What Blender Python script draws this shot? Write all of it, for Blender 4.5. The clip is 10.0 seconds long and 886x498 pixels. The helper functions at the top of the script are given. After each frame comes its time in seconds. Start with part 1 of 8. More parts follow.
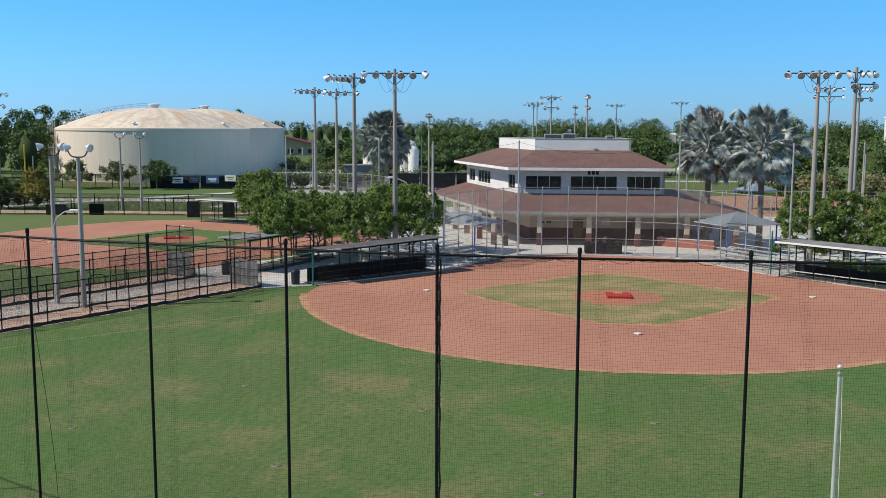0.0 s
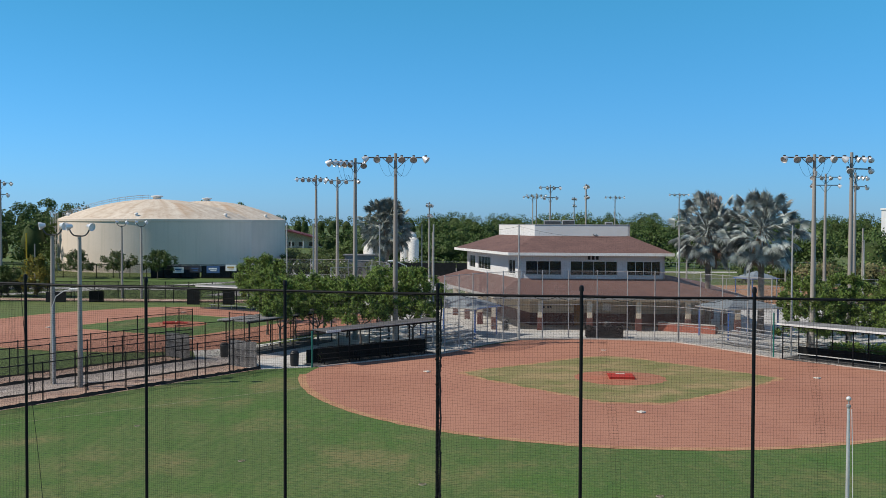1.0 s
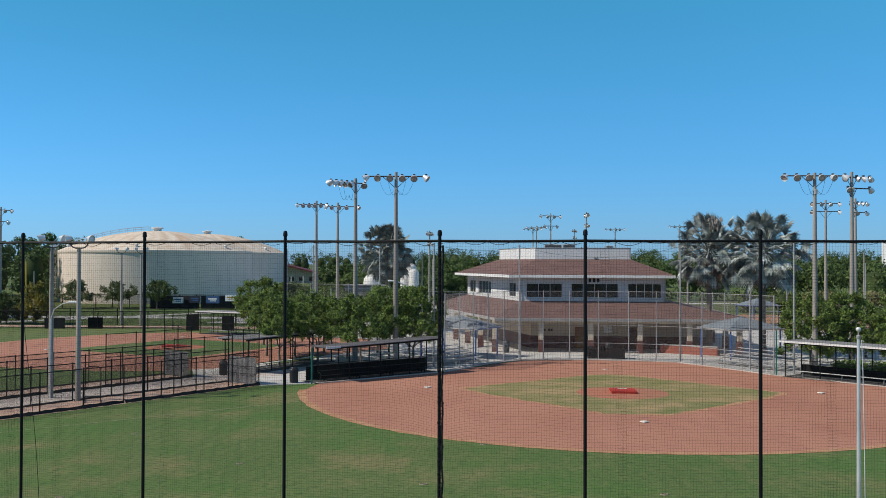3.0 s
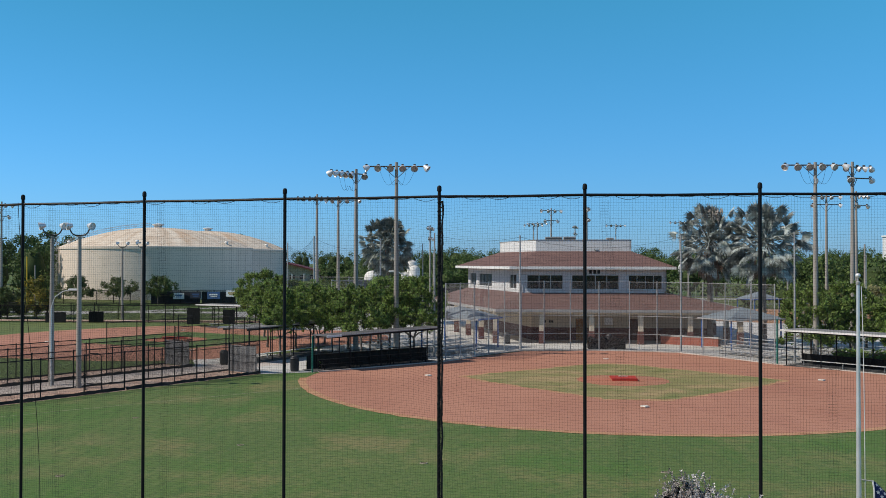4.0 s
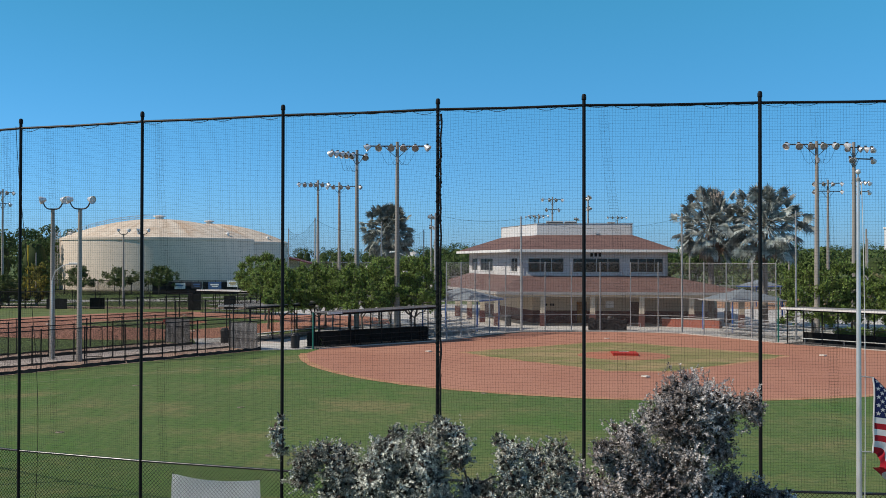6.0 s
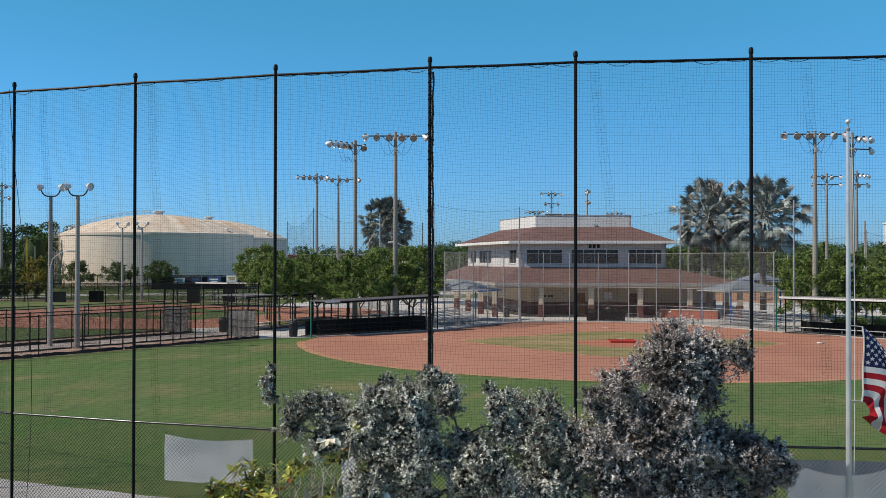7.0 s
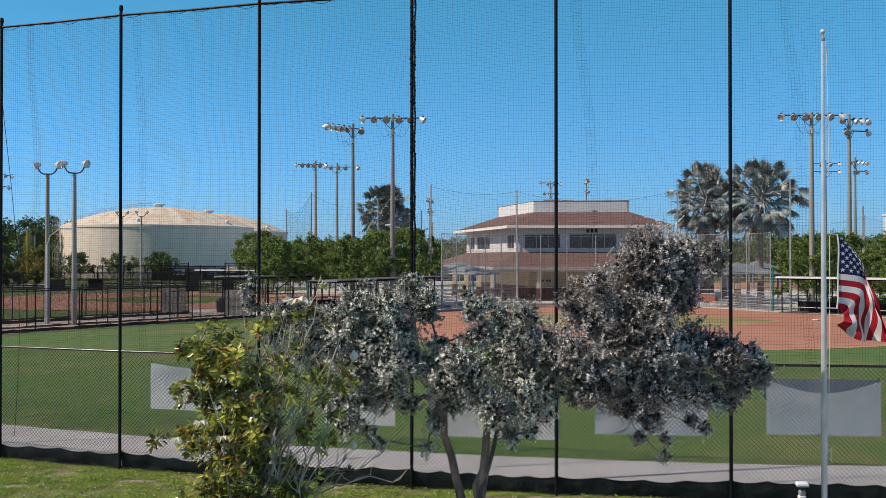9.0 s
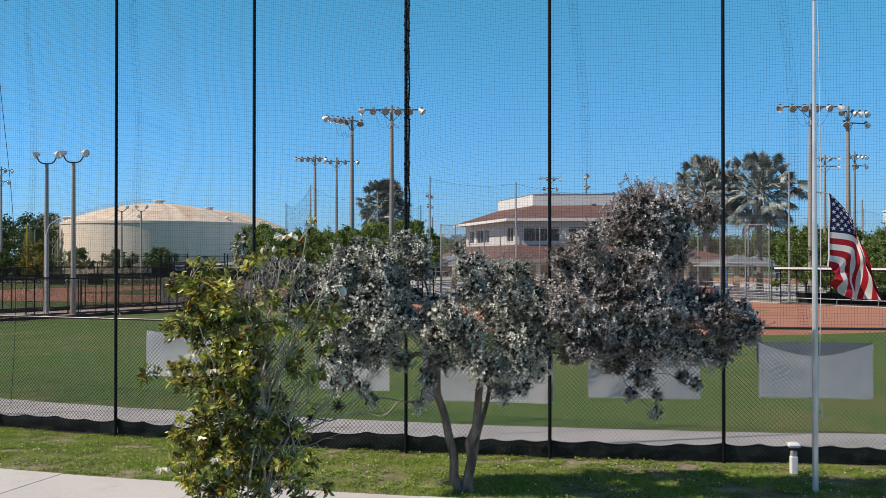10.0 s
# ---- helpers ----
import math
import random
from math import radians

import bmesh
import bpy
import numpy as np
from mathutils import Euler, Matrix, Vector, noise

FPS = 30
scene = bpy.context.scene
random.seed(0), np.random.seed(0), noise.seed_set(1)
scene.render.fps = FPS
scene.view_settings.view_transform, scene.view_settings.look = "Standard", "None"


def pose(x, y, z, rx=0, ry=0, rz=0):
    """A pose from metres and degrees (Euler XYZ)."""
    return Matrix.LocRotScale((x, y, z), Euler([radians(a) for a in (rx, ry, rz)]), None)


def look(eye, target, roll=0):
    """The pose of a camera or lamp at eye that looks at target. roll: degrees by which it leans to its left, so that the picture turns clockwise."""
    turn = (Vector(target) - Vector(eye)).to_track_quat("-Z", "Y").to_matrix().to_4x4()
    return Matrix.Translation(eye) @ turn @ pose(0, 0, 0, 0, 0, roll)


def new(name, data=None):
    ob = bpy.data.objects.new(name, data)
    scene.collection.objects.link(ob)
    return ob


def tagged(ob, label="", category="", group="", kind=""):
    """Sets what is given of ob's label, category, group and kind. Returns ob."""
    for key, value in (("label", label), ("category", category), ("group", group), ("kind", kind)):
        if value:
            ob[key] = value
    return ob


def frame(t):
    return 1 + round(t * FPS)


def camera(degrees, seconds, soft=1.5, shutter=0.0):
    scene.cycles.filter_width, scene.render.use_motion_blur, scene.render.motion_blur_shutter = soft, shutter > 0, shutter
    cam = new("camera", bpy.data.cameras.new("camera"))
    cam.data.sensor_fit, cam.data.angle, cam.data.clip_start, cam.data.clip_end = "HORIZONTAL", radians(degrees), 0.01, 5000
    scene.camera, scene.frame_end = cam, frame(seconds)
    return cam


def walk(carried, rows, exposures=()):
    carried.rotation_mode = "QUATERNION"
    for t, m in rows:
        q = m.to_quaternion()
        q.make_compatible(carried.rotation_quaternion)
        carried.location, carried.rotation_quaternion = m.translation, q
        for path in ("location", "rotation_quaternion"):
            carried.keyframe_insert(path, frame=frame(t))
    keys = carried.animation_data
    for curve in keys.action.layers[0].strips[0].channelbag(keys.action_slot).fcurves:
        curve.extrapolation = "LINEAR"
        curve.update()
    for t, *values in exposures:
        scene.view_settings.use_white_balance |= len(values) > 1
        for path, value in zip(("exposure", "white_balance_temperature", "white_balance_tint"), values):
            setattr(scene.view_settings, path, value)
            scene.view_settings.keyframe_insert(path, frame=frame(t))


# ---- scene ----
cam = camera(49.2, 10.0, soft=0.52)
PATH = [
    (0, (0.041, 0.711, 11.152), (0.033, 2.695, 10.904), 0.2),
    (0.5, (0.038, 0.722, 10.602), (0.028, 2.718, 10.472), 0.2),
    (1, (0.035, 0.737, 10.134), (0.026, 2.736, 10.082), 0.2),
    (1.5, (0.023, 0.78, 9.699), (0.014, 2.780, 9.731), 0.1),
    (2, (0.01, 0.835, 9.279), (0.001, 2.835, 9.311), 0.2),
    (2.5, (-0.002, 0.892, 8.875), (-0.011, 2.892, 8.905), 0.2),
    (4, (0.027, 0.921, 7.692), (0.016, 2.921, 7.72), 0.1),
    (4.5, (0.043, 0.943, 7.301), (0.031, 2.943, 7.328), 0.1),
    (5, (0.069, 1.003, 6.93), (0.056, 3.003, 6.955), 0.1),
    (5.5, (0.058, 1.005, 6.552), (0.044, 3.004, 6.577), 0.1),
    (7, (0.223, 0.988, 5.453), (0.209, 2.988, 5.475), 0.1),
    (7.5, (0.324, 0.957, 5.091), (0.309, 2.957, 5.112), 0.1),
    (8, (0.421, 0.927, 4.757), (0.404, 2.927, 4.777), 0.0),
    (8.5, (0.501, 0.9, 4.456), (0.485, 2.9, 4.475), 0.0),
    (9, (0.569, 0.875, 4.131), (0.552, 2.875, 4.149), -0.0),
    (9.5, (0.628, 0.865, 3.819), (0.611, 2.865, 3.836), -0.0),
    (10, (0.685, 0.814, 3.525), (0.667, 2.814, 3.541), -0.0),
]
walk(cam, [(t, look(eye, aim, roll)) for t, eye, aim, roll in PATH],
     [(0, 0.23, 6500, 10), (0.5, 0.10, 6500, 10), (1.0, 0.03, 6500, 10), (2.0, 0.0, 6480, 10), (5.5, 0.0, 6620, 11), (8.0, 0.07, 6840, 13), (10.0, 0.16, 6980, 15.5)])

# ---- light ----
SUN_DIR = Vector((-0.688, -0.175, 0.705)).normalized()   # towards the sun
world = bpy.data.worlds.new("sky")
scene.world = world
world.use_nodes = True
wn = world.node_tree
sky = wn.nodes.new("ShaderNodeTexSky")
sky.sky_type = 'NISHITA'
sky.sun_disc = False
sky.sun_elevation = math.asin(SUN_DIR.z)
sky.sun_rotation = -math.atan2(SUN_DIR.x, SUN_DIR.y)
sky.air_density, sky.dust_density, sky.ozone_density = 1.0, 0.2, 4.0
clear, tint = wn.nodes.new("ShaderNodeMix"), wn.nodes.new("ShaderNodeValToRGB")   # deep clear-day blue low down, paler overhead
clear.data_type, clear.blend_type = 'RGBA', 'MULTIPLY'
clear.inputs[0].default_value = 1.0
for place, colour in ((0.0, (0.27, 0.50, 0.95)), (0.27, (0.232, 0.785, 0.85)), (0.42, (0.54, 0.58, 0.60)), (0.75, (0.56, 0.58, 0.58))):
    stop = tint.color_ramp.elements[0] if place == 0.0 else tint.color_ramp.elements.new(place)
    stop.position, stop.color = place, (*colour, 1)
tint.color_ramp.elements[-1].color = (0.56, 0.58, 0.58, 1)
where, split = wn.nodes.new("ShaderNodeTexCoord"), wn.nodes.new("ShaderNodeSeparateXYZ")
wn.links.new(where.outputs["Generated"], split.inputs[0])
wn.links.new(split.outputs[2], tint.inputs[0])
wn.links.new(sky.outputs[0], clear.inputs[6])
wn.links.new(tint.outputs[0], clear.inputs[7])
wn.links.new(clear.outputs[2], wn.nodes["Background"].inputs[0])
wn.nodes["Background"].inputs[1].default_value = 0.15
sun = new("sun", bpy.data.lights.new("sun", 'SUN'))
sun.data.energy, sun.data.angle, sun.data.color = 4.6, radians(0.53), (1.0, 0.94, 0.85)
sun.matrix_world = look((-60, 4, 60), (-60 - SUN_DIR.x, 4 - SUN_DIR.y, 60 - SUN_DIR.z))


# ---- materials ----
def mat(name, c1, c2=None, s1=0.6, s2=25.0, rough=0.8, metal=0.0, bump=0.15, grain=0.25, vary=0.0, island=0.0, thin=0.0, spec=0.3, stretch=(1, 1, 1)):
    """Two tones in broad noise, a fine grain with relief; vary: by object, island: by loose piece, thin: light let through."""
    c2 = c2 or tuple(c * 0.8 for c in c1)
    m = bpy.data.materials.new(name)
    m.use_nodes = True
    n, l = m.node_tree.nodes, m.node_tree.links
    b = n["Principled BSDF"]
    tc, info = n.new("ShaderNodeTexCoord"), n.new("ShaderNodeObjectInfo")
    mp = n.new("ShaderNodeMapping")
    mp.inputs["Scale"].default_value = stretch
    l.new(tc.outputs["Object"], mp.inputs[0])
    off = n.new("ShaderNodeVectorMath")
    off.operation = 'MULTIPLY_ADD'
    l.new(info.outputs["Random"], off.inputs[0])
    off.inputs[1].default_value = (37.0, 19.0, 53.0)
    l.new(mp.outputs[0], off.inputs[2])
    n1, n2 = n.new("ShaderNodeTexNoise"), n.new("ShaderNodeTexNoise")
    n1.inputs["Scale"].default_value, n1.inputs["Detail"].default_value = s1, 5
    n2.inputs["Scale"].default_value, n2.inputs["Detail"].default_value = s2, 4
    l.new(off.outputs[0], n1.inputs[0])
    l.new(off.outputs[0], n2.inputs[0])
    ramp = n.new("ShaderNodeMapRange")
    ramp.inputs[1].default_value, ramp.inputs[2].default_value = 0.35, 0.65
    l.new(n1.outputs[0], ramp.inputs[0])
    mix = n.new("ShaderNodeMix")
    mix.data_type = 'RGBA'
    mix.inputs[6].default_value, mix.inputs[7].default_value = (*c1, 1), (*c2, 1)
    l.new(ramp.outputs[0], mix.inputs[0])
    val = n.new("ShaderNodeMath")
    val.operation = 'MULTIPLY_ADD'
    val.inputs[1].default_value, val.inputs[2].default_value = 2 * grain, 1 - grain
    l.new(n2.outputs[0], val.inputs[0])
    out = val.outputs[0]
    for amount, source in ((vary, info.outputs["Random"]), (island, None)):
        if amount:
            if source is None:
                source = n.new("ShaderNodeNewGeometry").outputs["Random Per Island"]
            a = n.new("ShaderNodeMath")
            a.operation = 'MULTIPLY_ADD'
            a.inputs[1].default_value, a.inputs[2].default_value = 2 * amount, 1 - amount
            l.new(source, a.inputs[0])
            x = n.new("ShaderNodeMath")
            x.operation = 'MULTIPLY'
            l.new(out, x.inputs[0])
            l.new(a.outputs[0], x.inputs[1])
            out = x.outputs[0]
    hsv = n.new("ShaderNodeHueSaturation")
    l.new(mix.outputs[2], hsv.inputs["Color"])
    l.new(out, hsv.inputs["Value"])
    l.new(hsv.outputs[0], b.inputs["Base Color"])
    b.inputs["Roughness"].default_value, b.inputs["Metallic"].default_value = rough, metal
    b.inputs["Specular IOR Level"].default_value = spec
    if bump:
        bp = n.new("ShaderNodeBump")
        bp.inputs["Strength"].default_value, bp.inputs["Distance"].default_value = bump, 0.02
        l.new(n2.outputs[0], bp.inputs["Height"])
        l.new(bp.outputs[0], b.inputs["Normal"])
    if thin:
        tr = n.new("ShaderNodeBsdfTranslucent")
        l.new(hsv.outputs[0], tr.inputs[0])
        mx = n.new("ShaderNodeMixShader")
        mx.inputs[0].default_value = thin
        l.new(b.outputs[0], mx.inputs[1])
        l.new(tr.outputs[0], mx.inputs[2])
        l.new(mx.outputs[0], n["Material Output"].inputs[0])
    return m


def layered(m, colour, scale, low, high, amount, stretch=(1, 1, 1)):
    """Lays broad patches of another colour over a material (worn turf, rust, stains)."""
    n, l = m.node_tree.nodes, m.node_tree.links
    b = n["Principled BSDF"]
    old = b.inputs["Base Color"].links[0].from_socket
    tc, mp = n.new("ShaderNodeTexCoord"), n.new("ShaderNodeMapping")
    mp.inputs["Scale"].default_value = stretch
    l.new(tc.outputs["Object"], mp.inputs[0])
    ns, rg, mix = n.new("ShaderNodeTexNoise"), n.new("ShaderNodeMapRange"), n.new("ShaderNodeMix")
    ns.inputs["Scale"].default_value, ns.inputs["Detail"].default_value, ns.inputs["Roughness"].default_value = scale, 7, 0.65
    l.new(mp.outputs[0], ns.inputs[0])
    rg.inputs[1].default_value, rg.inputs[2].default_value, rg.inputs[4].default_value = low, high, amount
    l.new(ns.outputs[0], rg.inputs[0])
    mix.data_type = 'RGBA'
    mix.inputs[7].default_value = (*colour, 1)
    l.new(rg.outputs[0], mix.inputs[0])
    l.new(old, mix.inputs[6])
    l.new(mix.outputs[2], b.inputs["Base Color"])
    for tr in [x for x in n if x.type == 'BSDF_TRANSLUCENT']:
        l.new(mix.outputs[2], tr.inputs[0])
    return m


TURF = layered(layered(mat("turf", (0.073, 0.119, 0.027), (0.094, 0.136, 0.036), 0.09, 9, 0.9, bump=0.6, grain=0.55),
                       (0.200, 0.165, 0.070), 0.16, 0.49, 0.63, 0.75), (0.055, 0.118, 0.020), 0.5, 0.50, 0.66, 0.75, (1, 0.25, 1))
TURF = layered(TURF, (0.060, 0.132, 0.020), 0.075, 0.49, 0.60, 0.8)
TURF = layered(TURF, (0.150, 0.160, 0.060), 2.2, 0.5, 0.72, 0.5, (1, 0.4, 1))
TURF = layered(layered(TURF, (0.042, 0.085, 0.020), 5.0, 0.48, 0.62, 0.75, (0.5, 1, 1)), (0.19, 0.20, 0.085), 11.0, 0.54, 0.66, 0.6)
ROUGH_GRASS = layered(layered(mat("rough_grass", (0.135, 0.125, 0.055), (0.18, 0.155, 0.085), 0.5, 30, 0.95, bump=0.7, grain=0.5),
                              (0.25, 0.205, 0.14), 0.8, 0.47, 0.58, 0.95), (0.055, 0.12, 0.02), 2.5, 0.5, 0.65, 0.7)
BARE_SAND = layered(mat("bare_sand", (0.31, 0.265, 0.215), (0.21, 0.175, 0.13), 5.0, 60, 0.95, bump=0.8, grain=0.6), (0.11, 0.12, 0.045), 9.0, 0.47, 0.60, 0.8)
LAND = mat("land_grass", (0.075, 0.125, 0.028), (0.11, 0.13, 0.04), 0.03, 3, 0.95, bump=0.4, grain=0.35)
DRY_TURF = layered(layered(mat("infield_turf", (0.165, 0.16, 0.055), (0.22, 0.185, 0.078), 0.35, 8, 0.92, bump=0.5, grain=0.5),
                   (0.34, 0.235, 0.12), 0.30, 0.46, 0.64, 0.8), (0.10, 0.135, 0.035), 0.22, 0.52, 0.66, 0.7)
CLAY = layered(layered(mat("infield_clay", (0.335, 0.152, 0.097), (0.38, 0.180, 0.118), 0.12, 14, 0.95, bump=0.25, grain=0.16),
                       (0.275, 0.115, 0.078), 0.35, 0.48, 0.75, 0.5, (1, 0.3, 1)), (0.42, 0.19, 0.12), 1.5, 0.56, 0.75, 0.4)
MOUND_CLAY = layered(mat("mound_clay", (0.36, 0.125, 0.075), (0.33, 0.15, 0.09), 0.5, 14, 0.95, bump=0.25, grain=0.2), (0.24, 0.17, 0.07), 0.8, 0.55, 0.7, 0.6)
CLAY_EDGE = mat("clay_lip", (0.42, 0.24, 0.13), (0.34, 0.17, 0.09), 1.5, 12, 0.95, grain=0.3)
MAT_RED = mat("red_mound_turf", (0.40, 0.035, 0.022), (0.33, 0.03, 0.02), 2, 60, 0.9, bump=0.3, grain=0.3)
PINK_PAVE = layered(mat("clay_stained_concrete", (0.44, 0.285, 0.205), (0.52, 0.38, 0.30), 0.35, 18, 0.9, bump=0.15, grain=0.2),
                    (0.30, 0.13, 0.08), 0.6, 0.52, 0.75, 0.7)
PAVE = layered(mat("concrete_paving", (0.445, 0.425, 0.39), (0.505, 0.485, 0.45), 0.25, 20, 0.88, bump=0.12, grain=0.14, vary=0.05),
               (0.25, 0.235, 0.21), 0.7, 0.55, 0.8, 0.5)
WALK_PAVE = layered(mat("dusty_walk_concrete", (0.41, 0.345, 0.30), (0.47, 0.415, 0.37), 0.3, 20, 0.9, bump=0.15, grain=0.18), (0.27, 0.17, 0.125), 0.5, 0.52, 0.75, 0.6)
TRACK = layered(mat("crushed_shell_track", (0.455, 0.435, 0.415), (0.375, 0.36, 0.34), 0.8, 40, 0.95, bump=0.4, grain=0.25),
                (0.20, 0.19, 0.13), 0.9, 0.58, 0.75, 0.6)
# for dugout floors: near-black tone carries the shade under the roof
SHADE_FLOOR = mat("asphalt", (0.06, 0.06, 0.06), (0.08, 0.078, 0.075), 0.3, 40, 0.9, grain=0.3)
CHALK = mat("field_paint", (0.22, 0.23, 0.13), (0.12, 0.155, 0.06), 3, 30, 0.9, grain=0.3)
RUBBER = mat("white_rubber", (0.66, 0.61, 0.54), (0.54, 0.46, 0.38), 6, 50, 0.6, bump=0.05, grain=0.1)
BLACK = mat("black_powder_coat", (0.006, 0.006, 0.007), (0.009, 0.009, 0.010), 2, 40, 0.5, bump=0.05, grain=0.3, spec=0.15)
RAIL_BLACK = mat("glossy_black_rail", (0.012, 0.012, 0.013), (0.02, 0.02, 0.021), 2, 40, 0.26, bump=0.03, grain=0.2, spec=0.6)
VINYL = mat("black_vinyl_wire", (0.008, 0.008, 0.008), (0.012, 0.012, 0.012), 3, 30, 0.55, bump=0, grain=0.2, spec=0.15)
TWINE = mat("black_net_twine", (0.007, 0.008, 0.009), (0.011, 0.012, 0.013), 3, 30, 0.8, bump=0, grain=0.2)
SCREEN = mat("black_windscreen_fabric", (0.006, 0.007, 0.007), (0.013, 0.014, 0.014), 1.5, 60, 0.9, bump=0.4, grain=0.4)
FOOT_FABRIC = layered(mat("dusty_windscreen", (0.022, 0.028, 0.029), (0.048, 0.056, 0.056), 1.5, 60, 0.85, bump=0.5, grain=0.5), (0.13, 0.12, 0.105), 4.0, 0.50, 0.72, 0.65)
SLATE_SCREEN = mat("slate_windscreen", (0.045, 0.05, 0.066), (0.065, 0.07, 0.085), 0.8, 12, 0.9, bump=0.3, grain=0.35)
GREY_SCREEN = mat("grey_tarp", (0.13, 0.13, 0.135), (0.19, 0.19, 0.195), 1.2, 20, 0.85, bump=0.2, grain=0.3)
GALV = mat("galvanised_steel", (0.40, 0.395, 0.385), (0.31, 0.305, 0.30), 2, 30, 0.55, 0.25, bump=0.05, grain=0.2)
GALV_WIRE = mat("galvanised_wire", (0.33, 0.325, 0.32), (0.26, 0.255, 0.25), 2, 30, 0.5, 0.4, bump=0, grain=0.2)
POLE_ALU = mat("satin_pole_aluminium", (0.70, 0.70, 0.71), (0.58, 0.58, 0.59), 3, 60, 0.34, 0.5, bump=0.04, grain=0.12)
ALU = mat("aluminium", (0.66, 0.65, 0.63), (0.56, 0.55, 0.54), 3, 60, 0.42, 0.3, bump=0.05, grain=0.15)
CONC_POLE = mat("spun_concrete", (0.33, 0.30, 0.265), (0.25, 0.228, 0.205), 0.7, 30, 0.85, bump=0.15, grain=0.2, stretch=(1, 1, 0.2))
LAMP_METAL = mat("lamp_housing", (0.74, 0.75, 0.75), (0.58, 0.59, 0.60), 4, 30, 0.4, 0.35, bump=0.03, grain=0.15)
LAMP_DARK = mat("lamp_bracket", (0.10, 0.10, 0.10), (0.06, 0.06, 0.06), 4, 30, 0.5, 0.3, grain=0.2)
LAMP_GLASS = mat("dull_lamp_glass", (0.47, 0.42, 0.385), (0.33, 0.295, 0.27), 3, 30, 0.22, 0.0, bump=0, grain=0.15, spec=0.7)
LENS = mat("lamp_lens", (0.74, 0.76, 0.77), (0.62, 0.64, 0.65), 4, 30, 0.25, 0.0, bump=0, grain=0.1, spec=0.8)
WHITE_WALL = mat("white_siding", (0.66, 0.655, 0.64), (0.60, 0.595, 0.585), 0.5, 18, 0.7, bump=0.1, grain=0.06)
WHITE_TRIM = mat("white_trim", (0.70, 0.69, 0.66), (0.62, 0.61, 0.585), 1, 20, 0.55, grain=0.08)
GREY_TRIM = mat("grey_trim", (0.36, 0.34, 0.325), (0.30, 0.285, 0.27), 1, 20, 0.6, grain=0.1)
CREAM = mat("cream_stucco", (0.62, 0.525, 0.405), (0.56, 0.47, 0.36), 0.6, 25, 0.9, bump=0.2, grain=0.1)
MAROON = mat("maroon_paint", (0.15, 0.060, 0.050), (0.125, 0.05, 0.042), 0.8, 25, 0.8, bump=0.15, grain=0.12)
SHINGLE = layered(mat("brown_shingles", (0.150, 0.086, 0.075), (0.122, 0.071, 0.063), 0.5, 5.5, 0.95, bump=0.7, grain=0.6, stretch=(1, 1, 2)),
                  (0.19, 0.115, 0.097), 0.8, 0.5, 0.75, 0.5)
DOOR_WOOD = mat("orange_door_paint", (0.30, 0.14, 0.04), (0.25, 0.11, 0.03), 2, 20, 0.6, grain=0.15)
DOOR_BROWN = mat("brown_door_paint", (0.10, 0.05, 0.035), (0.08, 0.04, 0.03), 2, 20, 0.6, grain=0.15)
BRICK_RED = mat("red_masonry", (0.36, 0.115, 0.075), (0.30, 0.095, 0.065), 0.8, 14, 0.9, bump=0.3, grain=0.2)
BLUE_POST = mat("blue_powder_coat", (0.02, 0.10, 0.36), (0.018, 0.085, 0.30), 2, 30, 0.45, grain=0.12)
GREEN_POST = mat("green_powder_coat", (0.015, 0.16, 0.12), (0.012, 0.12, 0.09), 2, 30, 0.45, grain=0.12)
SHADE_CLOTH = mat("grey_blue_shade_cloth", (0.19, 0.225, 0.25), (0.16, 0.19, 0.215), 0.8, 30, 0.8, bump=0.1, grain=0.1)
TANK_WALL = layered(layered(mat("tank_concrete", (0.70, 0.59, 0.485), (0.645, 0.54, 0.44), 0.12, 4, 0.85, bump=0.05, grain=0.07),
                            (0.53, 0.455, 0.355), 0.35, 0.50, 0.75, 0.6, (3, 3, 0.12)), (0.40, 0.30, 0.17), 0.45, 0.66, 0.8, 0.6, (4, 4, 0.06))
TANK_DOME = layered(layered(mat("tank_dome", (0.67, 0.585, 0.475), (0.58, 0.49, 0.385), 0.2, 5, 0.85, bump=0.05, grain=0.10),
                            (0.42, 0.30, 0.21), 0.9, 0.48, 0.66, 0.6), (0.36, 0.255, 0.18), 0.30, 0.54, 0.70, 0.55)


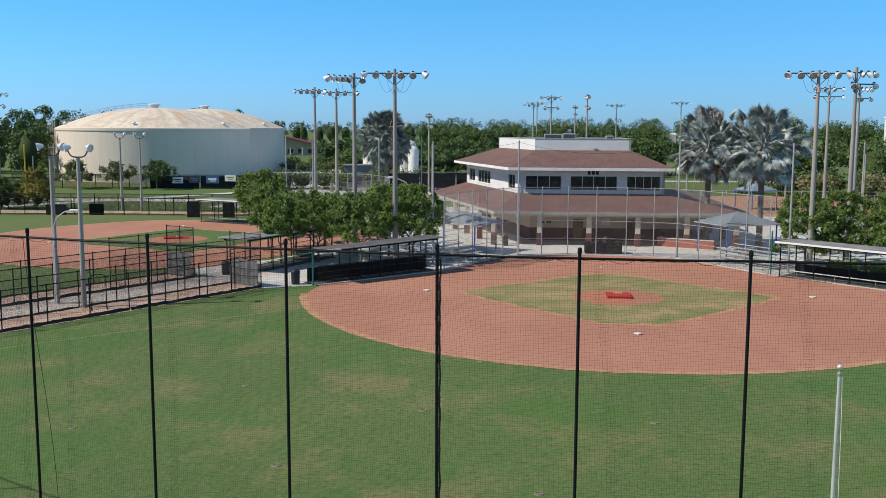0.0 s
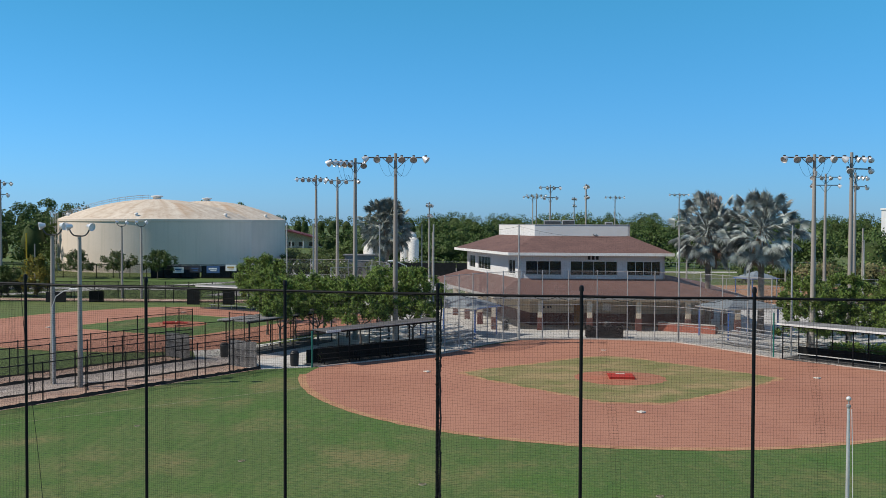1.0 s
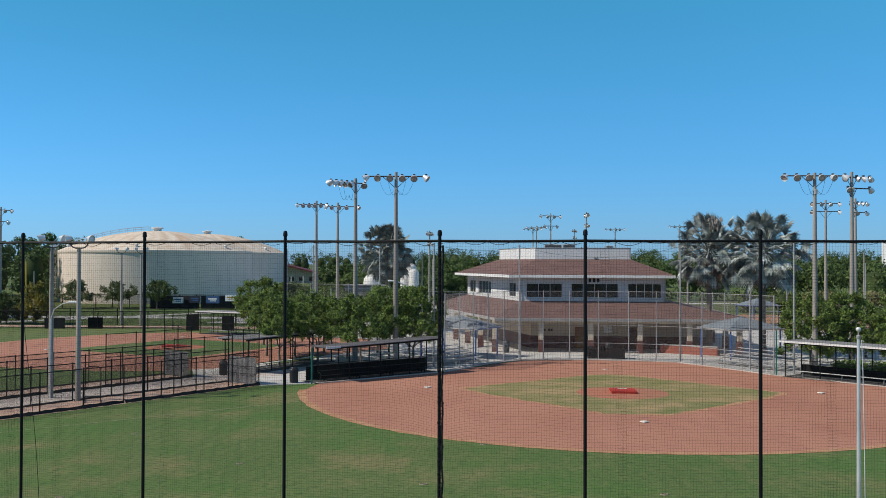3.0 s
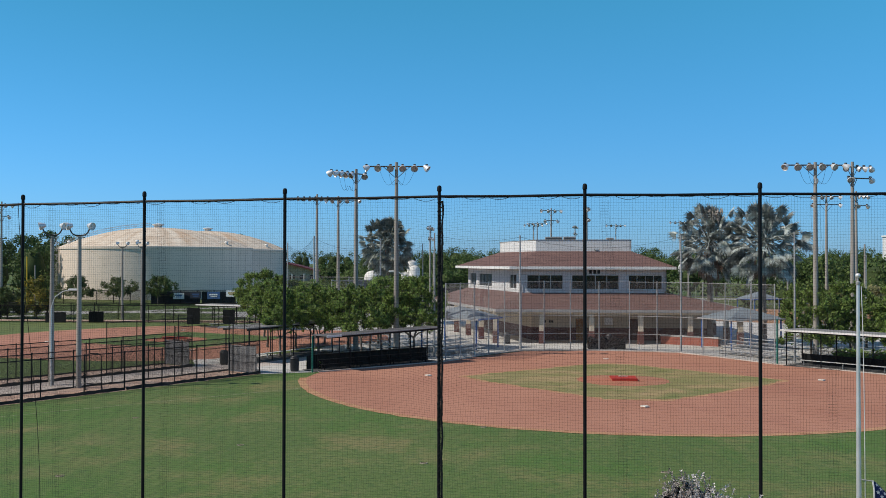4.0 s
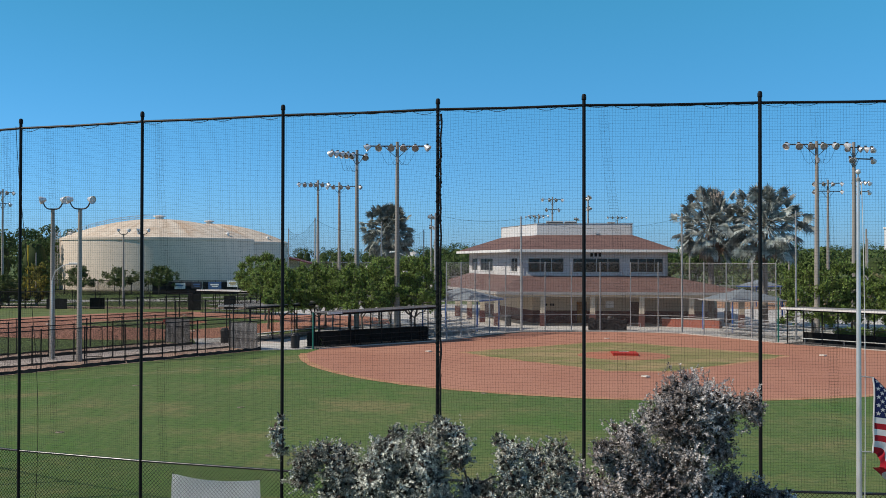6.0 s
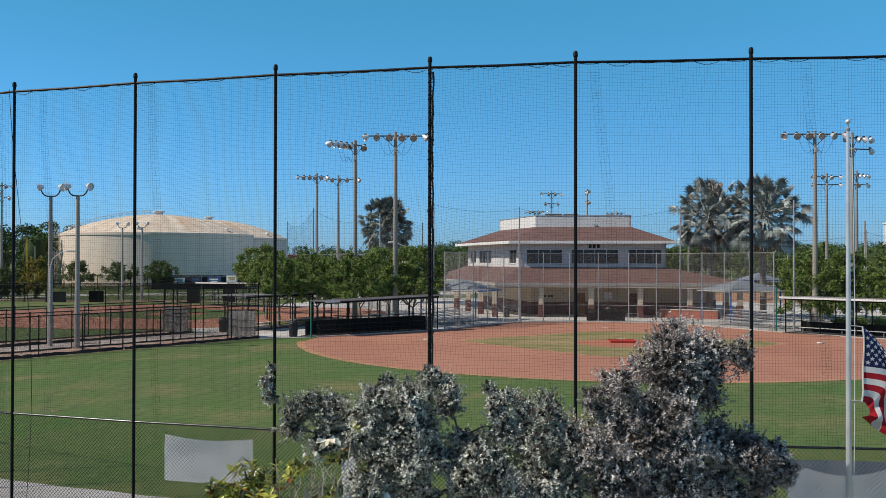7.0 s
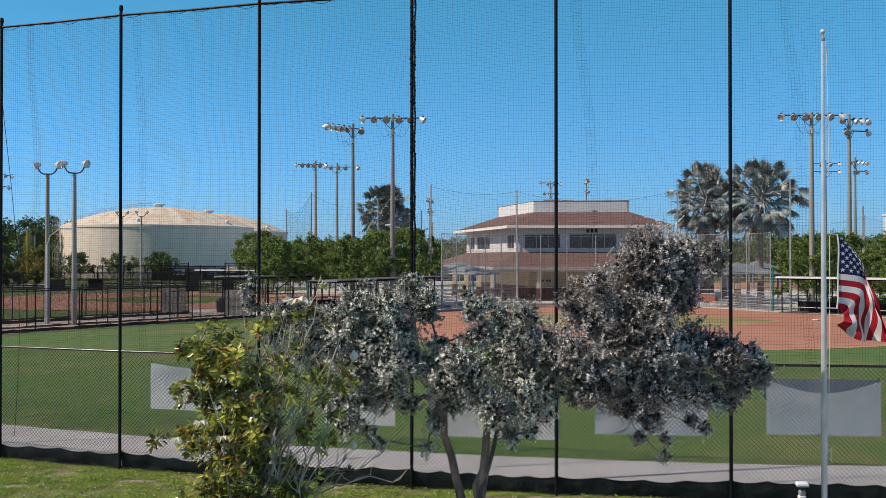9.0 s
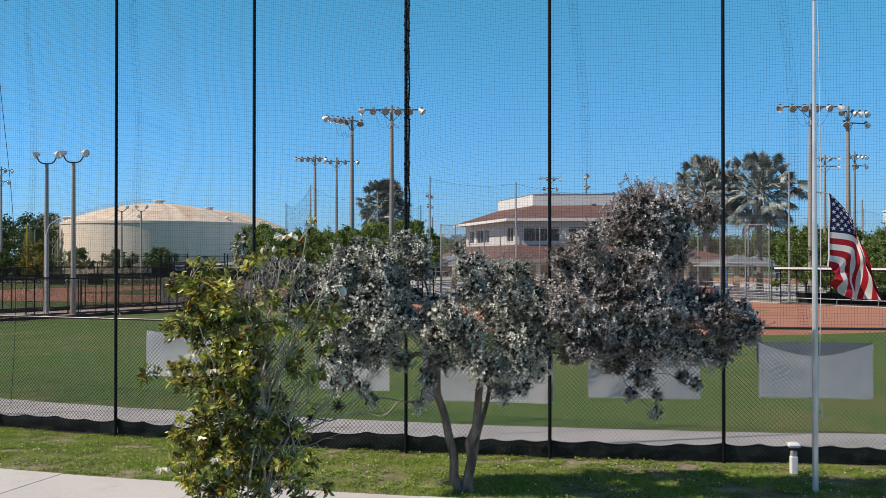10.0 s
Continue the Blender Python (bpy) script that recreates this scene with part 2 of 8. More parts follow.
def radial_streaks(m, colour, turns, low, high, amount):
    """Stains that run outward from the middle of a round roof."""
    n, l = m.node_tree.nodes, m.node_tree.links
    b = n["Principled BSDF"]
    old = b.inputs["Base Color"].links[0].from_socket
    tc, sp, at = n.new("ShaderNodeTexCoord"), n.new("ShaderNodeSeparateXYZ"), n.new("ShaderNodeMath")
    l.new(tc.outputs["Object"], sp.inputs[0])
    at.operation = 'ARCTAN2'
    l.new(sp.outputs[1], at.inputs[0])
    l.new(sp.outputs[0], at.inputs[1])
    rad = n.new("ShaderNodeVectorMath")
    rad.operation = 'LENGTH'
    l.new(tc.outputs["Object"], rad.inputs[0])
    cb, mp = n.new("ShaderNodeCombineXYZ"), n.new("ShaderNodeMapping")
    l.new(at.outputs[0], cb.inputs[0])
    l.new(rad.outputs["Value"], cb.inputs[1])
    mp.inputs["Scale"].default_value = (turns, 0.09, 1)
    l.new(cb.outputs[0], mp.inputs[0])
    ns, rg, mix = n.new("ShaderNodeTexNoise"), n.new("ShaderNodeMapRange"), n.new("ShaderNodeMix")
    ns.inputs["Scale"].default_value, ns.inputs["Detail"].default_value = 1.0, 6
    l.new(mp.outputs[0], ns.inputs[0])
    rg.inputs[1].default_value, rg.inputs[2].default_value, rg.inputs[4].default_value = low, high, amount
    l.new(ns.outputs[0], rg.inputs[0])
    mix.data_type = 'RGBA'
    mix.inputs[7].default_value = (*colour, 1)
    l.new(rg.outputs[0], mix.inputs[0])
    l.new(old, mix.inputs[6])
    l.new(mix.outputs[2], b.inputs["Base Color"])
    return m


TANK_DOME = radial_streaks(radial_streaks(TANK_DOME, (0.44, 0.33, 0.23), 9.0, 0.46, 0.68, 0.6), (0.45, 0.25, 0.12), 2.6, 0.60, 0.72, 0.6)
RED_ROOF = mat("red_metal_roof", (0.15, 0.035, 0.035), (0.12, 0.03, 0.03), 0.5, 8, 0.6, grain=0.15)
WHITE_TANK = mat("white_tank_paint", (0.70, 0.68, 0.63), (0.60, 0.58, 0.53), 0.6, 10, 0.6, grain=0.1)
BARK = mat("grey_bark", (0.17, 0.148, 0.125), (0.08, 0.066, 0.055), 5, 45, 0.95, bump=0.9, grain=0.4, stretch=(1, 1, 0.3))
PALM_BARK = mat("palm_trunk", (0.22, 0.185, 0.15), (0.15, 0.125, 0.10), 1.5, 18, 0.95, bump=0.6, grain=0.35, stretch=(0.4, 0.4, 3))
TWIG = mat("pale_twig", (0.54, 0.46, 0.385), (0.30, 0.25, 0.205), 8, 60, 0.9, bump=0.4, grain=0.3)
GREY_STEM = mat("furrowed_grey_stem", (0.24, 0.20, 0.165), (0.07, 0.058, 0.05), 9, 60, 0.95, bump=1.0, grain=0.55, stretch=(1, 1, 0.25))
SILVER_LEAF = layered(mat("silver_leaf", (0.60, 0.605, 0.53), (0.20, 0.21, 0.172), 1.6, 40, 0.52, bump=0, grain=0.15, island=0.7, thin=0.03, spec=0.35),
                      (0.22, 0.19, 0.145), 0.9, 0.58, 0.75, 0.4)
# browner, slightly darker leaf for the top and low right boughs
BROWN_SILVER_LEAF = layered(mat("brown_silver_leaf", (0.60, 0.57, 0.54), (0.185, 0.16, 0.148), 1.8, 40, 0.52, bump=0, grain=0.15, island=0.7, thin=0.02, spec=0.35),
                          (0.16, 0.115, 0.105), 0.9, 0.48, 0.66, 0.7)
MAG_LEAF = layered(mat("magnolia_leaf", (0.52, 0.51, 0.105), (0.100, 0.130, 0.034), 4.0, 30, 0.28, bump=0, grain=0.2, island=0.8, thin=0.38, spec=0.7),
                   (0.34, 0.30, 0.045), 3.0, 0.56, 0.70, 0.8)
MAG_OLD = mat("old_magnolia_leaf", (0.30, 0.12, 0.03), (0.20, 0.07, 0.02), 3, 30, 0.6, bump=0, grain=0.2, island=0.4, thin=0.2)
PETAL = mat("white_petal", (0.82, 0.80, 0.70), (0.72, 0.66, 0.50), 6, 30, 0.6, bump=0, grain=0.1, thin=0.25)
TREE_LEAF = layered(mat("tree_leaf", (0.185, 0.275, 0.060), (0.235, 0.32, 0.076), 0.5, 20, 0.55, bump=0, grain=0.2, island=0.5, thin=0.36),
                    (0.115, 0.18, 0.045), 0.8, 0.5, 0.65, 0.7)
# brown dead leaf, its tone darkened for the shade deep in the crown
WITHERED_SHADE = mat("withered_shade_leaf", (0.075, 0.055, 0.045), (0.045, 0.038, 0.032), 3, 30, 0.9, bump=0, grain=0.3, island=0.4)
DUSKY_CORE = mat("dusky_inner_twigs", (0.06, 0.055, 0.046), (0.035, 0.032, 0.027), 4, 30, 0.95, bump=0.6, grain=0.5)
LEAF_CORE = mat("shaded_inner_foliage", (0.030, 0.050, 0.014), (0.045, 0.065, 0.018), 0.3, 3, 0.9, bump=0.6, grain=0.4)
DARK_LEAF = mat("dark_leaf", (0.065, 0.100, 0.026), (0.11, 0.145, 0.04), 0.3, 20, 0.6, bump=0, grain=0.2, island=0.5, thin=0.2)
OLIVE_LEAF = mat("olive_leaf", (0.16, 0.18, 0.075), (0.10, 0.125, 0.05), 0.4, 20, 0.6, bump=0, grain=0.2, island=0.5, thin=0.2)
DRY_SCRUB = mat("dry_scrub", (0.22, 0.18, 0.10), (0.12, 0.13, 0.05), 0.15, 8, 0.8, bump=0, grain=0.25, island=0.45, thin=0.2)
YELLOW_LEAF = mat("yellow_leaf", (0.30, 0.24, 0.035), (0.17, 0.165, 0.035), 0.8, 20, 0.6, bump=0, grain=0.2, island=0.5, thin=0.25)
FAR_LEAF = layered(mat("far_leaf", (0.060, 0.104, 0.024), (0.095, 0.138, 0.034), 0.05, 2, 0.7, bump=0, grain=0.25, island=0.45, thin=0.2),
                   (0.045, 0.085, 0.026), 0.035, 0.45, 0.6, 0.8)
PALM_LEAF = mat("silver_palm_leaf", (0.47, 0.505, 0.48), (0.155, 0.175, 0.155), 0.9, 8, 0.45, bump=0, grain=0.15, vary=0.45, thin=0.05, spec=0.4)
PALM_GREEN = mat("green_palm_leaf", (0.37, 0.40, 0.36), (0.16, 0.18, 0.15), 0.7, 8, 0.5, bump=0, grain=0.15, vary=0.35, thin=0.10, spec=0.4)
PALM_DEAD = mat("dead_palm_leaf", (0.38, 0.26, 0.20), (0.25, 0.17, 0.13), 0.7, 8, 0.8, bump=0, grain=0.2, island=0.3, thin=0.15)
WEED = mat("weed_leaf", (0.14, 0.24, 0.036), (0.27, 0.35, 0.07), 2.6, 15, 0.6, bump=0, grain=0.2, island=0.6, thin=0.25)
BLADE = mat("grass_blade", (0.23, 0.37, 0.05), (0.34, 0.395, 0.085), 1.8, 15, 0.7, bump=0, grain=0.2, island=0.45, thin=0.3)
BANNER = mat("white_banner_vinyl", (0.93, 0.925, 0.92), (0.87, 0.865, 0.86), 1.3, 20, 0.5, bump=0.1, grain=0.06, thin=0.12)
BANNER_GREY = mat("grey_banner_vinyl", (0.26, 0.30, 0.34), (0.22, 0.25, 0.29), 1.3, 20, 0.6, bump=0.1, grain=0.1)
FLAG_RED = mat("flag_red", (0.42, 0.012, 0.025), (0.36, 0.01, 0.02), 5, 120, 0.7, bump=0.1, grain=0.12, thin=0.25)
FLAG_WHITE = mat("flag_white", (0.75, 0.74, 0.72), (0.68, 0.67, 0.66), 5, 120, 0.7, bump=0.1, grain=0.08, thin=0.25)
FLAG_BLUE = mat("flag_blue", (0.016, 0.024, 0.10), (0.013, 0.02, 0.085), 5, 120, 0.7, bump=0.1, grain=0.12, thin=0.2)
BIN = mat("black_plastic", (0.02, 0.02, 0.022), (0.03, 0.03, 0.032), 2, 30, 0.5, grain=0.2)
DARK_ROOF = layered(mat("dark_weathered_roofing", (0.11, 0.105, 0.105), (0.075, 0.072, 0.072), 0.8, 18, 0.85, grain=0.3), (0.17, 0.165, 0.16), 1.2, 0.55, 0.75, 0.5)
SHED_GREY = layered(mat("weathered_roofing", (0.24, 0.235, 0.23), (0.17, 0.165, 0.16), 0.8, 18, 0.85, grain=0.25), (0.09, 0.085, 0.08), 1.2, 0.5, 0.7, 0.6)
SIGN_BLUE = mat("blue_print", (0.06, 0.13, 0.28), (0.05, 0.10, 0.22), 2, 20, 0.6, grain=0.15)
SIGN_DARK = mat("dark_print", (0.03, 0.035, 0.05), (0.04, 0.045, 0.06), 2, 20, 0.6, grain=0.15)
YELLOW_PAINT = mat("yellow_paint", (0.55, 0.36, 0.02), (0.45, 0.29, 0.02), 1, 20, 0.6, grain=0.12)
SIGN_GOLD = mat("gold_print", (0.50, 0.32, 0.04), (0.42, 0.25, 0.03), 2, 20, 0.6, grain=0.15)
LETTER = mat("black_lettering", (0.015, 0.015, 0.015), (0.02, 0.02, 0.02), 2, 20, 0.5, grain=0.1)
GLASS = bpy.data.materials.new("window_glass")
GLASS.use_nodes = True
gb = GLASS.node_tree.nodes["Principled BSDF"]
gb.inputs["Base Color"].default_value = (0.16, 0.17, 0.18, 1)
gb.inputs["Roughness"].default_value = 0.03
gb.inputs["Transmission Weight"].default_value = 0.85
gb.inputs["IOR"].default_value = 1.45
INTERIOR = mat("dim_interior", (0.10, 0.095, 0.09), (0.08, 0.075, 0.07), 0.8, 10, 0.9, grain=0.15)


# ---- building blocks ----
ORIGIN = {}


def thing(name, at, label, category, group="", kind=""):
    ob = new(name)
    ob.location = at
    ob.empty_display_size = 0.2
    ORIGIN[ob.name] = Vector(at)
    return tagged(ob, label, category, group, kind)


class Geo:
    """Collects faces for one mesh."""

    def __init__(self):
        self.v, self.f, self.s, self.count = [], [], [], 0

    def add(self, verts, faces, smooth=False):
        verts = np.asarray(verts, float).reshape(-1, 3)
        self.v.append(verts)
        k = self.count
        if isinstance(faces, np.ndarray):
            self.f.extend((faces + k).tolist())
        else:
            self.f.extend([[i + k for i in f] for f in faces])
        self.s.extend([smooth] * len(faces))
        self.count += len(verts)
        return self

    def box(self, lo, hi, m=None):
        (a, b, c), (d, e, f) = lo, hi
        p = [(a, b, c), (d, b, c), (d, e, c), (a, e, c), (a, b, f), (d, b, f), (d, e, f), (a, e, f)]
        if m is not None:
            p = [m @ Vector(q) for q in p]
        return self.add(p, [(3, 2, 1, 0), (4, 5, 6, 7), (0, 1, 5, 4), (1, 2, 6, 5), (2, 3, 7, 6), (3, 0, 4, 7)])

    def cbox(self, lo, hi, c=0.01, m=None):
        """A box with chamfered edges."""
        lo, hi = np.array(lo, float), np.array(hi, float)
        c = min(c, *((hi - lo) * 0.45))
        mid, half = (lo + hi) / 2, (hi - lo) / 2
        pts, key = [], {}
        for sx in (-1, 1):
            for sy in (-1, 1):
                for sz in (-1, 1):
                    for ax in range(3):
                        s = np.array((sx, sy, sz), float)
                        h = half - c
                        h[ax] = half[ax]
                        key[(sx, sy, sz, ax)] = len(pts)
                        q = mid + s * h
                        pts.append(m @ Vector(q) if m is not None else q)
        faces = []
        for ax in range(3):
            o1, o2 = (ax + 1) % 3, (ax + 2) % 3
            for s in (-1, 1):
                loop = []
                for a, b in ((-1, -1), (1, -1), (1, 1), (-1, 1)):
                    t = [0, 0, 0]
                    t[ax], t[o1], t[o2] = s, a, b
                    loop.append(key[(*t, ax)])
                faces.append(loop if s > 0 else loop[::-1])
            for a in (-1, 1):
                for b in (-1, 1):
                    t1, t2 = [0, 0, 0], [0, 0, 0]
                    t1[o1], t1[o2], t1[ax] = a, b, -1
                    t2[o1], t2[o2], t2[ax] = a, b, 1
                    f = [key[(*t1, o1)], key[(*t2, o1)], key[(*t2, o2)], key[(*t1, o2)]]
                    faces.append(f if a * b > 0 else f[::-1])
        for sx in (-1, 1):
            for sy in (-1, 1):
                for sz in (-1, 1):
                    f = [key[(sx, sy, sz, i)] for i in range(3)]
                    faces.append(f if sx * sy * sz > 0 else f[::-1])
        return self.add(pts, faces)

    def slab(self, outline, z0, z1):
        k = len(outline)
        p = [(x, y, z0) for x, y in outline] + [(x, y, z1) for x, y in outline]
        return self.add(p, [list(range(k))[::-1], list(range(k, 2 * k))] + [(i, (i + 1) % k, k + (i + 1) % k, k + i) for i in range(k)])

    def tube(self, pts, r, n=8, caps=True):
        """A round bar along points; r: one radius or one per point."""
        pts = [Vector(p) for p in pts]
        rr = list(r) if isinstance(r, (list, tuple)) else [r] * len(pts)
        verts, side = [], None
        for i, p in enumerate(pts):
            d = (pts[min(i + 1, len(pts) - 1)] - pts[max(i - 1, 0)]).normalized()
            if side is None:
                side = d.orthogonal().normalized()
            side = (side - d * side.dot(d)).normalized()
            up = d.cross(side)
            for k in range(n):
                a = 2 * math.pi * k / n
                verts.append(p + (side * math.cos(a) + up * math.sin(a)) * rr[i])
        m = len(pts)
        faces = [(i * n + k, i * n + (k + 1) % n, (i + 1) * n + (k + 1) % n, (i + 1) * n + k) for i in range(m - 1) for k in range(n)]
        self.add(verts, faces, True)
        if caps:
            b = self.count - m * n
            self.f.append([b + k for k in range(n)][::-1])
            self.f.append([b + (m - 1) * n + k for k in range(n)])
            self.s += [False, False]
        return self

    def lathe(self, profile, n=16, m=None):
        """Profile (radius, height) turned round z, then laid by m."""
        verts = []
        for r, z in profile:
            for k in range(n):
                a = 2 * math.pi * k / n
                q = Vector((r * math.cos(a), r * math.sin(a), z))
                verts.append(m @ q if m is not None else q)
        faces = [(i * n + k, i * n + (k + 1) % n, (i + 1) * n + (k + 1) % n, (i + 1) * n + k) for i in range(len(profile) - 1) for k in range(n)]
        return self.add(verts, faces, True)

    def prisms(self, P, Q, r):
        """Many thin three-sided bars at once."""
        P, Q = np.asarray(P, float), np.asarray(Q, float)
        if not len(P):
            return self
        d = Q - P
        d /= np.maximum(np.linalg.norm(d, axis=1, keepdims=True), 1e-9)
        ref = np.where(np.abs(d[:, 2:3]) > 0.9, np.array([[1.0, 0, 0]]), np.array([[0, 0, 1.0]]))
        s = np.cross(d, ref)
        s /= np.linalg.norm(s, axis=1, keepdims=True)
        u = np.cross(s, d)
        ring = [(math.cos(a) * s + math.sin(a) * u) * r for a in (0.5, 2.6, 4.7)]
        V = np.stack([P + o for o in ring] + [Q + o for o in ring], axis=1).reshape(-1, 3)
        base = (np.arange(len(P)) * 6)[:, None]
        F = np.concatenate([base + np.array([[a, b, b + 3, a + 3]]) for a, b in ((0, 1), (1, 2), (2, 0))])
        return self.add(V, F)

    def mesh(self, name, org=None):
        me = bpy.data.meshes.new(name)
        V = np.concatenate(self.v)
        if org is not None:
            V = V - np.array(org)
        me.from_pydata(V.tolist(), [], self.f)
        me.polygons.foreach_set("use_smooth", self.s)
        if any(self.s):
            me.set_sharp_from_angle(angle=radians(40))
        return me


def part(name, geo, material, parent, label=""):
    """One mesh under a thing or a part; geo in world metres."""
    org = ORIGIN[parent.name]
    me = geo.mesh(name, org)
    me.materials.append(material)
    ob = new(name, me)
    ob.parent = parent
    ORIGIN[ob.name] = org
    return tagged(ob, label)


def solo(name, geo, material, label, category="", kind="", at=(0, 0, 0), group=""):
    """A top-level thing or piece of the setting of one mesh."""
    me = geo.mesh(name, at)
    me.materials.append(material)
    ob = new(name, me)
    ob.location = at
    ORIGIN[ob.name] = Vector(at)
    return tagged(ob, label, category, group, kind)


def piece(name, me, parent, m):
    """A repeated part that shares its mesh."""
    ob = new(name, me)
    ob.parent = parent
    ob.matrix_basis = Matrix.Translation(-ORIGIN[parent.name]) @ m
    ORIGIN[ob.name] = ORIGIN[parent.name]
    return ob


def chain_link(g, a, b, z0, z1, pitch=0.072, r=0.002):
    """Diamond wire between two posts."""
    a, b = Vector((a[0], a[1], 0)), Vector((b[0], b[1], 0))
    L, h = (b - a).length, z1 - z0
    d = (b - a) / L
    k = np.arange(-h + pitch / 2, L, pitch)
    x0, x1 = np.maximum(k, 0), np.minimum(k + h, L)
    P, Q = [], []
    for xa, za, xb, zb in ((x0, z0 + x0 - k, x1, z0 + x1 - k), (x0, z1 - (x0 - k), x1, z1 - (x1 - k))):
        P.append(np.stack([a.x + d.x * xa, a.y + d.y * xa, za], 1))
        Q.append(np.stack([a.x + d.x * xb, a.y + d.y * xb, zb], 1))
    return g.prisms(np.concatenate(P), np.concatenate(Q), r)


def sub(p, q, step):
    """Points every step metres from p to q."""
    p, q = Vector(p), Vector(q)
    n = max(1, round((q - p).length / step))
    return [p.lerp(q, i / n) for i in range(n + 1)]


def fence(name, line, h, label, post_mat=BLACK, wire_mat=VINYL, post_r=0.035, rails=(), wire_r=0.002, pitch=0.072, skirt=0.0, group="", wire=True, rail_r=0.022):
    """Posts, rails and chain link along a line of post places."""
    root = thing(name, (*line[0], 0), label, "fence", group)
    post = Geo().tube([(0, 0, -0.1), (0, 0, h)], post_r, 8).lathe([(post_r * 1.2, h), (post_r * 1.1, h + 0.03), (0.001, h + 0.06)], 8).mesh("post")
    post.materials.append(post_mat)
    for p in line:
        piece("post", post, root, pose(p[0], p[1], 0))
    for a, b in zip(line, line[1:]):
        for z in (h - 0.03, *rails):
            part("rail", Geo().tube([(a[0], a[1], z), (b[0], b[1], z)], rail_r, 6, False), post_mat, root)
    if wire:
        g = Geo()
        for a, b in zip(line, line[1:]):
            chain_link(g, a, b, 0.03, h - 0.03, pitch, wire_r)
        tagged(part("chain_link", g, wire_mat, root), kind="stuff")
    # black skirt is windscreen and also paints the shadow band along the foot
    if skirt:
        rng = random.Random(len(name))
        for a, b in zip(line, line[1:]):
            g = Geo()
            pts = sub((a[0], a[1], 0), (b[0], b[1], 0), 0.35)
            nrm = Vector((b[1] - a[1], a[0] - b[0], 0)).normalized()
            top = [p + Vector((0, 0, skirt * rng.uniform(0.75, 1.1))) + nrm * 0.04 for p in pts]
            low = [p + nrm * rng.uniform(0.08, 0.3) for p in pts]
            k = len(pts)
            g.add([*low, *top], [(i, i + 1, k + i + 1, k + i) for i in range(k - 1)], True)
            part("windscreen_skirt", g, SCREEN, root, "sagging black windscreen and painted shadow strip along the fence foot")
    return root


class Field:
    """A ball field's own axes: u to the right, v from second base to home and on."""

    def __init__(self, home, turn):
        self.m = pose(home[0], home[1], 0, 0, 0, turn)
        self.turn = turn

    def __call__(self, u, v, z=0.0):
        return self.m @ Vector((u, v, z))

    def xy(self, u, v):
        p = self.m @ Vector((u, v, 0))
        return (p.x, p.y)


FIELD_1 = Field((12.63, 78.38), -4.73)
FIELD_2 = Field((-13.6, 101.0), -73.1)


# ---- ground and paving ----
def wobble(outline, step, amount, seed=0, closed=True):
    """Divides an outline and lets its edge wander a little."""
    pts = []
    k = len(outline)
    for i in range(k if closed else k - 1):
        a, b = Vector((*outline[i], 0)), Vector((*outline[(i + 1) % k], 0))
        n = max(1, round((b - a).length / step))
        pts += [a.lerp(b, j / n) for j in range(n)]
    out = []
    for p in pts:
        q = p * (0.9 / step) + Vector((seed * 7.1, 0, 3.3))
        out.append((p.x + amount * noise.noise(q), p.y + amount * noise.noise(q + Vector((0, 0, 9)))))
    return out


def sheet(name, outline, z, material, label, kind="structure"):
    g = Geo().add([(x, y, z) for x, y in outline], [list(range(len(outline)))])
    if sum(x0 * y1 - x1 * y0 for (x0, y0), (x1, y1) in zip(outline, outline[1:] + outline[:1])) < 0:
        g.f[0].reverse()
    return solo(name, g, material, label, "ground", kind)


def arc(c, r, a0, a1, n):
    return [(c[0] + r * math.cos(radians(a0 + (a1 - a0) * i / n)), c[1] + r * math.sin(radians(a0 + (a1 - a0) * i / n))) for i in range(n + 1)]


HOME = FIELD_1.xy(0, 0)
FENCE_R = 61.42
g = Geo()
rings = [0, 30, 60, 100, 160, 250, 400, 700, 1200, 2200, 4200]
n = 48
g.add([(r * math.cos(2 * math.pi * k / n), 80 + r * math.sin(2 * math.pi * k / n), -0.03) for r in rings for k in range(n)],
      [(i * n + k, (i + 1) * n + k, (i + 1) * n + (k + 1) % n, i * n + (k + 1) % n) for i in range(1, len(rings) - 1) for k in range(n)] + [[n + k for k in range(n)]])
solo("ground", g, LAND, "wide flat land of mown grass reaching the horizon", "ground", "structure")

# outfield of the near ball field and the strip outside its fence
outfield = arc(HOME, 58.4, 228, 318, 60) + [FIELD_1.xy(34, -20), FIELD_1.xy(20, 0), FIELD_1.xy(0, 8), FIELD_1.xy(-14, -2)] + [(-13.0, 67.3), (-23.6, 53.4), (-27.5, 47.5)]
sheet("outfield_grass", outfield, 0.0, TURF, "mown green outfield turf with dry straw-coloured patches")
track = arc(HOME, 61.3, 228, 318, 60) + arc(HOME, 58.4, 228, 318, 60)[::-1]
sheet("warning_track", wobble(track, 0.8, 0.10, 3), 0.010, TRACK, "pale crushed-shell warning track along the fence")
strip = arc(HOME, 64.6, 226, 320, 60) + arc(HOME, 61.3, 226, 320, 60)[::-1]
sheet("grass_verge", strip, 0.004, ROUGH_GRASS, "weedy grass verge with bare sandy patches")
verge = arc(HOME, 75, 226, 320, 40) + arc(HOME, 66.5, 226, 320, 40)[::-1]
sheet("grass_verge", verge, 0.004, ROUGH_GRASS, "weedy grass behind the footpath")

# plaza, walkway and bullpens
F_O, F_D, F_N = Vector((-23.4, 53.7, 0)), Vector((0.59, 0.807, 0)), Vector((-0.807, 0.59, 0))


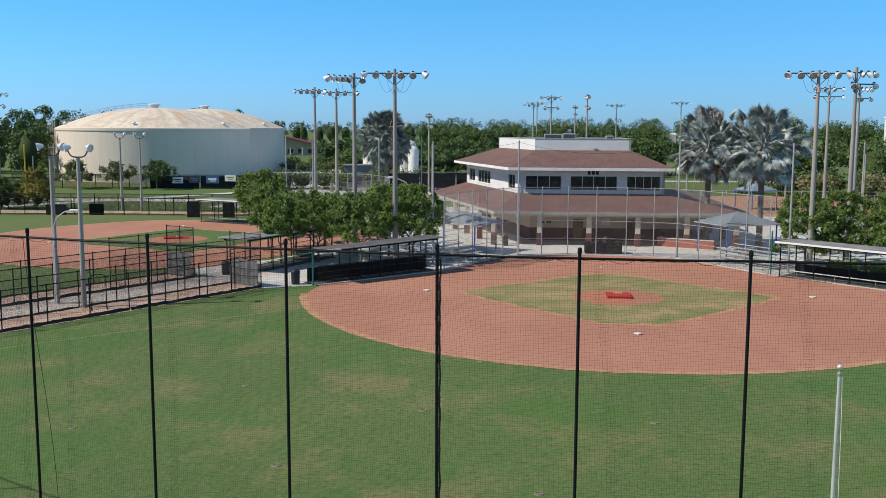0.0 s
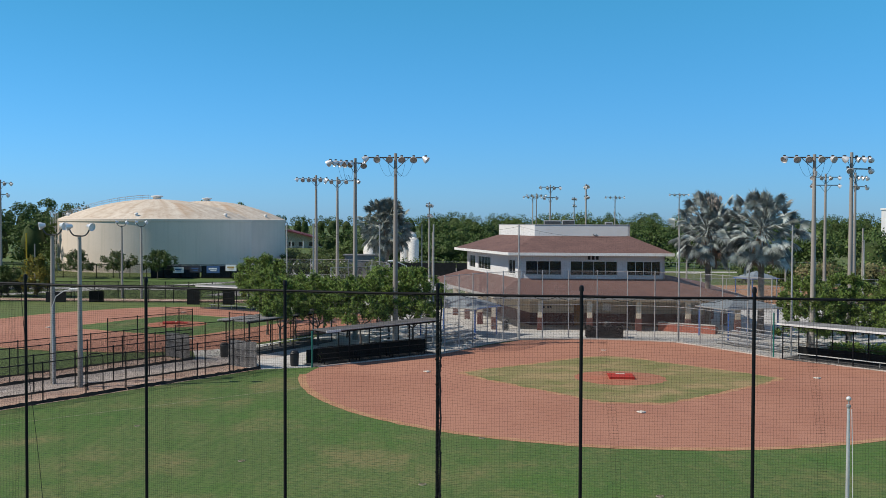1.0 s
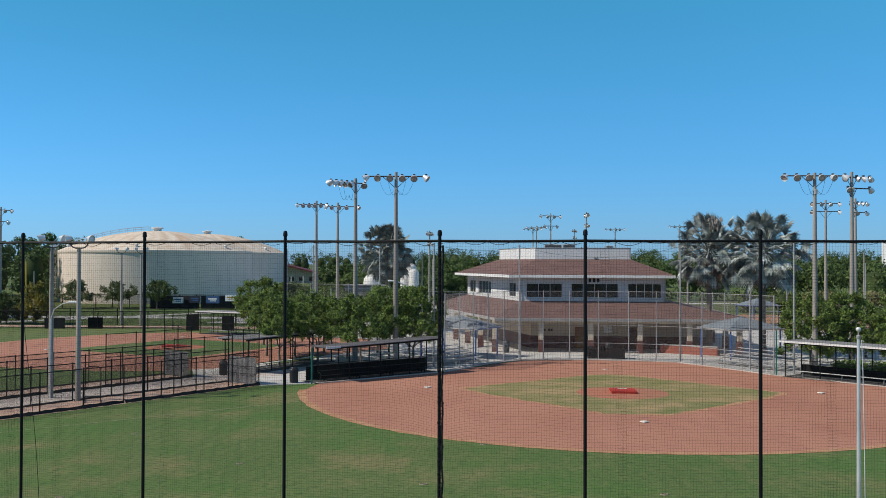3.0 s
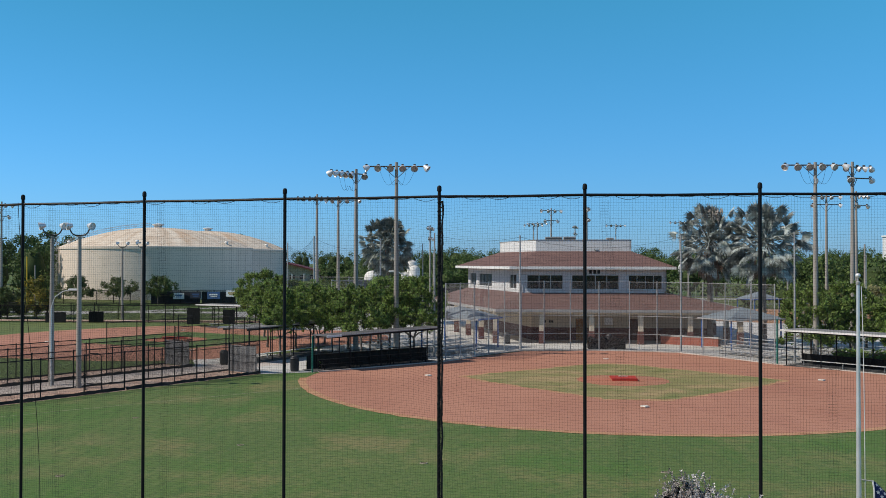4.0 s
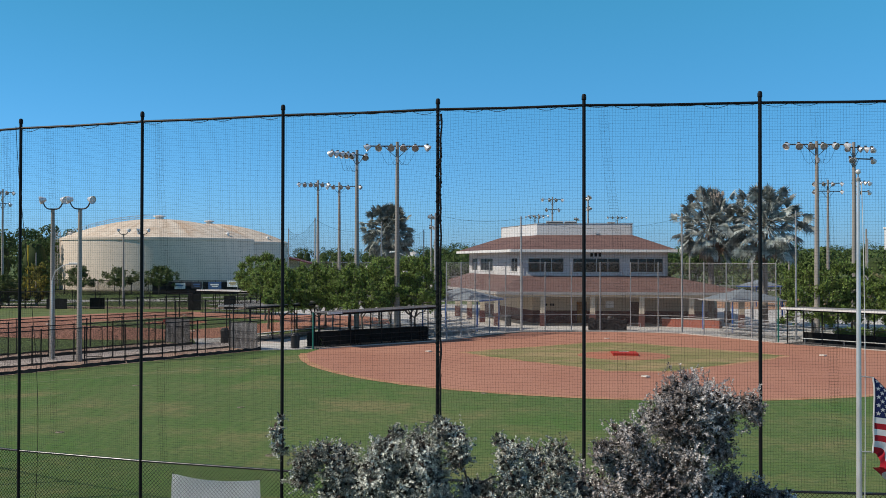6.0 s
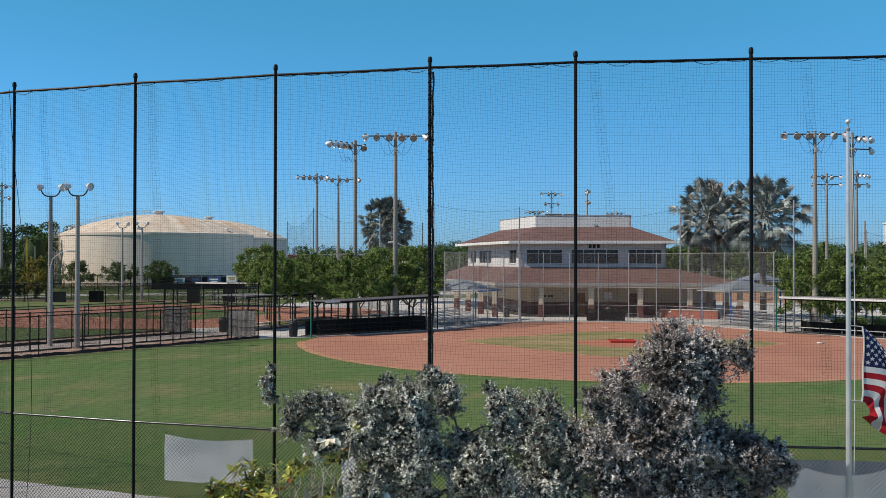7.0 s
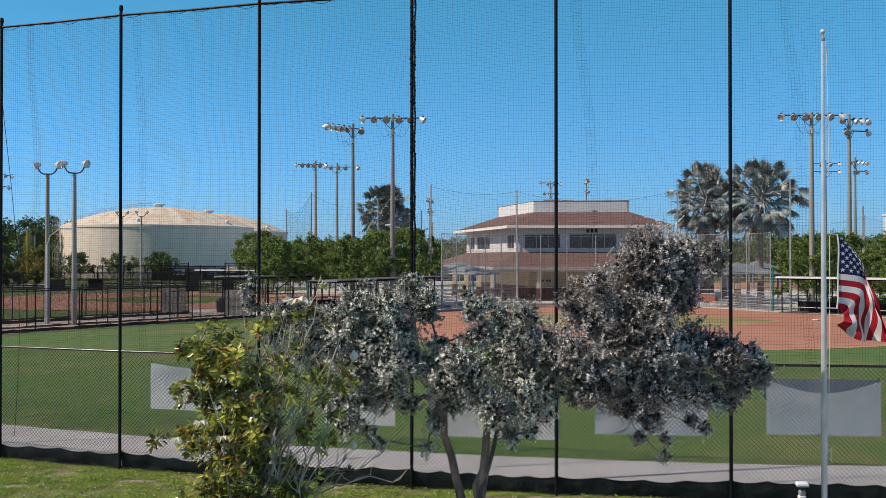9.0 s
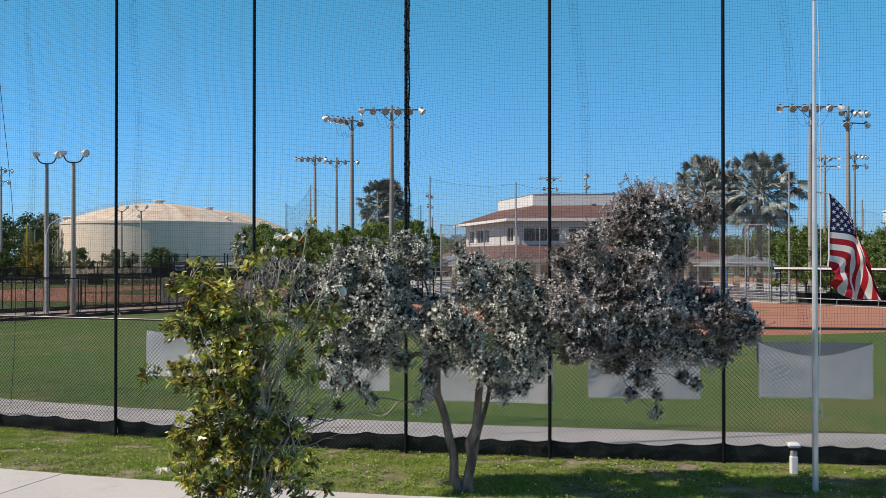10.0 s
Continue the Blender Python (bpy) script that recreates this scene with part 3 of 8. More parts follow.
def bull(s, o):
    """s along the bullpen fences, o across them."""
    p = F_O + F_D * s + F_N * o
    return (p.x, p.y)


plaza = [FIELD_1.xy(u, v) for u, v in ((-22, -11), (-13, -2.6), (-9, 3.4), (-6.6, 6.7), (0, 7.9), (6.8, 6.7), (9.4, 3.4), (13, -2.6), (34, -23), (46, -10), (40, 20), (30, 55), (-30, 60), (-38, 30), (-24, 16), (-25, 5))]
sheet("plaza_pavement", plaza, 0.0045, PAVE, "light concrete plaza round the clubhouse")
sheet("plaza_pavement", [(-13.2, 67.4), (-9.2, 68.7), (-7.0, 74.0), (-8.0, 84.0), (-21.0, 80.0), (-18.5, 72.0)], 0.007, PAVE, "light concrete paving beside the bullpens")
sheet("walkway_pavement", [bull(-25, 3.2), bull(24, 3.2), bull(24, 7.3), bull(-25, 7.3)], 0.012, WALK_PAVE, "grey concrete walkway between chain-link fences")
for o0, o1 in ((-0.3, 3.2), (7.3, 10.4)):
    sheet("bullpen_floor", wobble([bull(-25, o0), bull(17.4, o0), bull(17.4, o1), bull(-25, o1)], 1.0, 0.06, 5), 0.009, PINK_PAVE, "pinkish clay-stained bullpen floor")
sheet("parking_lot", [(-34, 136), (-9, 134), (6, 160), (8, 171), (8, 215), (-40, 276), (-66, 276), (-40, 215), (-26, 168)], 0.002, TRACK, "pale worn parking lot behind the fields")
sheet("far_path", [(-64.5, 136.5), (-61.5, 135.0), (-34.5, 166.5), (-37.0, 168.0)], 0.004, PAVE, "pale concrete path across far grass")
sheet("far_path", wobble([(-66, 126.2), (-22, 124.0), (-22, 128.0), (-66, 130.6)], 1.5, 0.3, 12), 0.003, PINK_PAVE, "clay-stained path between far fences")
sheet("service_road", [(-140, 150), (-30, 146), (-12, 160), (30, 205), (140, 205), (140, 211), (25, 211), (-18, 165), (-32, 151), (-140, 155)], 0.0, PAVE, "pale concrete service road")


def ball_field(F, dry, seed):
    """Clay, infield turf, mound, bases, plates and chalk."""
    mound = (0, -14.02)
    left = [(-12.2, -2.6), (-9.2, 2.6), (-6.6, 6.2), (0, 7.5), (6.8, 6.1), (9.4, 2.6), (12.2, -2.6)]
    side = [(20.7, -11.5)]
    reach = lambda a: 20.05 + 0.9 * max(0.0, (abs(a) - 55) / 33) ** 1.5
    ring = [(mound[0] + reach(a) * math.sin(radians(a)), mound[1] - reach(a) * math.cos(radians(a))) for a in range(-88, 89, 4)]
    clay = [(-20.7, -11.5)] + left + side + ring[::-1]
    sheet("infield_clay", [F.xy(*p) for p in wobble(clay, 0.8, 0.16, seed)], 0.009, CLAY, "brick-red raked clay infield")
    lip = [(mound[0] + (r + reach(a)) * math.sin(radians(a)), mound[1] - (r + reach(a)) * math.cos(radians(a))) for r, seq in ((0.42, range(-88, 89, 2)), (-0.12, range(88, -89, -2))) for a in seq]
    sheet("clay_lip", [F.xy(*p) for p in wobble(lip, 0.7, 0.14, seed + 2)], 0.013, CLAY_EDGE, "sandy worn edge between clay and turf")
    sq = [(0, -3.6), (-1.6, -4.2), (-8.9, -11.2), (-10.5, -12.9), (-9.0, -15.2), (-3.6, -20.9), (-1.8, -22.9), (1.8, -22.9), (3.6, -20.9), (9.0, -15.2), (10.5, -12.9), (8.9, -11.2), (1.6, -4.2)]
    rim = [(u * 1.045, -13.3 + (v + 13.3) * 1.045) for u, v in sq]
    sheet("turf_rim", [F.xy(*p) for p in wobble(rim, 0.5, 0.42, seed + 5)], 0.013, CLAY_EDGE, "sandy worn rim round the infield turf")
    sheet("infield_grass", [F.xy(*p) for p in wobble(sq, 0.6, 0.35, seed + 1)], 0.017, dry, "dry patchy infield turf diamond")
    g = Geo()
    n, prof = 40, [(3.0, 0.019), (2.2, 0.06), (1.3, 0.13), (0.6, 0.15)]
    g.add([F(mound[0] + r * math.cos(2 * math.pi * k / n) * (1 + 0.05 * math.sin(3 * k)), mound[1] + r * math.sin(2 * math.pi * k / n), z) for r, z in prof for k in range(n)],
          [(i * n + k, i * n + (k + 1) % n, (i + 1) * n + (k + 1) % n, (i + 1) * n + k) for i in range(3) for k in range(n)] + [[3 * n + k for k in range(n)]], True)
    solo("pitchers_mound", g, MOUND_CLAY, "low clay pitching mound in the infield turf", "mound", "structure")
    mroot = thing("mound_mat", F(0, -14.02, 0.10), "red turf-covered portable pitching ramp on the clay mound", "pitching mat")
    m = F.m
    g = Geo()
    w = 0.80
    pts = [(-w, -15.3, 0.08), (w, -15.3, 0.08), (w, -12.6, 0.06), (-w, -12.6, 0.06), (-w, -15.3, 0.27), (w, -15.3, 0.27), (w, -13.7, 0.27), (-w, -13.7, 0.27), (w, -12.6, 0.09), (-w, -12.6, 0.09)]
    g.add([m @ Vector(p) for p in pts], [(3, 2, 1, 0), (0, 1, 5, 4), (4, 5, 6, 7), (7, 6, 8, 9), (9, 8, 2, 3), (1, 2, 8, 6, 5), (0, 4, 7, 9, 3)])
    part("turf_ramp", g, MAT_RED, mroot)
    part("pitching_rubber", Geo().cbox((-0.3, -14.1, 0.272), (0.3, -13.94, 0.30), 0.008, m), RUBBER, mroot, "white rubber strip")
    for u, v in ((-12.93, -12.93), (12.93, -12.93), (0, -25.86)):
        b = Geo().cbox((-0.19, -0.19, 0.0), (0.19, 0.19, 0.09), 0.03, F.m @ pose(u, v, 0.01, 0, 0, 45))
        solo("base", b, RUBBER, "scuffed white base bag on the clay", "base", at=tuple(F(u, v, 0.01)), group="bases")
    plate = [(-0.216, 0.43), (0.216, 0.43), (0.216, 0.21), (0, 0), (-0.216, 0.21)]
    solo("home_plate", Geo().slab([F.xy(x, y - 0.2) for x, y in plate], 0.01, 0.035), RUBBER, "white five-sided home plate set in clay", "plate", at=tuple(F(0, 0, 0.01)))
    for s in (-1, 1):
        g = Geo()
        for r0, r1, z in ((21.5, 60.0, 0.006),):
            d = Vector((s * 0.7071, -0.7071, 0))
            e = Vector((0.7071, s * 0.7071, 0)) * 0.065
            g.add([F.m @ (d * r0 - e + Vector((0, 0, z))), F.m @ (d * r1 - e + Vector((0, 0, z))), F.m @ (d * r1 + e + Vector((0, 0, z))), F.m @ (d * r0 + e + Vector((0, 0, z)))], [(0, 1, 2, 3)])
        solo("foul_line", g, CHALK, "worn white foul line on clay and turf", "line", "structure")


ball_field(FIELD_1, DRY_TURF, 1)
ball_field(FIELD_2, TURF, 4)
sheet("infield_clay", wobble(arc((50, 143), 20, 0, 348, 30), 1.5, 0.4, 9), 0.012, CLAY_EDGE, "dusty tan clay infield of the field behind the clubhouse")
for x, y in ((-5.6, 31.7), (-0.9, 38.1), (2.9, 29.3), (8.0, 36.6), (-8.7, 41.7), (-13.9, 35.7), (-15.4, 48.7), (1.7, 46.3)):
    g = Geo().lathe([(0.11, 0.0), (0.11, 0.02), (0.155, 0.02), (0.165, 0.0)], 14, pose(x, y, 0.002))
    sp = thing("sprinkler_ring", (x, y, 0), "small sandy sprinkler ring flush in the turf", "sprinkler", "sprinkler rings")
    part("ring", g, BARE_SAND, sp)
    part("sprinkler_cap", Geo().lathe([(0.085, 0.0), (0.085, 0.012), (0.001, 0.016)], 10, pose(x, y, 0.002)), ROUGH_GRASS, sp)

# ---- outfield fence with its net ----
POSTS = [(-8.672, 20.65), (-5.88, 19.68), (-3.008, 18.855), (-0.135, 18.165), (2.392, 17.695), (5.329, 17.405)]
a_left, a_right = math.atan2(POSTS[0][1] - HOME[1], POSTS[0][0] - HOME[0]), math.atan2(POSTS[-1][1] - HOME[1], POSTS[-1][0] - HOME[0])
STEP = 2.95 / FENCE_R
POSTS = [(HOME[0] + FENCE_R * math.cos(a_left - STEP * k), HOME[1] + FENCE_R * math.sin(a_left - STEP * k)) for k in range(8, 0, -1)] + POSTS \
    + [(HOME[0] + FENCE_R * math.cos(a_right + STEP * k), HOME[1] + FENCE_R * math.sin(a_right + STEP * k)) for k in range(1, 7)]
TOP, RAIL = 9.01, 2.31
FIRST = 8                                     # index of the post by the left edge of the banners


def outfield_fence():
    root = thing("outfield_fence", (*POSTS[11], 0), "tall black outfield fence, chain link below and ball net above", "fence")
    post = Geo().tube([(0, 0, -0.2), (0, 0, TOP - 0.05)], 0.031, 12).lathe([(0.031, TOP - 0.05), (0.042, TOP - 0.04), (0.040, TOP + 0.02), (0.03, TOP + 0.05), (0.001, TOP + 0.06)], 12).mesh("post")
    post.materials.append(BLACK)
    band = Geo().lathe([(0.032, -0.02), (0.037, -0.02), (0.037, 0.02), (0.032, 0.02)], 10).mesh("tension_band")
    band.materials.append(BLACK)
    for x, y in POSTS:
        p = piece("post", post, root, pose(x, y, 0))
        for z in (0.5, 1.15, 1.8, RAIL, TOP - 0.14):
            b = new("tension_band", band)
            b.parent, b.location = p, (0, 0, z)
    rng = random.Random(4)
    wires, hor, ver = Geo(), Geo(), Geo()
    for i, (a, b) in enumerate(zip(POSTS, POSTS[1:])):
        A, B = Vector((*a, 0)), Vector((*b, 0))
        d = (B - A).normalized()
        nrm = Vector((-d.y, d.x, 0))
        part("top_rail", Geo().tube([A + Vector((0, 0, TOP - 0.14)), A.lerp(B, 0.5) + Vector((0, 0, TOP - 0.15)), B + Vector((0, 0, TOP - 0.14))], 0.024, 8), BLACK, root)
        part("middle_rail", Geo().tube([A + Vector((0, 0, RAIL)), B + Vector((0, 0, RAIL))], 0.022, 12), RAIL_BLACK, root)
        part("bottom_wire", Geo().tube([A + Vector((0, 0, 0.06)), A.lerp(B, 0.5) + Vector((0, 0, 0.03)), B + Vector((0, 0, 0.06))], 0.005, 5), VINYL, root)
        far = i < FIRST - 3 or i > FIRST + 7
        chain_link(wires, a, b, 0.02, RAIL, 0.078, 0.0044)
        # net: lines bow out a little between the posts and drift with the weave
        L, cell = (B - A).length, 0.046 if not far else 0.092
        bow = rng.uniform(-0.06, 0.10)

        def at(s, z):
            f = s / L
            w = Vector((s * 0.8 + i * 3.1, z * 0.6, 1.7))
            zz = z + 0.035 * noise.noise(w) * min(1, (TOP - 0.17 - z) * 2, (z - RAIL) * 2)
            ss = s + 0.05 * noise.noise(w + Vector((5, 5, 5))) * 4 * f * (1 - f)
            if i in (FIRST + 2, FIRST + 3):
                near = math.exp(-(s if i == FIRST + 3 else L - s) / 0.45)
                zz += near * (0.10 * math.sin(1.9 * z) - 0.05) * min(1, (TOP - 0.17 - z) * 2, (z - RAIL) * 2)
                ss += (0.10 if i == FIRST + 3 else -0.10) * near * math.sin(2.3 * z + 1.0) * min(1.0, 6 * f * (1 - f))
            return A + d * ss + nrm * (4 * f * (1 - f) * bow * (0.4 + 0.6 * math.sin(math.pi * (z - RAIL) / (TOP - RAIL)))) + Vector((0, 0, zz))

        for z in np.arange(RAIL + 0.03, TOP - 0.16, cell):
            pts = [at(L * k / 6, z) for k in range(7)]
            hor.prisms(pts[:-1], pts[1:], 0.00125)
        for s in np.arange(cell / 2, L, cell):
            zs = np.linspace(RAIL, TOP - 0.15, 12)
            pts = [at(s, z) for z in zs]
            ver.prisms(pts[:-1], pts[1:], 0.00125)
        # lacing rope that scallops under the top rail
        pts, k = [], 6
        for j in range(k):
            for q in range(5):
                f = (j + q / 5) / k
                pts.append(A.lerp(B, f) + Vector((0, -0.02, TOP - 0.155 - 0.07 * math.sin(math.pi * q / 5) * (0.6 + 0.4 * math.sin(j * 2.1 + i)))))
        part("lacing_rope", Geo().tube(pts, 0.0055, 4), TWINE, root)
        # doubled seams where two lengths of net overlap
        if i in (FIRST - 1, FIRST, FIRST + 1, FIRST + 4, FIRST + 5):
            s0, lean = {FIRST - 1: (2.5, 0.1), FIRST: (0.7, 0.12), FIRST + 1: (0.35, 0.1), FIRST + 4: (0.28, 0.42), FIRST + 5: (0.85, 0.35)}[i]
            g, w = Geo(), 0.15
            zs = np.arange(RAIL + 0.02, TOP - 0.2, 0.05)
            e = [at(s0 + lean * (TOP - z) / 6 + 0.05 * math.sin(z * 1.3), z) - nrm * 0.02 for z in zs]
            f = [p + d * w for p in e]
            g.prisms(e, f, 0.0013)
            h = [p + d * w * 0.5 for p in e]
            for side in (e, f, h):
                g.prisms(side[:-1], side[1:], 0.0012)
            tagged(part("net_seam", g, TWINE, root), kind="stuff")
    tagged(part("chain_link", wires, VINYL, root), kind="stuff")
    tagged(part("net_course", hor, TWINE, root), kind="stuff")
    tagged(part("net_strand", ver, TWINE, root), kind="stuff")
    # windscreen tied along the foot, sagging between its ties
    for i, (a, b) in enumerate(zip(POSTS, POSTS[1:])):
        g = Geo()
        A, B = Vector((*a, 0)), Vector((*b, 0))
        d = (B - A).normalized()
        nrm = Vector((-d.y, d.x, 0))
        k, rows = 90, 8
        ties = 4 + i % 2
        V = []
        for r in range(rows):
            q = r / (rows - 1)
            for j in range(k):
                f = j / (k - 1)
                sag = abs(math.sin(math.pi * f * ties)) ** 0.6
                top = 0.34 + 0.07 * noise.noise(Vector((i * 2.3 + f * 1.6, 1, 2))) - (0.055 + 0.04 * noise.noise(Vector((i * 9 + int(f * ties), 3, 2)))) * sag
                out = 0.03 + 0.07 * (1 - q) ** 2 + (0.045 * noise.noise(Vector((i + f * 6, q * 1.5, 4))) + 0.025 * noise.noise(Vector((i * 3 + f * 19 + q * 3, q * 4, 9)))) * (1 - 0.7 * q)
                V.append(A.lerp(B, f) + nrm * max(0.012, out) + Vector((0, 0, max(0.03, top) * q + 0.004)))
        g.add(V, [(r * k + j, r * k + j + 1, (r + 1) * k + j + 1, (r + 1) * k + j) for r in range(rows - 1) for j in range(k - 1)], True)
        part("foot_fabric", g, FOOT_FABRIC, root, "sagging dark windscreen tied along the foot of the fence")
        top = [V[(rows - 1) * k + j] for j in range(0, k, 3)]
        part("fabric_hem", Geo().tube(top, 0.008, 5), TWINE, root)
    # net gathered and laced round one post
    x, y = POSTS[FIRST + 3]
    rng = random.Random(8)
    for turn in range(2):
        pts = []
        for k in range(200):
            z = RAIL + 0.02 + (TOP - 0.2 - RAIL) * k / 199
            a = k * 0.9 + turn * 2.2
            r = 0.044 + 0.03 * abs(noise.noise(Vector((k * 0.21, turn * 4, 0))))
            pts.append((x + r * math.cos(a) + 0.02, y + r * math.sin(a) - 0.02, z))
        part("lashing_rope", Geo().tube(pts, 0.007, 5), TWINE, root, "black rope lashing net to the post")
    pts = [(x + 0.05 + 0.03 * noise.noise(Vector((z * 2.5, 0, 0))), y - 0.02, z) for z in np.arange(RAIL, TOP - 0.1, 0.12)]
    part("gathered_net", Geo().tube(pts, [0.018 + 0.010 * noise.noise(Vector((k * 0.7, 3, 0))) for k in range(len(pts))], 7), TWINE, root)
    # loose line hanging from the top rail
    x, y = POSTS[FIRST]
    pts = [(x + 0.10 + 0.22 * math.sin((TOP - 0.2 - z) / 9) + 0.18 * math.sin(z * 0.5), y - 0.06, z) for z in np.arange(0.5, TOP - 0.1, 0.3)]
    part("loose_line", Geo().tube(pts, 0.006, 4), TWINE, root)


outfield_fence()

# ---- low fences round the bullpens and walkway ----
for o, s0, s1, skirt in ((0.0, -25.0, 17.6, 0.2), (3.15, -25.0, 17.6, 0.12), (7.2, -25.0, 17.6, 0.2), (10.3, -25.0, 17.6, 0.12)):
    shift = {0.0: 0.0, 3.15: 1.4, 7.2: 0.6, 10.3: 1.0}[o]
    line = [bull(s1 - 2.72 * k - (shift if k else 0), o) for k in range(15, -1, -1)]
    fence("bullpen_fence", line, 2.3, "black chain-link fence with pipe rails along a bullpen", rails=(), skirt=skirt, group="bullpen fences", post_r=0.040, wire_r=0.0024, rail_r=0.03)
for o0, o1 in ((0.0, 3.15), (7.2, 10.3)):
    line = [bull(17.6, o0), bull(17.6, (o0 + o1) / 2), bull(17.6, o1)]
    r = fence("bullpen_backstop", line, 3.75, "tall black chain-link bullpen end frame hung with grey tarp", rails=(1.9, 0.1), group="bullpen backstops")
    a, b = Vector((*bull(17.52, o0 + 0.1), 0)), Vector((*bull(17.52, o1 - 0.1), 0))
    g, k = Geo(), 30
    V = [a.lerp(b, j / (k - 1)) - F_D * (0.07 + 0.05 * math.sin(j * 1.3 + 0.4 * z) + 0.03 * math.sin(j * 0.53 + z)) + Vector((0, 0, 0.06 + z * (1 + 0.02 * math.sin(j * 2.3)))) for z in (0, 0.6, 1.2, 1.8) for j in range(k)]
    g.add(V, [(q * k + j, q * k + j + 1, (q + 1) * k + j + 1, (q + 1) * k + j) for q in range(3) for j in range(k - 1)], True)
    part("tarp", g, GREY_SCREEN, r, "wrinkled grey tarp tied to the frame")
    for z in (0.75, 1.25):
        part("strap", Geo().tube([a - F_D * 0.17 + Vector((0, 0, z)), a.lerp(b, 0.5) - F_D * 0.17 + Vector((0, 0, z - 0.05)), b - F_D * 0.17 + Vector((0, 0, z))], 0.018, 5), BLACK, r, "black strap across the tarp")
    line = [bull(17.6 - 2.4 * k, o0) for k in range(4)]
    fence("bullpen_wing_fence", line, 3.6, "taller black chain-link wing beside the bullpen end", group="bullpen wings", rails=(2.0,))


def pitching_screen(at, turn):
    """A tubular frame with net on two splayed feet."""
    root = thing("pitching_screen", at, "black tubular pitching screen standing in the bullpen", "screen")
    m = pose(*at, 0, 0, turn)
    w, h = 0.45, 2.15
    loop = [(-w, 0, 0.05), (-w, 0, h - 0.25), (-w + 0.08, 0, h - 0.07), (-w + 0.25, 0, h), (w - 0.25, 0, h), (w - 0.08, 0, h - 0.07), (w, 0, h - 0.25), (w, 0, 0.05)]
    part("frame", Geo().tube([m @ Vector(p) for p in loop], 0.028, 8), BLACK, root)
    part("crossbar", Geo().tube([m @ Vector((-w, 0, 0.35)), m @ Vector((w, 0, 0.35))], 0.022, 6), BLACK, root)
    for x in (-w, w):
        part("foot", Geo().tube([m @ Vector((x, -0.55, 0.04)), m @ Vector((x, 0.55, 0.04))], 0.03, 6), BLACK, root)
    g = Geo()
    xs, zs = np.arange(-w, w + 0.01, 0.075), np.arange(0.35, h, 0.075)
    g.prisms([m @ Vector((x, 0.01, 0.35)) for x in xs], [m @ Vector((x, 0.01, h - 0.03)) for x in xs], 0.002)
    g.prisms([m @ Vector((-w, 0.01, z)) for z in zs], [m @ Vector((w, 0.01, z)) for z in zs], 0.002)
    tagged(part("net_mesh", g, TWINE, root), kind="stuff")


pitching_screen((-21.4, 59.4, 0.012), 20)

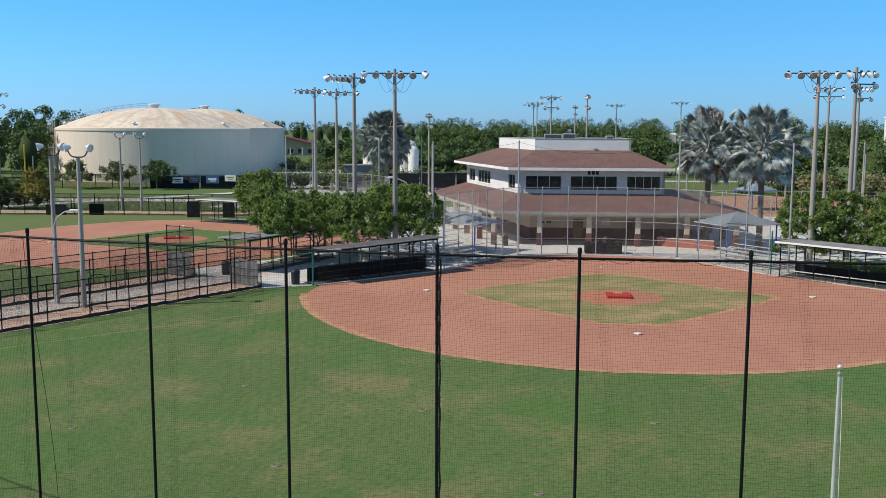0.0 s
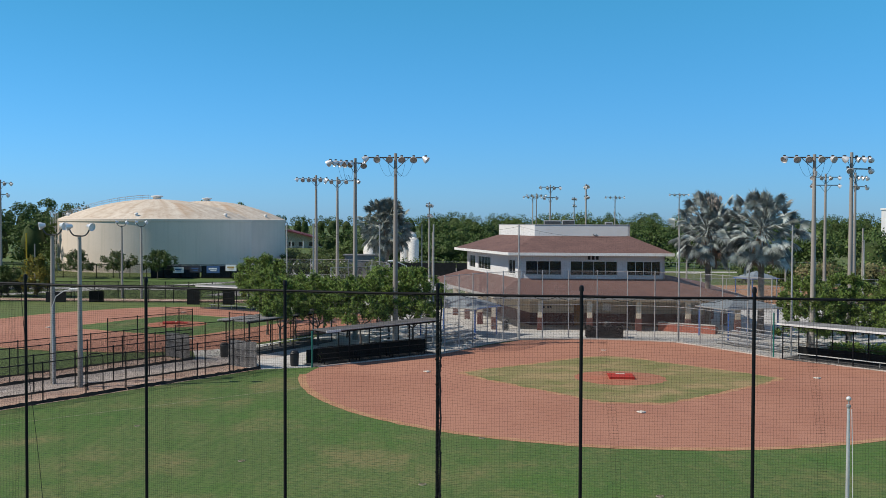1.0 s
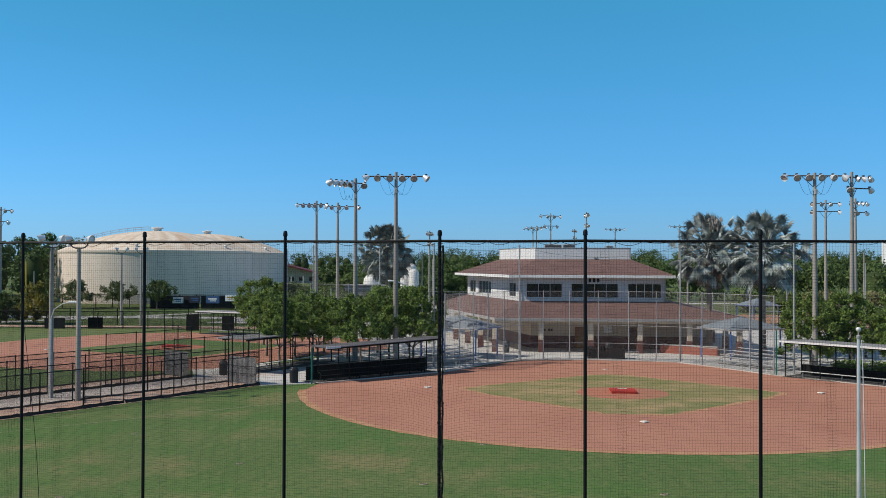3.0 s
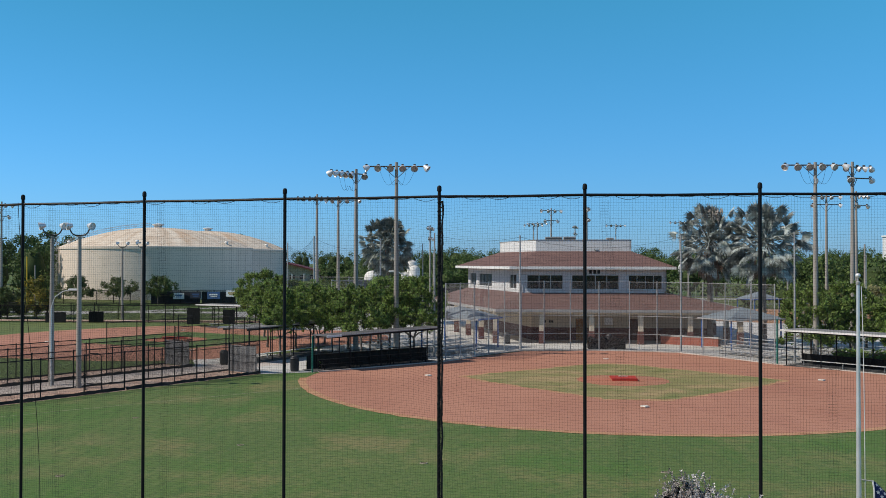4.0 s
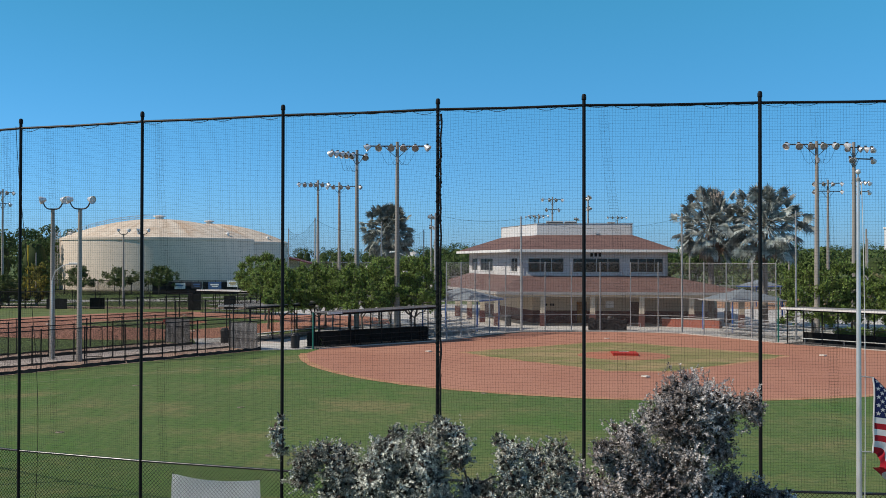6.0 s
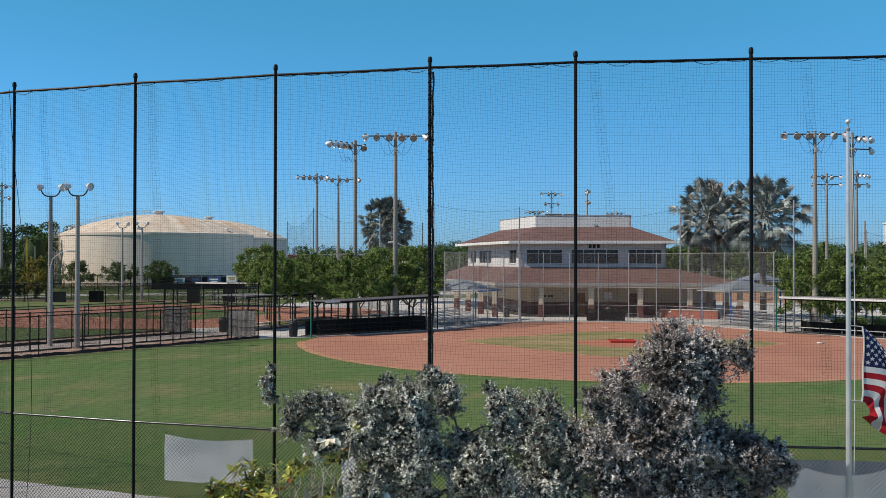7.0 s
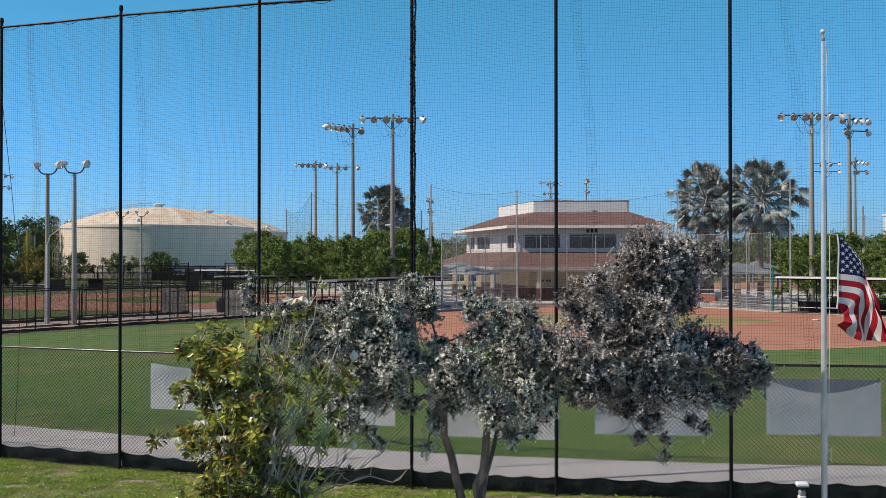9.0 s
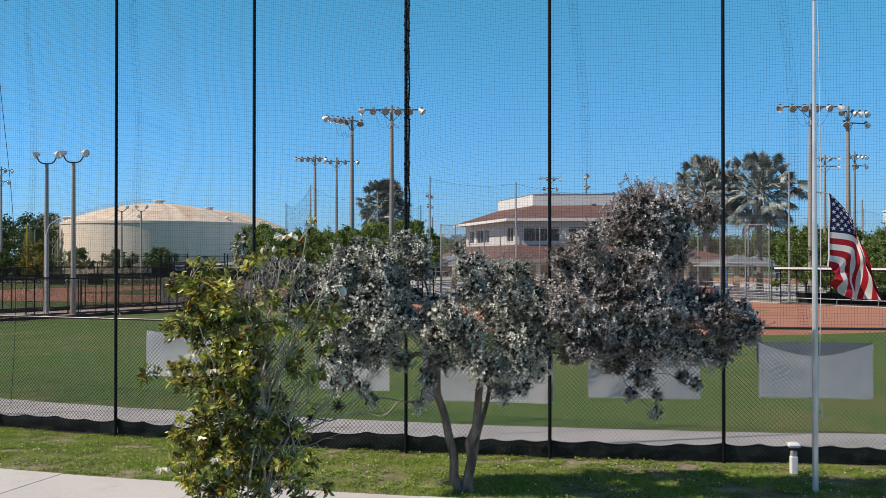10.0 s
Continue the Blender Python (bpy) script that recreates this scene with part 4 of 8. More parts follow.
# ---- dugouts and backstops ----
def dugout(F, side, roof_mat, edge_mat, bench_mat, start=-0.5, deep=2.5, thick=0.14, drop=0.0):
    """A roofed bench behind chain link on one side of a field."""
    P0, P1 = F(side * 20.9, -11.3), F(side * 13.1, -3.6)
    if F is FIELD_2:
        P0, P1 = P0 + Vector((1.3, -2.5, 0)), P1 + Vector((1.3, -2.5, 0))
    d = (P1 - P0).normalized()
    back = Vector((d.y, -d.x, 0)) * (1 if (Vector((d.y, -d.x, 0))).dot(F(side * 30, 0) - P0) > 0 else -1)
    root = thing("dugout", P0, "open dugout with a flat roof on dark posts", "dugout", "dugouts")
    L, up = (P1 - P0).length, Vector((0, 0, 1))
    M = Matrix((d, back, up)).transposed().to_4x4()
    M.translation = P0
    S = M @ Matrix(((1, 0, 0, 0), (0, 1, 0, 0), (drop / L, 0, 1, -drop), (0, 0, 0, 1)))   # the roof sinks towards the outer end
    roof = part("roof", Geo().cbox((start, -0.35, 2.64), (L + 0.3, deep, 2.72), 0.02, S), roof_mat, root)
    part("fascia", Geo().cbox((start + (1.2 if drop else 0.0), -0.40, 2.74 - thick), (L + 0.3, -0.352, 2.74), 0.006, S), edge_mat, roof, "roof edge board")
    if drop:
        part("fascia", Geo().cbox((start - 0.02, -0.405, 2.60), (start + 1.196, -0.352, 2.76), 0.006, S), WHITE_TRIM, roof, "white end of the roof edge")
    for k in range(5):
        if L * k / 4 < start:
            continue
        for y in (0.0, deep - 0.2):
            part("post", Geo().tube([M @ Vector((L * k / 4, y, 0)), S @ Vector((L * k / 4, y, 2.62))], 0.045, 8), BLACK, root)
    for y in (0.0, deep - 0.2):
        part("beam", Geo().cbox((start + 0.2, y - 0.05, 2.5), (L + 0.1, y + 0.05, 2.62), 0.008, S), BLACK, root)
    for y, z in ((deep * 0.3, 0.45), (deep * 0.55, 0.75), (deep * 0.8, 1.1)) if F is FIELD_1 and side < 0 else ((deep * 0.35, 0.45),):
        b = part("bench", Geo().cbox((0.6, y - 0.14, z - 0.04), (L - 0.6, y + 0.14, z), 0.01, M), bench_mat, root, "long bench plank")
        for k in range(4):
            x = 0.9 + (L - 1.8) * k / 3
            part("bench_leg", Geo().cbox((x - 0.02, y - 0.05, 0.05), (x + 0.02, y + 0.05, z - 0.04), 0.006, M), BLACK if bench_mat is BLACK else GALV, b)
    # floor coloured dark in place of the shade that falls there
    part("floor_slab", Geo().cbox((-0.2, -0.1, 0.0), (L + 0.2, deep + 0.1, 0.05), 0.01, M), SHADE_FLOOR, root, "dark dugout floor, the shade under the roof in its colour")
    g = Geo()
    for k in range(4):
        a, b = M @ Vector((L * k / 4, -0.02, 0)), M @ Vector((L * (k + 1) / 4, -0.02, 0))
        chain_link(g, a, b, 0.05, 1.35, 0.072, 0.0018)
        part("rail", Geo().tube([a + up * 1.35, b + up * 1.35], 0.022, 6), BLACK, root)
        part("rail", Geo().tube([a + up * 0.08, b + up * 0.08], 0.018, 6), BLACK, root)
    tagged(part("chain_link", g, VINYL, root), kind="stuff")
    if F is FIELD_1:
        # left is a windscreen; right is an added black sheet for the interior's shade
        high = 1.05 if side < 0 else 0.8
        g, k = Geo(), 22
        V = [M @ Vector((L * j / (k - 1), deep - 0.13 + 0.02 * math.sin(j * 1.9), z)) for z in (0.06, high * 0.5, high) for j in range(k)]
        g.add(V, [(q * k + j, q * k + j + 1, (q + 1) * k + j + 1, (q + 1) * k + j) for q in range(2) for j in range(k - 1)], True)
        part("back_screen", g, SCREEN, root, "black back screen, on the right dugout standing in for shade")
    return root


def end_post(F, u, v, h=3.4):
    p = F(u, v)
    solo("fence_end_post", Geo().tube([p, p + Vector((0, 0, h))], 0.06, 10).lathe([(0.065, 0), (0.06, 0.03), (0.001, 0.06)], 10, Matrix.Translation(p + Vector((0, 0, h)))), GREEN_POST,
         "dark green padded fence post beside the dugout", "post", at=tuple(p), group="green posts")


for F in (FIELD_1, FIELD_2):
    dugout(F, -1, SHED_GREY if F is FIELD_2 else DARK_ROOF, WHITE_TRIM if F is FIELD_2 else GREY_TRIM, BLACK if F is FIELD_1 else GALV, *((0.55, 1.6, 0.07, 0.22) if F is FIELD_1 else (-0.5, 2.5)))
    dugout(F, 1, SHED_GREY, WHITE_TRIM, WHITE_TRIM)
end_post(FIELD_1, -21.2, -11.6, 2.5)
end_post(FIELD_1, 12.6, -2.9)

BACK = [(-12.6, -3.0), (-11.6, -1.0), (-10.6, 1.1), (-9.5, 3.2), (-8.2, 5.0), (-6.8, 6.5), (-4.8, 7.0), (-2.5, 7.4), (0.0, 7.5), (2.6, 7.2), (4.9, 6.7), (6.8, 6.0), (8.3, 4.0), (9.7, 1.9), (11.2, -0.4), (12.5, -2.6)]
fence("backstop_fence", [FIELD_1.xy(*p) for p in BACK], 6.05, "tall galvanised chain-link backstop behind home plate", GALV, GALV_WIRE, 0.045, (3.05, 1.5, 0.12), 0.0028)
fence("backstop_fence", [FIELD_2.xy(*p) for p in BACK[::2]], 6.05, "tall galvanised chain-link backstop of the next field", GALV, GALV_WIRE, 0.045, (3.05, 1.5), 0.0019, 0.1)
fence("sideline_fence", [FIELD_1.xy(20.9 + 1.704 * k, -11.3 - 1.704 * k) for k in range(1, 9)], 1.3, "low black chain-link fence along the foul line")


kerb = tagged(new("kerb"), "low concrete kerb under the backstop fence", "kerb", kind="structure")
ORIGIN[kerb.name] = Vector((0, 0, 0))
line = [Vector((*FIELD_1.xy(*p), 0)) for p in [(-20.9, -11.3), *BACK, (20.9, -11.3), (26.0, -16.4)]]
for a, b in zip(line, line[1:]):
    d = (b - a).normalized()
    M = Matrix((d, Vector((-d.y, d.x, 0)), Vector((0, 0, 1)))).transposed().to_4x4()
    M.translation = a
    part("kerb_length", Geo().cbox((0.004, -0.26, 0.0), ((b - a).length - 0.004, 0.10, 0.075), 0.012, M), WALK_PAVE, kerb)


def net_poles(places, h, label):
    """Tall poles with a ball net slung between them."""
    root = thing("ball_net", (*places[0], 0), label, "net")
    for x, y in places:
        part("pole", Geo().tube([(x, y, 0), (x, y, h)], [0.09, 0.06], 8), GALV, root)
    g = Geo()
    for a, b in zip(places, places[1:]):
        A, B = Vector((*a, 0)), Vector((*b, 0))
        L = (B - A).length

        def at(f, q):
            top = h - 0.15 - 1.2 * 4 * f * (1 - f) * (0.35 if L < 10 else 0.8)
            return A.lerp(B, f) + Vector((0, 0, 3.0 + (top - 3.0) * q))
        N, K = max(4, round(L / 0.2)), 30
        for i in range(N + 1):
            pts = [at(i / N, q / 6) for q in range(7)]
            g.prisms(pts[:-1], pts[1:], 0.0016)
        for q in range(K + 1):
            pts = [at(i / 10, q / K) for i in range(11)]
            g.prisms(pts[:-1], pts[1:], 0.012 if q == K else 0.0016)
    tagged(part("net_mesh", g, TWINE, root), kind="stuff")


net_poles([FIELD_1.xy(-13.8, 0.3), FIELD_1.xy(-6.9, 7.1), FIELD_1.xy(6.9, 6.5), FIELD_1.xy(14.3, -1.4)], 10.1, "sagging ball net on tall grey poles behind the backstop")
net_poles([(-19.6, 119.0), (-12.2, 89.0), (-6.8, 98.3), (-3.2, 123.0)], 10.1, "ball net on tall grey poles behind the trees")
net_poles([(31.0, 100.0), (44.0, 103.0), (60.0, 112.0)], 8.6, "ball net on grey poles past the palms")


# ---- clubhouse ----
BU0 = 0.45                                    # the building's middle on the field's u axis
SL = 0.337                                    # how the side walls spread per metre of depth


def wall(g, p, q, z0, z1, t, holes=()):
    """One solid wall from p to q (world xy) with openings (s0, s1, z0, z1); thickness t to its left."""
    p, q = Vector((*p, 0)), Vector((*q, 0))
    d = (q - p).normalized()
    nrm = Vector((-d.y, d.x, 0))
    M = Matrix((d, nrm, Vector((0, 0, 1)))).transposed().to_4x4()
    M.translation = p
    L = (q - p).length
    xs = sorted({0.0, L, *(h[0] for h in holes), *(h[1] for h in holes)})
    zs = sorted({z0, z1, *(min(max(h[2], z0), z1) for h in holes), *(min(max(h[3], z0), z1) for h in holes)})

    def solid(i, k):
        if not (0 <= i < len(xs) - 1 and 0 <= k < len(zs) - 1):
            return False
        x, z = (xs[i] + xs[i + 1]) / 2, (zs[k] + zs[k + 1]) / 2
        return not any(h[0] < x < h[1] and h[2] < z < h[3] for h in holes)

    n, m = len(xs), len(zs)
    V = [M @ Vector((x, y, z)) for y in (0, t) for z in zs for x in xs]
    F = []
    for i in range(n - 1):
        for k in range(m - 1):
            if not solid(i, k):
                continue
            a, b, c, e = k * n + i, k * n + i + 1, (k + 1) * n + i + 1, (k + 1) * n + i
            o = n * m
            F += [(a, b, c, e), (e + o, c + o, b + o, a + o)]
            for di, dk, u, v in ((-1, 0, e, a), (1, 0, b, c), (0, -1, a, b), (0, 1, c, e)):
                if not solid(i + di, k + dk):
                    F.append((v, u, u + o, v + o))
    used = sorted({v for f in F for v in f})
    at = {v: j for j, v in enumerate(used)}
    g.add([V[v] for v in used], [[at[v] for v in f] for f in F])
    return M


def window(root, M, s0, s1, a, b, lights, t=0.2):
    """A window of several panes in an opening."""
    w = part("window", Geo().box((s0, t * 0.35, a), (s1, t * 0.65, a + 0.06), M).box((s0, t * 0.35, b - 0.06), (s1, t * 0.65, b), M)
             .box((s0, t * 0.35, a + 0.06), (s0 + 0.06, t * 0.65, b - 0.06), M).box((s1 - 0.06, t * 0.35, a + 0.06), (s1, t * 0.65, b - 0.06), M), WHITE_TRIM, root)
    part("sill", Geo().cbox((s0 - 0.06, -0.05, a - 0.05), (s1 + 0.06, t * 0.5, a - 0.002), 0.008, M), WHITE_TRIM, w)
    W = (s1 - s0 - 0.12) / lights
    for k in range(lights):
        x0 = s0 + 0.06 + W * k
        part("pane", Geo().box((x0 + 0.025, t * 0.47, a + 0.06), (x0 + W - 0.025, t * 0.53, b - 0.06), M), GLASS, w)
        if k:
            part("mullion", Geo().box((x0 - 0.025, t * 0.38, a + 0.06), (x0 + 0.025, t * 0.62, b - 0.06), M), WHITE_TRIM if lights < 6 else LAMP_DARK, w)
    # added dark panel well behind the panes; its colour stands for the dim room
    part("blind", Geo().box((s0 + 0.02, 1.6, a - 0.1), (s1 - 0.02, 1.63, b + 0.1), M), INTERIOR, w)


def clubhouse():
    F = FIELD_1
    root = thing("clubhouse", tuple(F(BU0, 24)), "two-storey clubhouse with brown hipped roofs, white upper walls and maroon wainscot", "building")
    DEPTH = 19.0

    def ring(half, v0, v1, right=None):
        e, rt = SL * (v1 - v0), right or half
        return [F.xy(BU0 - half, v0), F.xy(BU0 + rt, v0), F.xy(BU0 + rt, v1), F.xy(BU0 - half - e, v1)]

    up = ring(7.4, 18.5, 18.5 + DEPTH, 6.9)
    # upper storey: front windows as three runs
    front = [(0.62, 4.2, 5.05, 6.5), (5.05, 9.7, 5.05, 6.5), (10.6, 13.9, 5.05, 6.5)]
    g = Geo()
    M = wall(g, up[0], up[1], 4.2, 7.2, 0.2, front)
    part("front_wall", g, WHITE_WALL, root, "white upper wall in shade")
    for (s0, s1, a, b), k in zip(front, (3, 4, 4)):
        window(root, M, s0, s1, a, b, k)
    left = [(1.05, 3.6, 5.05, 6.5), (4.8, 9.9, 5.05, 6.5), (16.4, 18.7, 5.05, 6.5)]
    g = Geo()
    M = wall(g, up[3], up[0], 4.2, 7.2, 0.2, left)
    part("side_wall", g, WHITE_WALL, root, "sunlit white upper wall")
    for (s0, s1, a, b), k in zip(left, (2, 4, 2)):
        window(root, M, s0, s1, a, b, k)
    for i in (1, 2):
        g = Geo()
        wall(g, up[i], up[(i + 1) % 4], 4.2, 7.2, 0.2)
        part("side_wall" if i == 1 else "back_wall", g, WHITE_WALL, root)
    part("upper_floor", Geo().slab(up, 4.0, 4.2), INTERIOR, root)

    # upper roof up to the parapet
    def hip(name, outer, zo, inner, zi, over, edge, edge_label):
        g = Geo()
        t = 0.16
        V = [(*p, zo) for p in outer] + [(*p, zi) for p in inner]
        g.add(V, [(i, (i + 1) % 4, 4 + (i + 1) % 4, 4 + i) for i in range(4)])
        V2 = [(*p, zo - t) for p in outer] + [(*p, zi - t) for p in inner]
        g.add(V2, [(i, 4 + i, 4 + (i + 1) % 4, (i + 1) % 4) for i in range(4)])
        ob = part(name, g, SHINGLE, root, "brown asphalt-shingle hip roof")
        for i in range(4):
            a, b = Vector((*outer[i], 0)), Vector((*outer[(i + 1) % 4], 0))
            d = (b - a).normalized()
            nrm = Vector((d.y, -d.x, 0))
            M = Matrix((d, nrm, Vector((0, 0, 1)))).transposed().to_4x4()
            M.translation = a
            part("fascia", Geo().cbox((-0.03, 0.003, zo - 0.26), ((b - a).length + 0.03, 0.05, zo + 0.02), 0.008, M), edge, ob, edge_label)
        part("soffit", Geo().add([(*p, zo - t - 0.01) for p in outer] + [(*p, zo - t - 0.01) for p in over], [(i, 4 + i, 4 + (i + 1) % 4, (i + 1) % 4) for i in range(4)]), CREAM, ob)
        return ob

    para = ring(5.85, 23.8, 36.0, 4.05)
    hip("upper_roof", ring(8.45, 17.3, 18.65 + DEPTH, 7.65), 7.3, para, 8.9, ring(7.38, 18.52, 18.4 + DEPTH, 6.88), WHITE_TRIM, "white fascia board")
    g = Geo()
    for i in range(4):
        wall(g, para[i], para[(i + 1) % 4], 8.7, 10.05, 0.2)
    pw = part("parapet", g, WHITE_WALL, root, "white parapet round the flat roof")
    g = Geo()
    for i in range(4):
        a, b = Vector((*para[i], 0)), Vector((*para[(i + 1) % 4], 0))
        d = (b - a).normalized()
        M = Matrix((d, Vector((-d.y, d.x, 0)), Vector((0, 0, 1)))).transposed().to_4x4()
        M.translation = a
        g.cbox((-0.03, -0.04, 10.052), ((b - a).length + 0.03, 0.26, 10.12), 0.01, M)
    part("coping", g, GALV, pw, "grey metal coping")
    part("flat_roof", Geo().slab(ring(5.6, 24.0, 35.8, 3.85), 9.3, 9.4), SHED_GREY, root)
    for u, v, w, d, h in ((-3.4, 29.5, 1.9, 1.4, 1.15), (2.6, 27.5, 0.8, 0.8, 1.0), (-1.6, 31.0, 1.4, 1.4, 1.2)):
        box = part("roof_unit", Geo().cbox((u - w / 2, v - d / 2, 9.4), (u + w / 2, v + d / 2, 9.4 + h), 0.04, F.m), GALV, root, "grey rooftop air handler")
        part("grille", Geo().box((u - w / 2 + 0.1, v - d / 2 - 0.02, 9.6), (u + w / 2 - 0.1, v - d / 2 - 0.002, 9.3 + h), F.m), LAMP_DARK, box)
    lamp = part("wall_lamp", Geo().cbox((0.7, 23.62, 9.0), (1.05, 23.795, 9.14), 0.02, F.m), LAMP_DARK, root, "small parapet floodlight")
    part("lamp_lens", Geo().box((0.73, 23.60, 9.02), (1.02, 23.618, 9.11), F.m), LENS, lamp)

    # lower roof, columns and ground-floor walls
    low = ring(9.7, 14.0, 22.0 + DEPTH, 14.4)
    hip("lower_roof", low, 3.25, ring(7.43, 18.47, 18.6 + DEPTH, 6.93), 4.72, ring(6.2, 19.0, 17.0 + DEPTH, 11.4), GREY_TRIM, "weathered grey gutter board")
    gw = ring(6.3, 19.0, 17.0 + DEPTH, 11.5)
    doors = [(4.35, 5.35, 0.0, 2.15), (9.6, 10.55, 0.0, 2.15)]
    for name, z0, z1, m in (("wainscot", 0.0, 1.25, MAROON), ("ground_wall", 1.25, 3.1, CREAM)):
        g = Geo()
        wall(g, gw[0], gw[1], z0, z1, 0.2, [(s0, s1, max(a, z0), min(b, z1)) for s0, s1, a, b in doors])
        for i in (1, 2, 3):
            wall(g, gw[i], gw[(i + 1) % 4], z0, z1, 0.2)
        part(name, g, m, root)
    p, q = Vector((*gw[0], 0)), Vector((*gw[1], 0))
    d = (q - p).normalized()
    M = Matrix((d, Vector((-d.y, d.x, 0)), Vector((0, 0, 1)))).transposed().to_4x4()
    M.translation = p
    for (s0, s1, a, b), m in zip(doors, (DOOR_WOOD, DOOR_BROWN)):
        dr = part("door", Geo().cbox((s0 + 0.04, 0.05, 0.02), (s1 - 0.04, 0.10, b - 0.04), 0.006, M), m, root, "painted flush door, closed")
        part("door_frame", Geo().box((s0, 0.0, 0), (s0 + 0.04, 0.14, b), M).box((s1 - 0.04, 0.0, 0), (s1, 0.14, b), M).box((s0 + 0.04, 0, b - 0.04), (s1 - 0.04, 0.14, b), M), DOOR_BROWN, dr)
        part("door_handle", Geo().cbox((s1 - 0.16, 0.0, 1.0), (s1 - 0.12, 0.05, 1.15), 0.01, M), ALU, dr)
    part("notice_board", Geo().cbox((7.2, -0.05, 1.55), (8.0, -0.003, 2.25), 0.01, M), BANNER, root, "pale notice board")
    for x in (0.9, 1.25, 1.7, 1.95):
        part("wall_sign", Geo().cbox((x, -0.02, 1.72), (x + 0.2, -0.003, 1.95), 0.004, M), LETTER, root, "small dark restroom sign")
    part("wall_lamp", Geo().cbox((6.0, -0.2, 2.75), (6.3, -0.003, 2.95), 0.03, M), LAMP_DARK, root)
    for k, (u, v) in enumerate(((-9.3, 14.6), (-4.9, 14.6), (-0.2, 14.6), (4.4, 14.6), (9.0, 14.6), (-10.9, 19.5), (-12.5, 24.3), (-14.1, 29.0), (13.6, 14.6), (13.6, 21.0), (13.6, 28.0))):
        c = part("column", Geo().cbox((u - 0.24, v - 0.24, 1.2), (u + 0.24, v + 0.24, 3.1), 0.02, F.m), CREAM, root, "cream stucco column with a maroon foot")
        part("column_foot", Geo().cbox((u - 0.28, v - 0.28, 0.0), (u + 0.28, v + 0.28, 1.2), 0.02, F.m), MAROON, c)
    part("lintel", Geo().cbox((-9.5, 14.42, 2.78), (13.8, 14.78, 3.09), 0.01, F.m), CREAM, root)
    for k in range(3):                        # the building's number, as plain bars
        u = BU0 - 0.62 + 0.40 * k
        part("number_bar", Geo().cbox((u, 18.46, 6.62), (u + 0.26, 18.497, 6.98), 0.004, F.m), LETTER, root, "dark plain number block")
    part("downpipe", Geo().tube([F(BU0 - 7.3, 18.42, 4.6), F(BU0 - 7.3, 18.42, 7.1)], 0.04, 8), WHITE_TRIM, root)


clubhouse()

# planter wall and covered equipment near the backstop
F = FIELD_1
pl = thing("planter_wall", tuple(F(12, 11)), "low red masonry planter wall with a concrete cap", "wall")
for (u0, v0), (u1, v1) in (((6.6, 15.0), (11.2, 12.7)), ((6.6, 15.004), (7.1, 16.2))):
    g = Geo()
    M = wall(g, F.xy(u0, v0), F.xy(u1, v1), 0.0, 0.75, 0.3)
    w = part("masonry", g, BRICK_RED, pl)
    L = (Vector((u1, v1)) - Vector((u0, v0))).length
    part("cap", Geo().cbox((-0.03, -0.04, 0.75), (L + 0.03, 0.34, 0.84), 0.015, M), PAVE, w, "pale concrete cap")
part("soil", Geo().slab([F.xy(7.05, 15.12), F.xy(11.3, 13.0), F.xy(11.6, 13.6), F.xy(7.35, 15.7)], 0.0, 0.6), MAROON, pl, "dark mulch")
eq = thing("covered_equipment", tuple(F(1.0, 8.7)), "field equipment under a slumped black tarp", "tarp")
g, k = Geo(), 16
V = [F(-0.9 + 3.3 * j / (k - 1), 8.5 + o, h * (1 + 0.12 * math.sin(j * 1.3) + 0.06 * math.sin(j * 3.1))) for o, h in ((0.0, 0.02), (0.05, 0.75), (0.3, 1.05), (0.9, 1.0), (1.2, 0.6), (1.25, 0.02)) for j in range(k)]
g.add(V, [(q * k + j, q * k + j + 1, (q + 1) * k + j + 1, (q + 1) * k + j) for q in range(5) for j in range(k - 1)], True)
part("tarp", g, SCREEN, eq)
part("frame", Geo().tube([F(2.6, 8.6, 0), F(2.6, 8.6, 0.7), F(3.6, 8.6, 0.7), F(3.6, 8.6, 0)], 0.02, 6).tube([F(2.6, 8.6, 0.35), F(3.6, 8.6, 0.35)], 0.02, 6), ALU, eq)


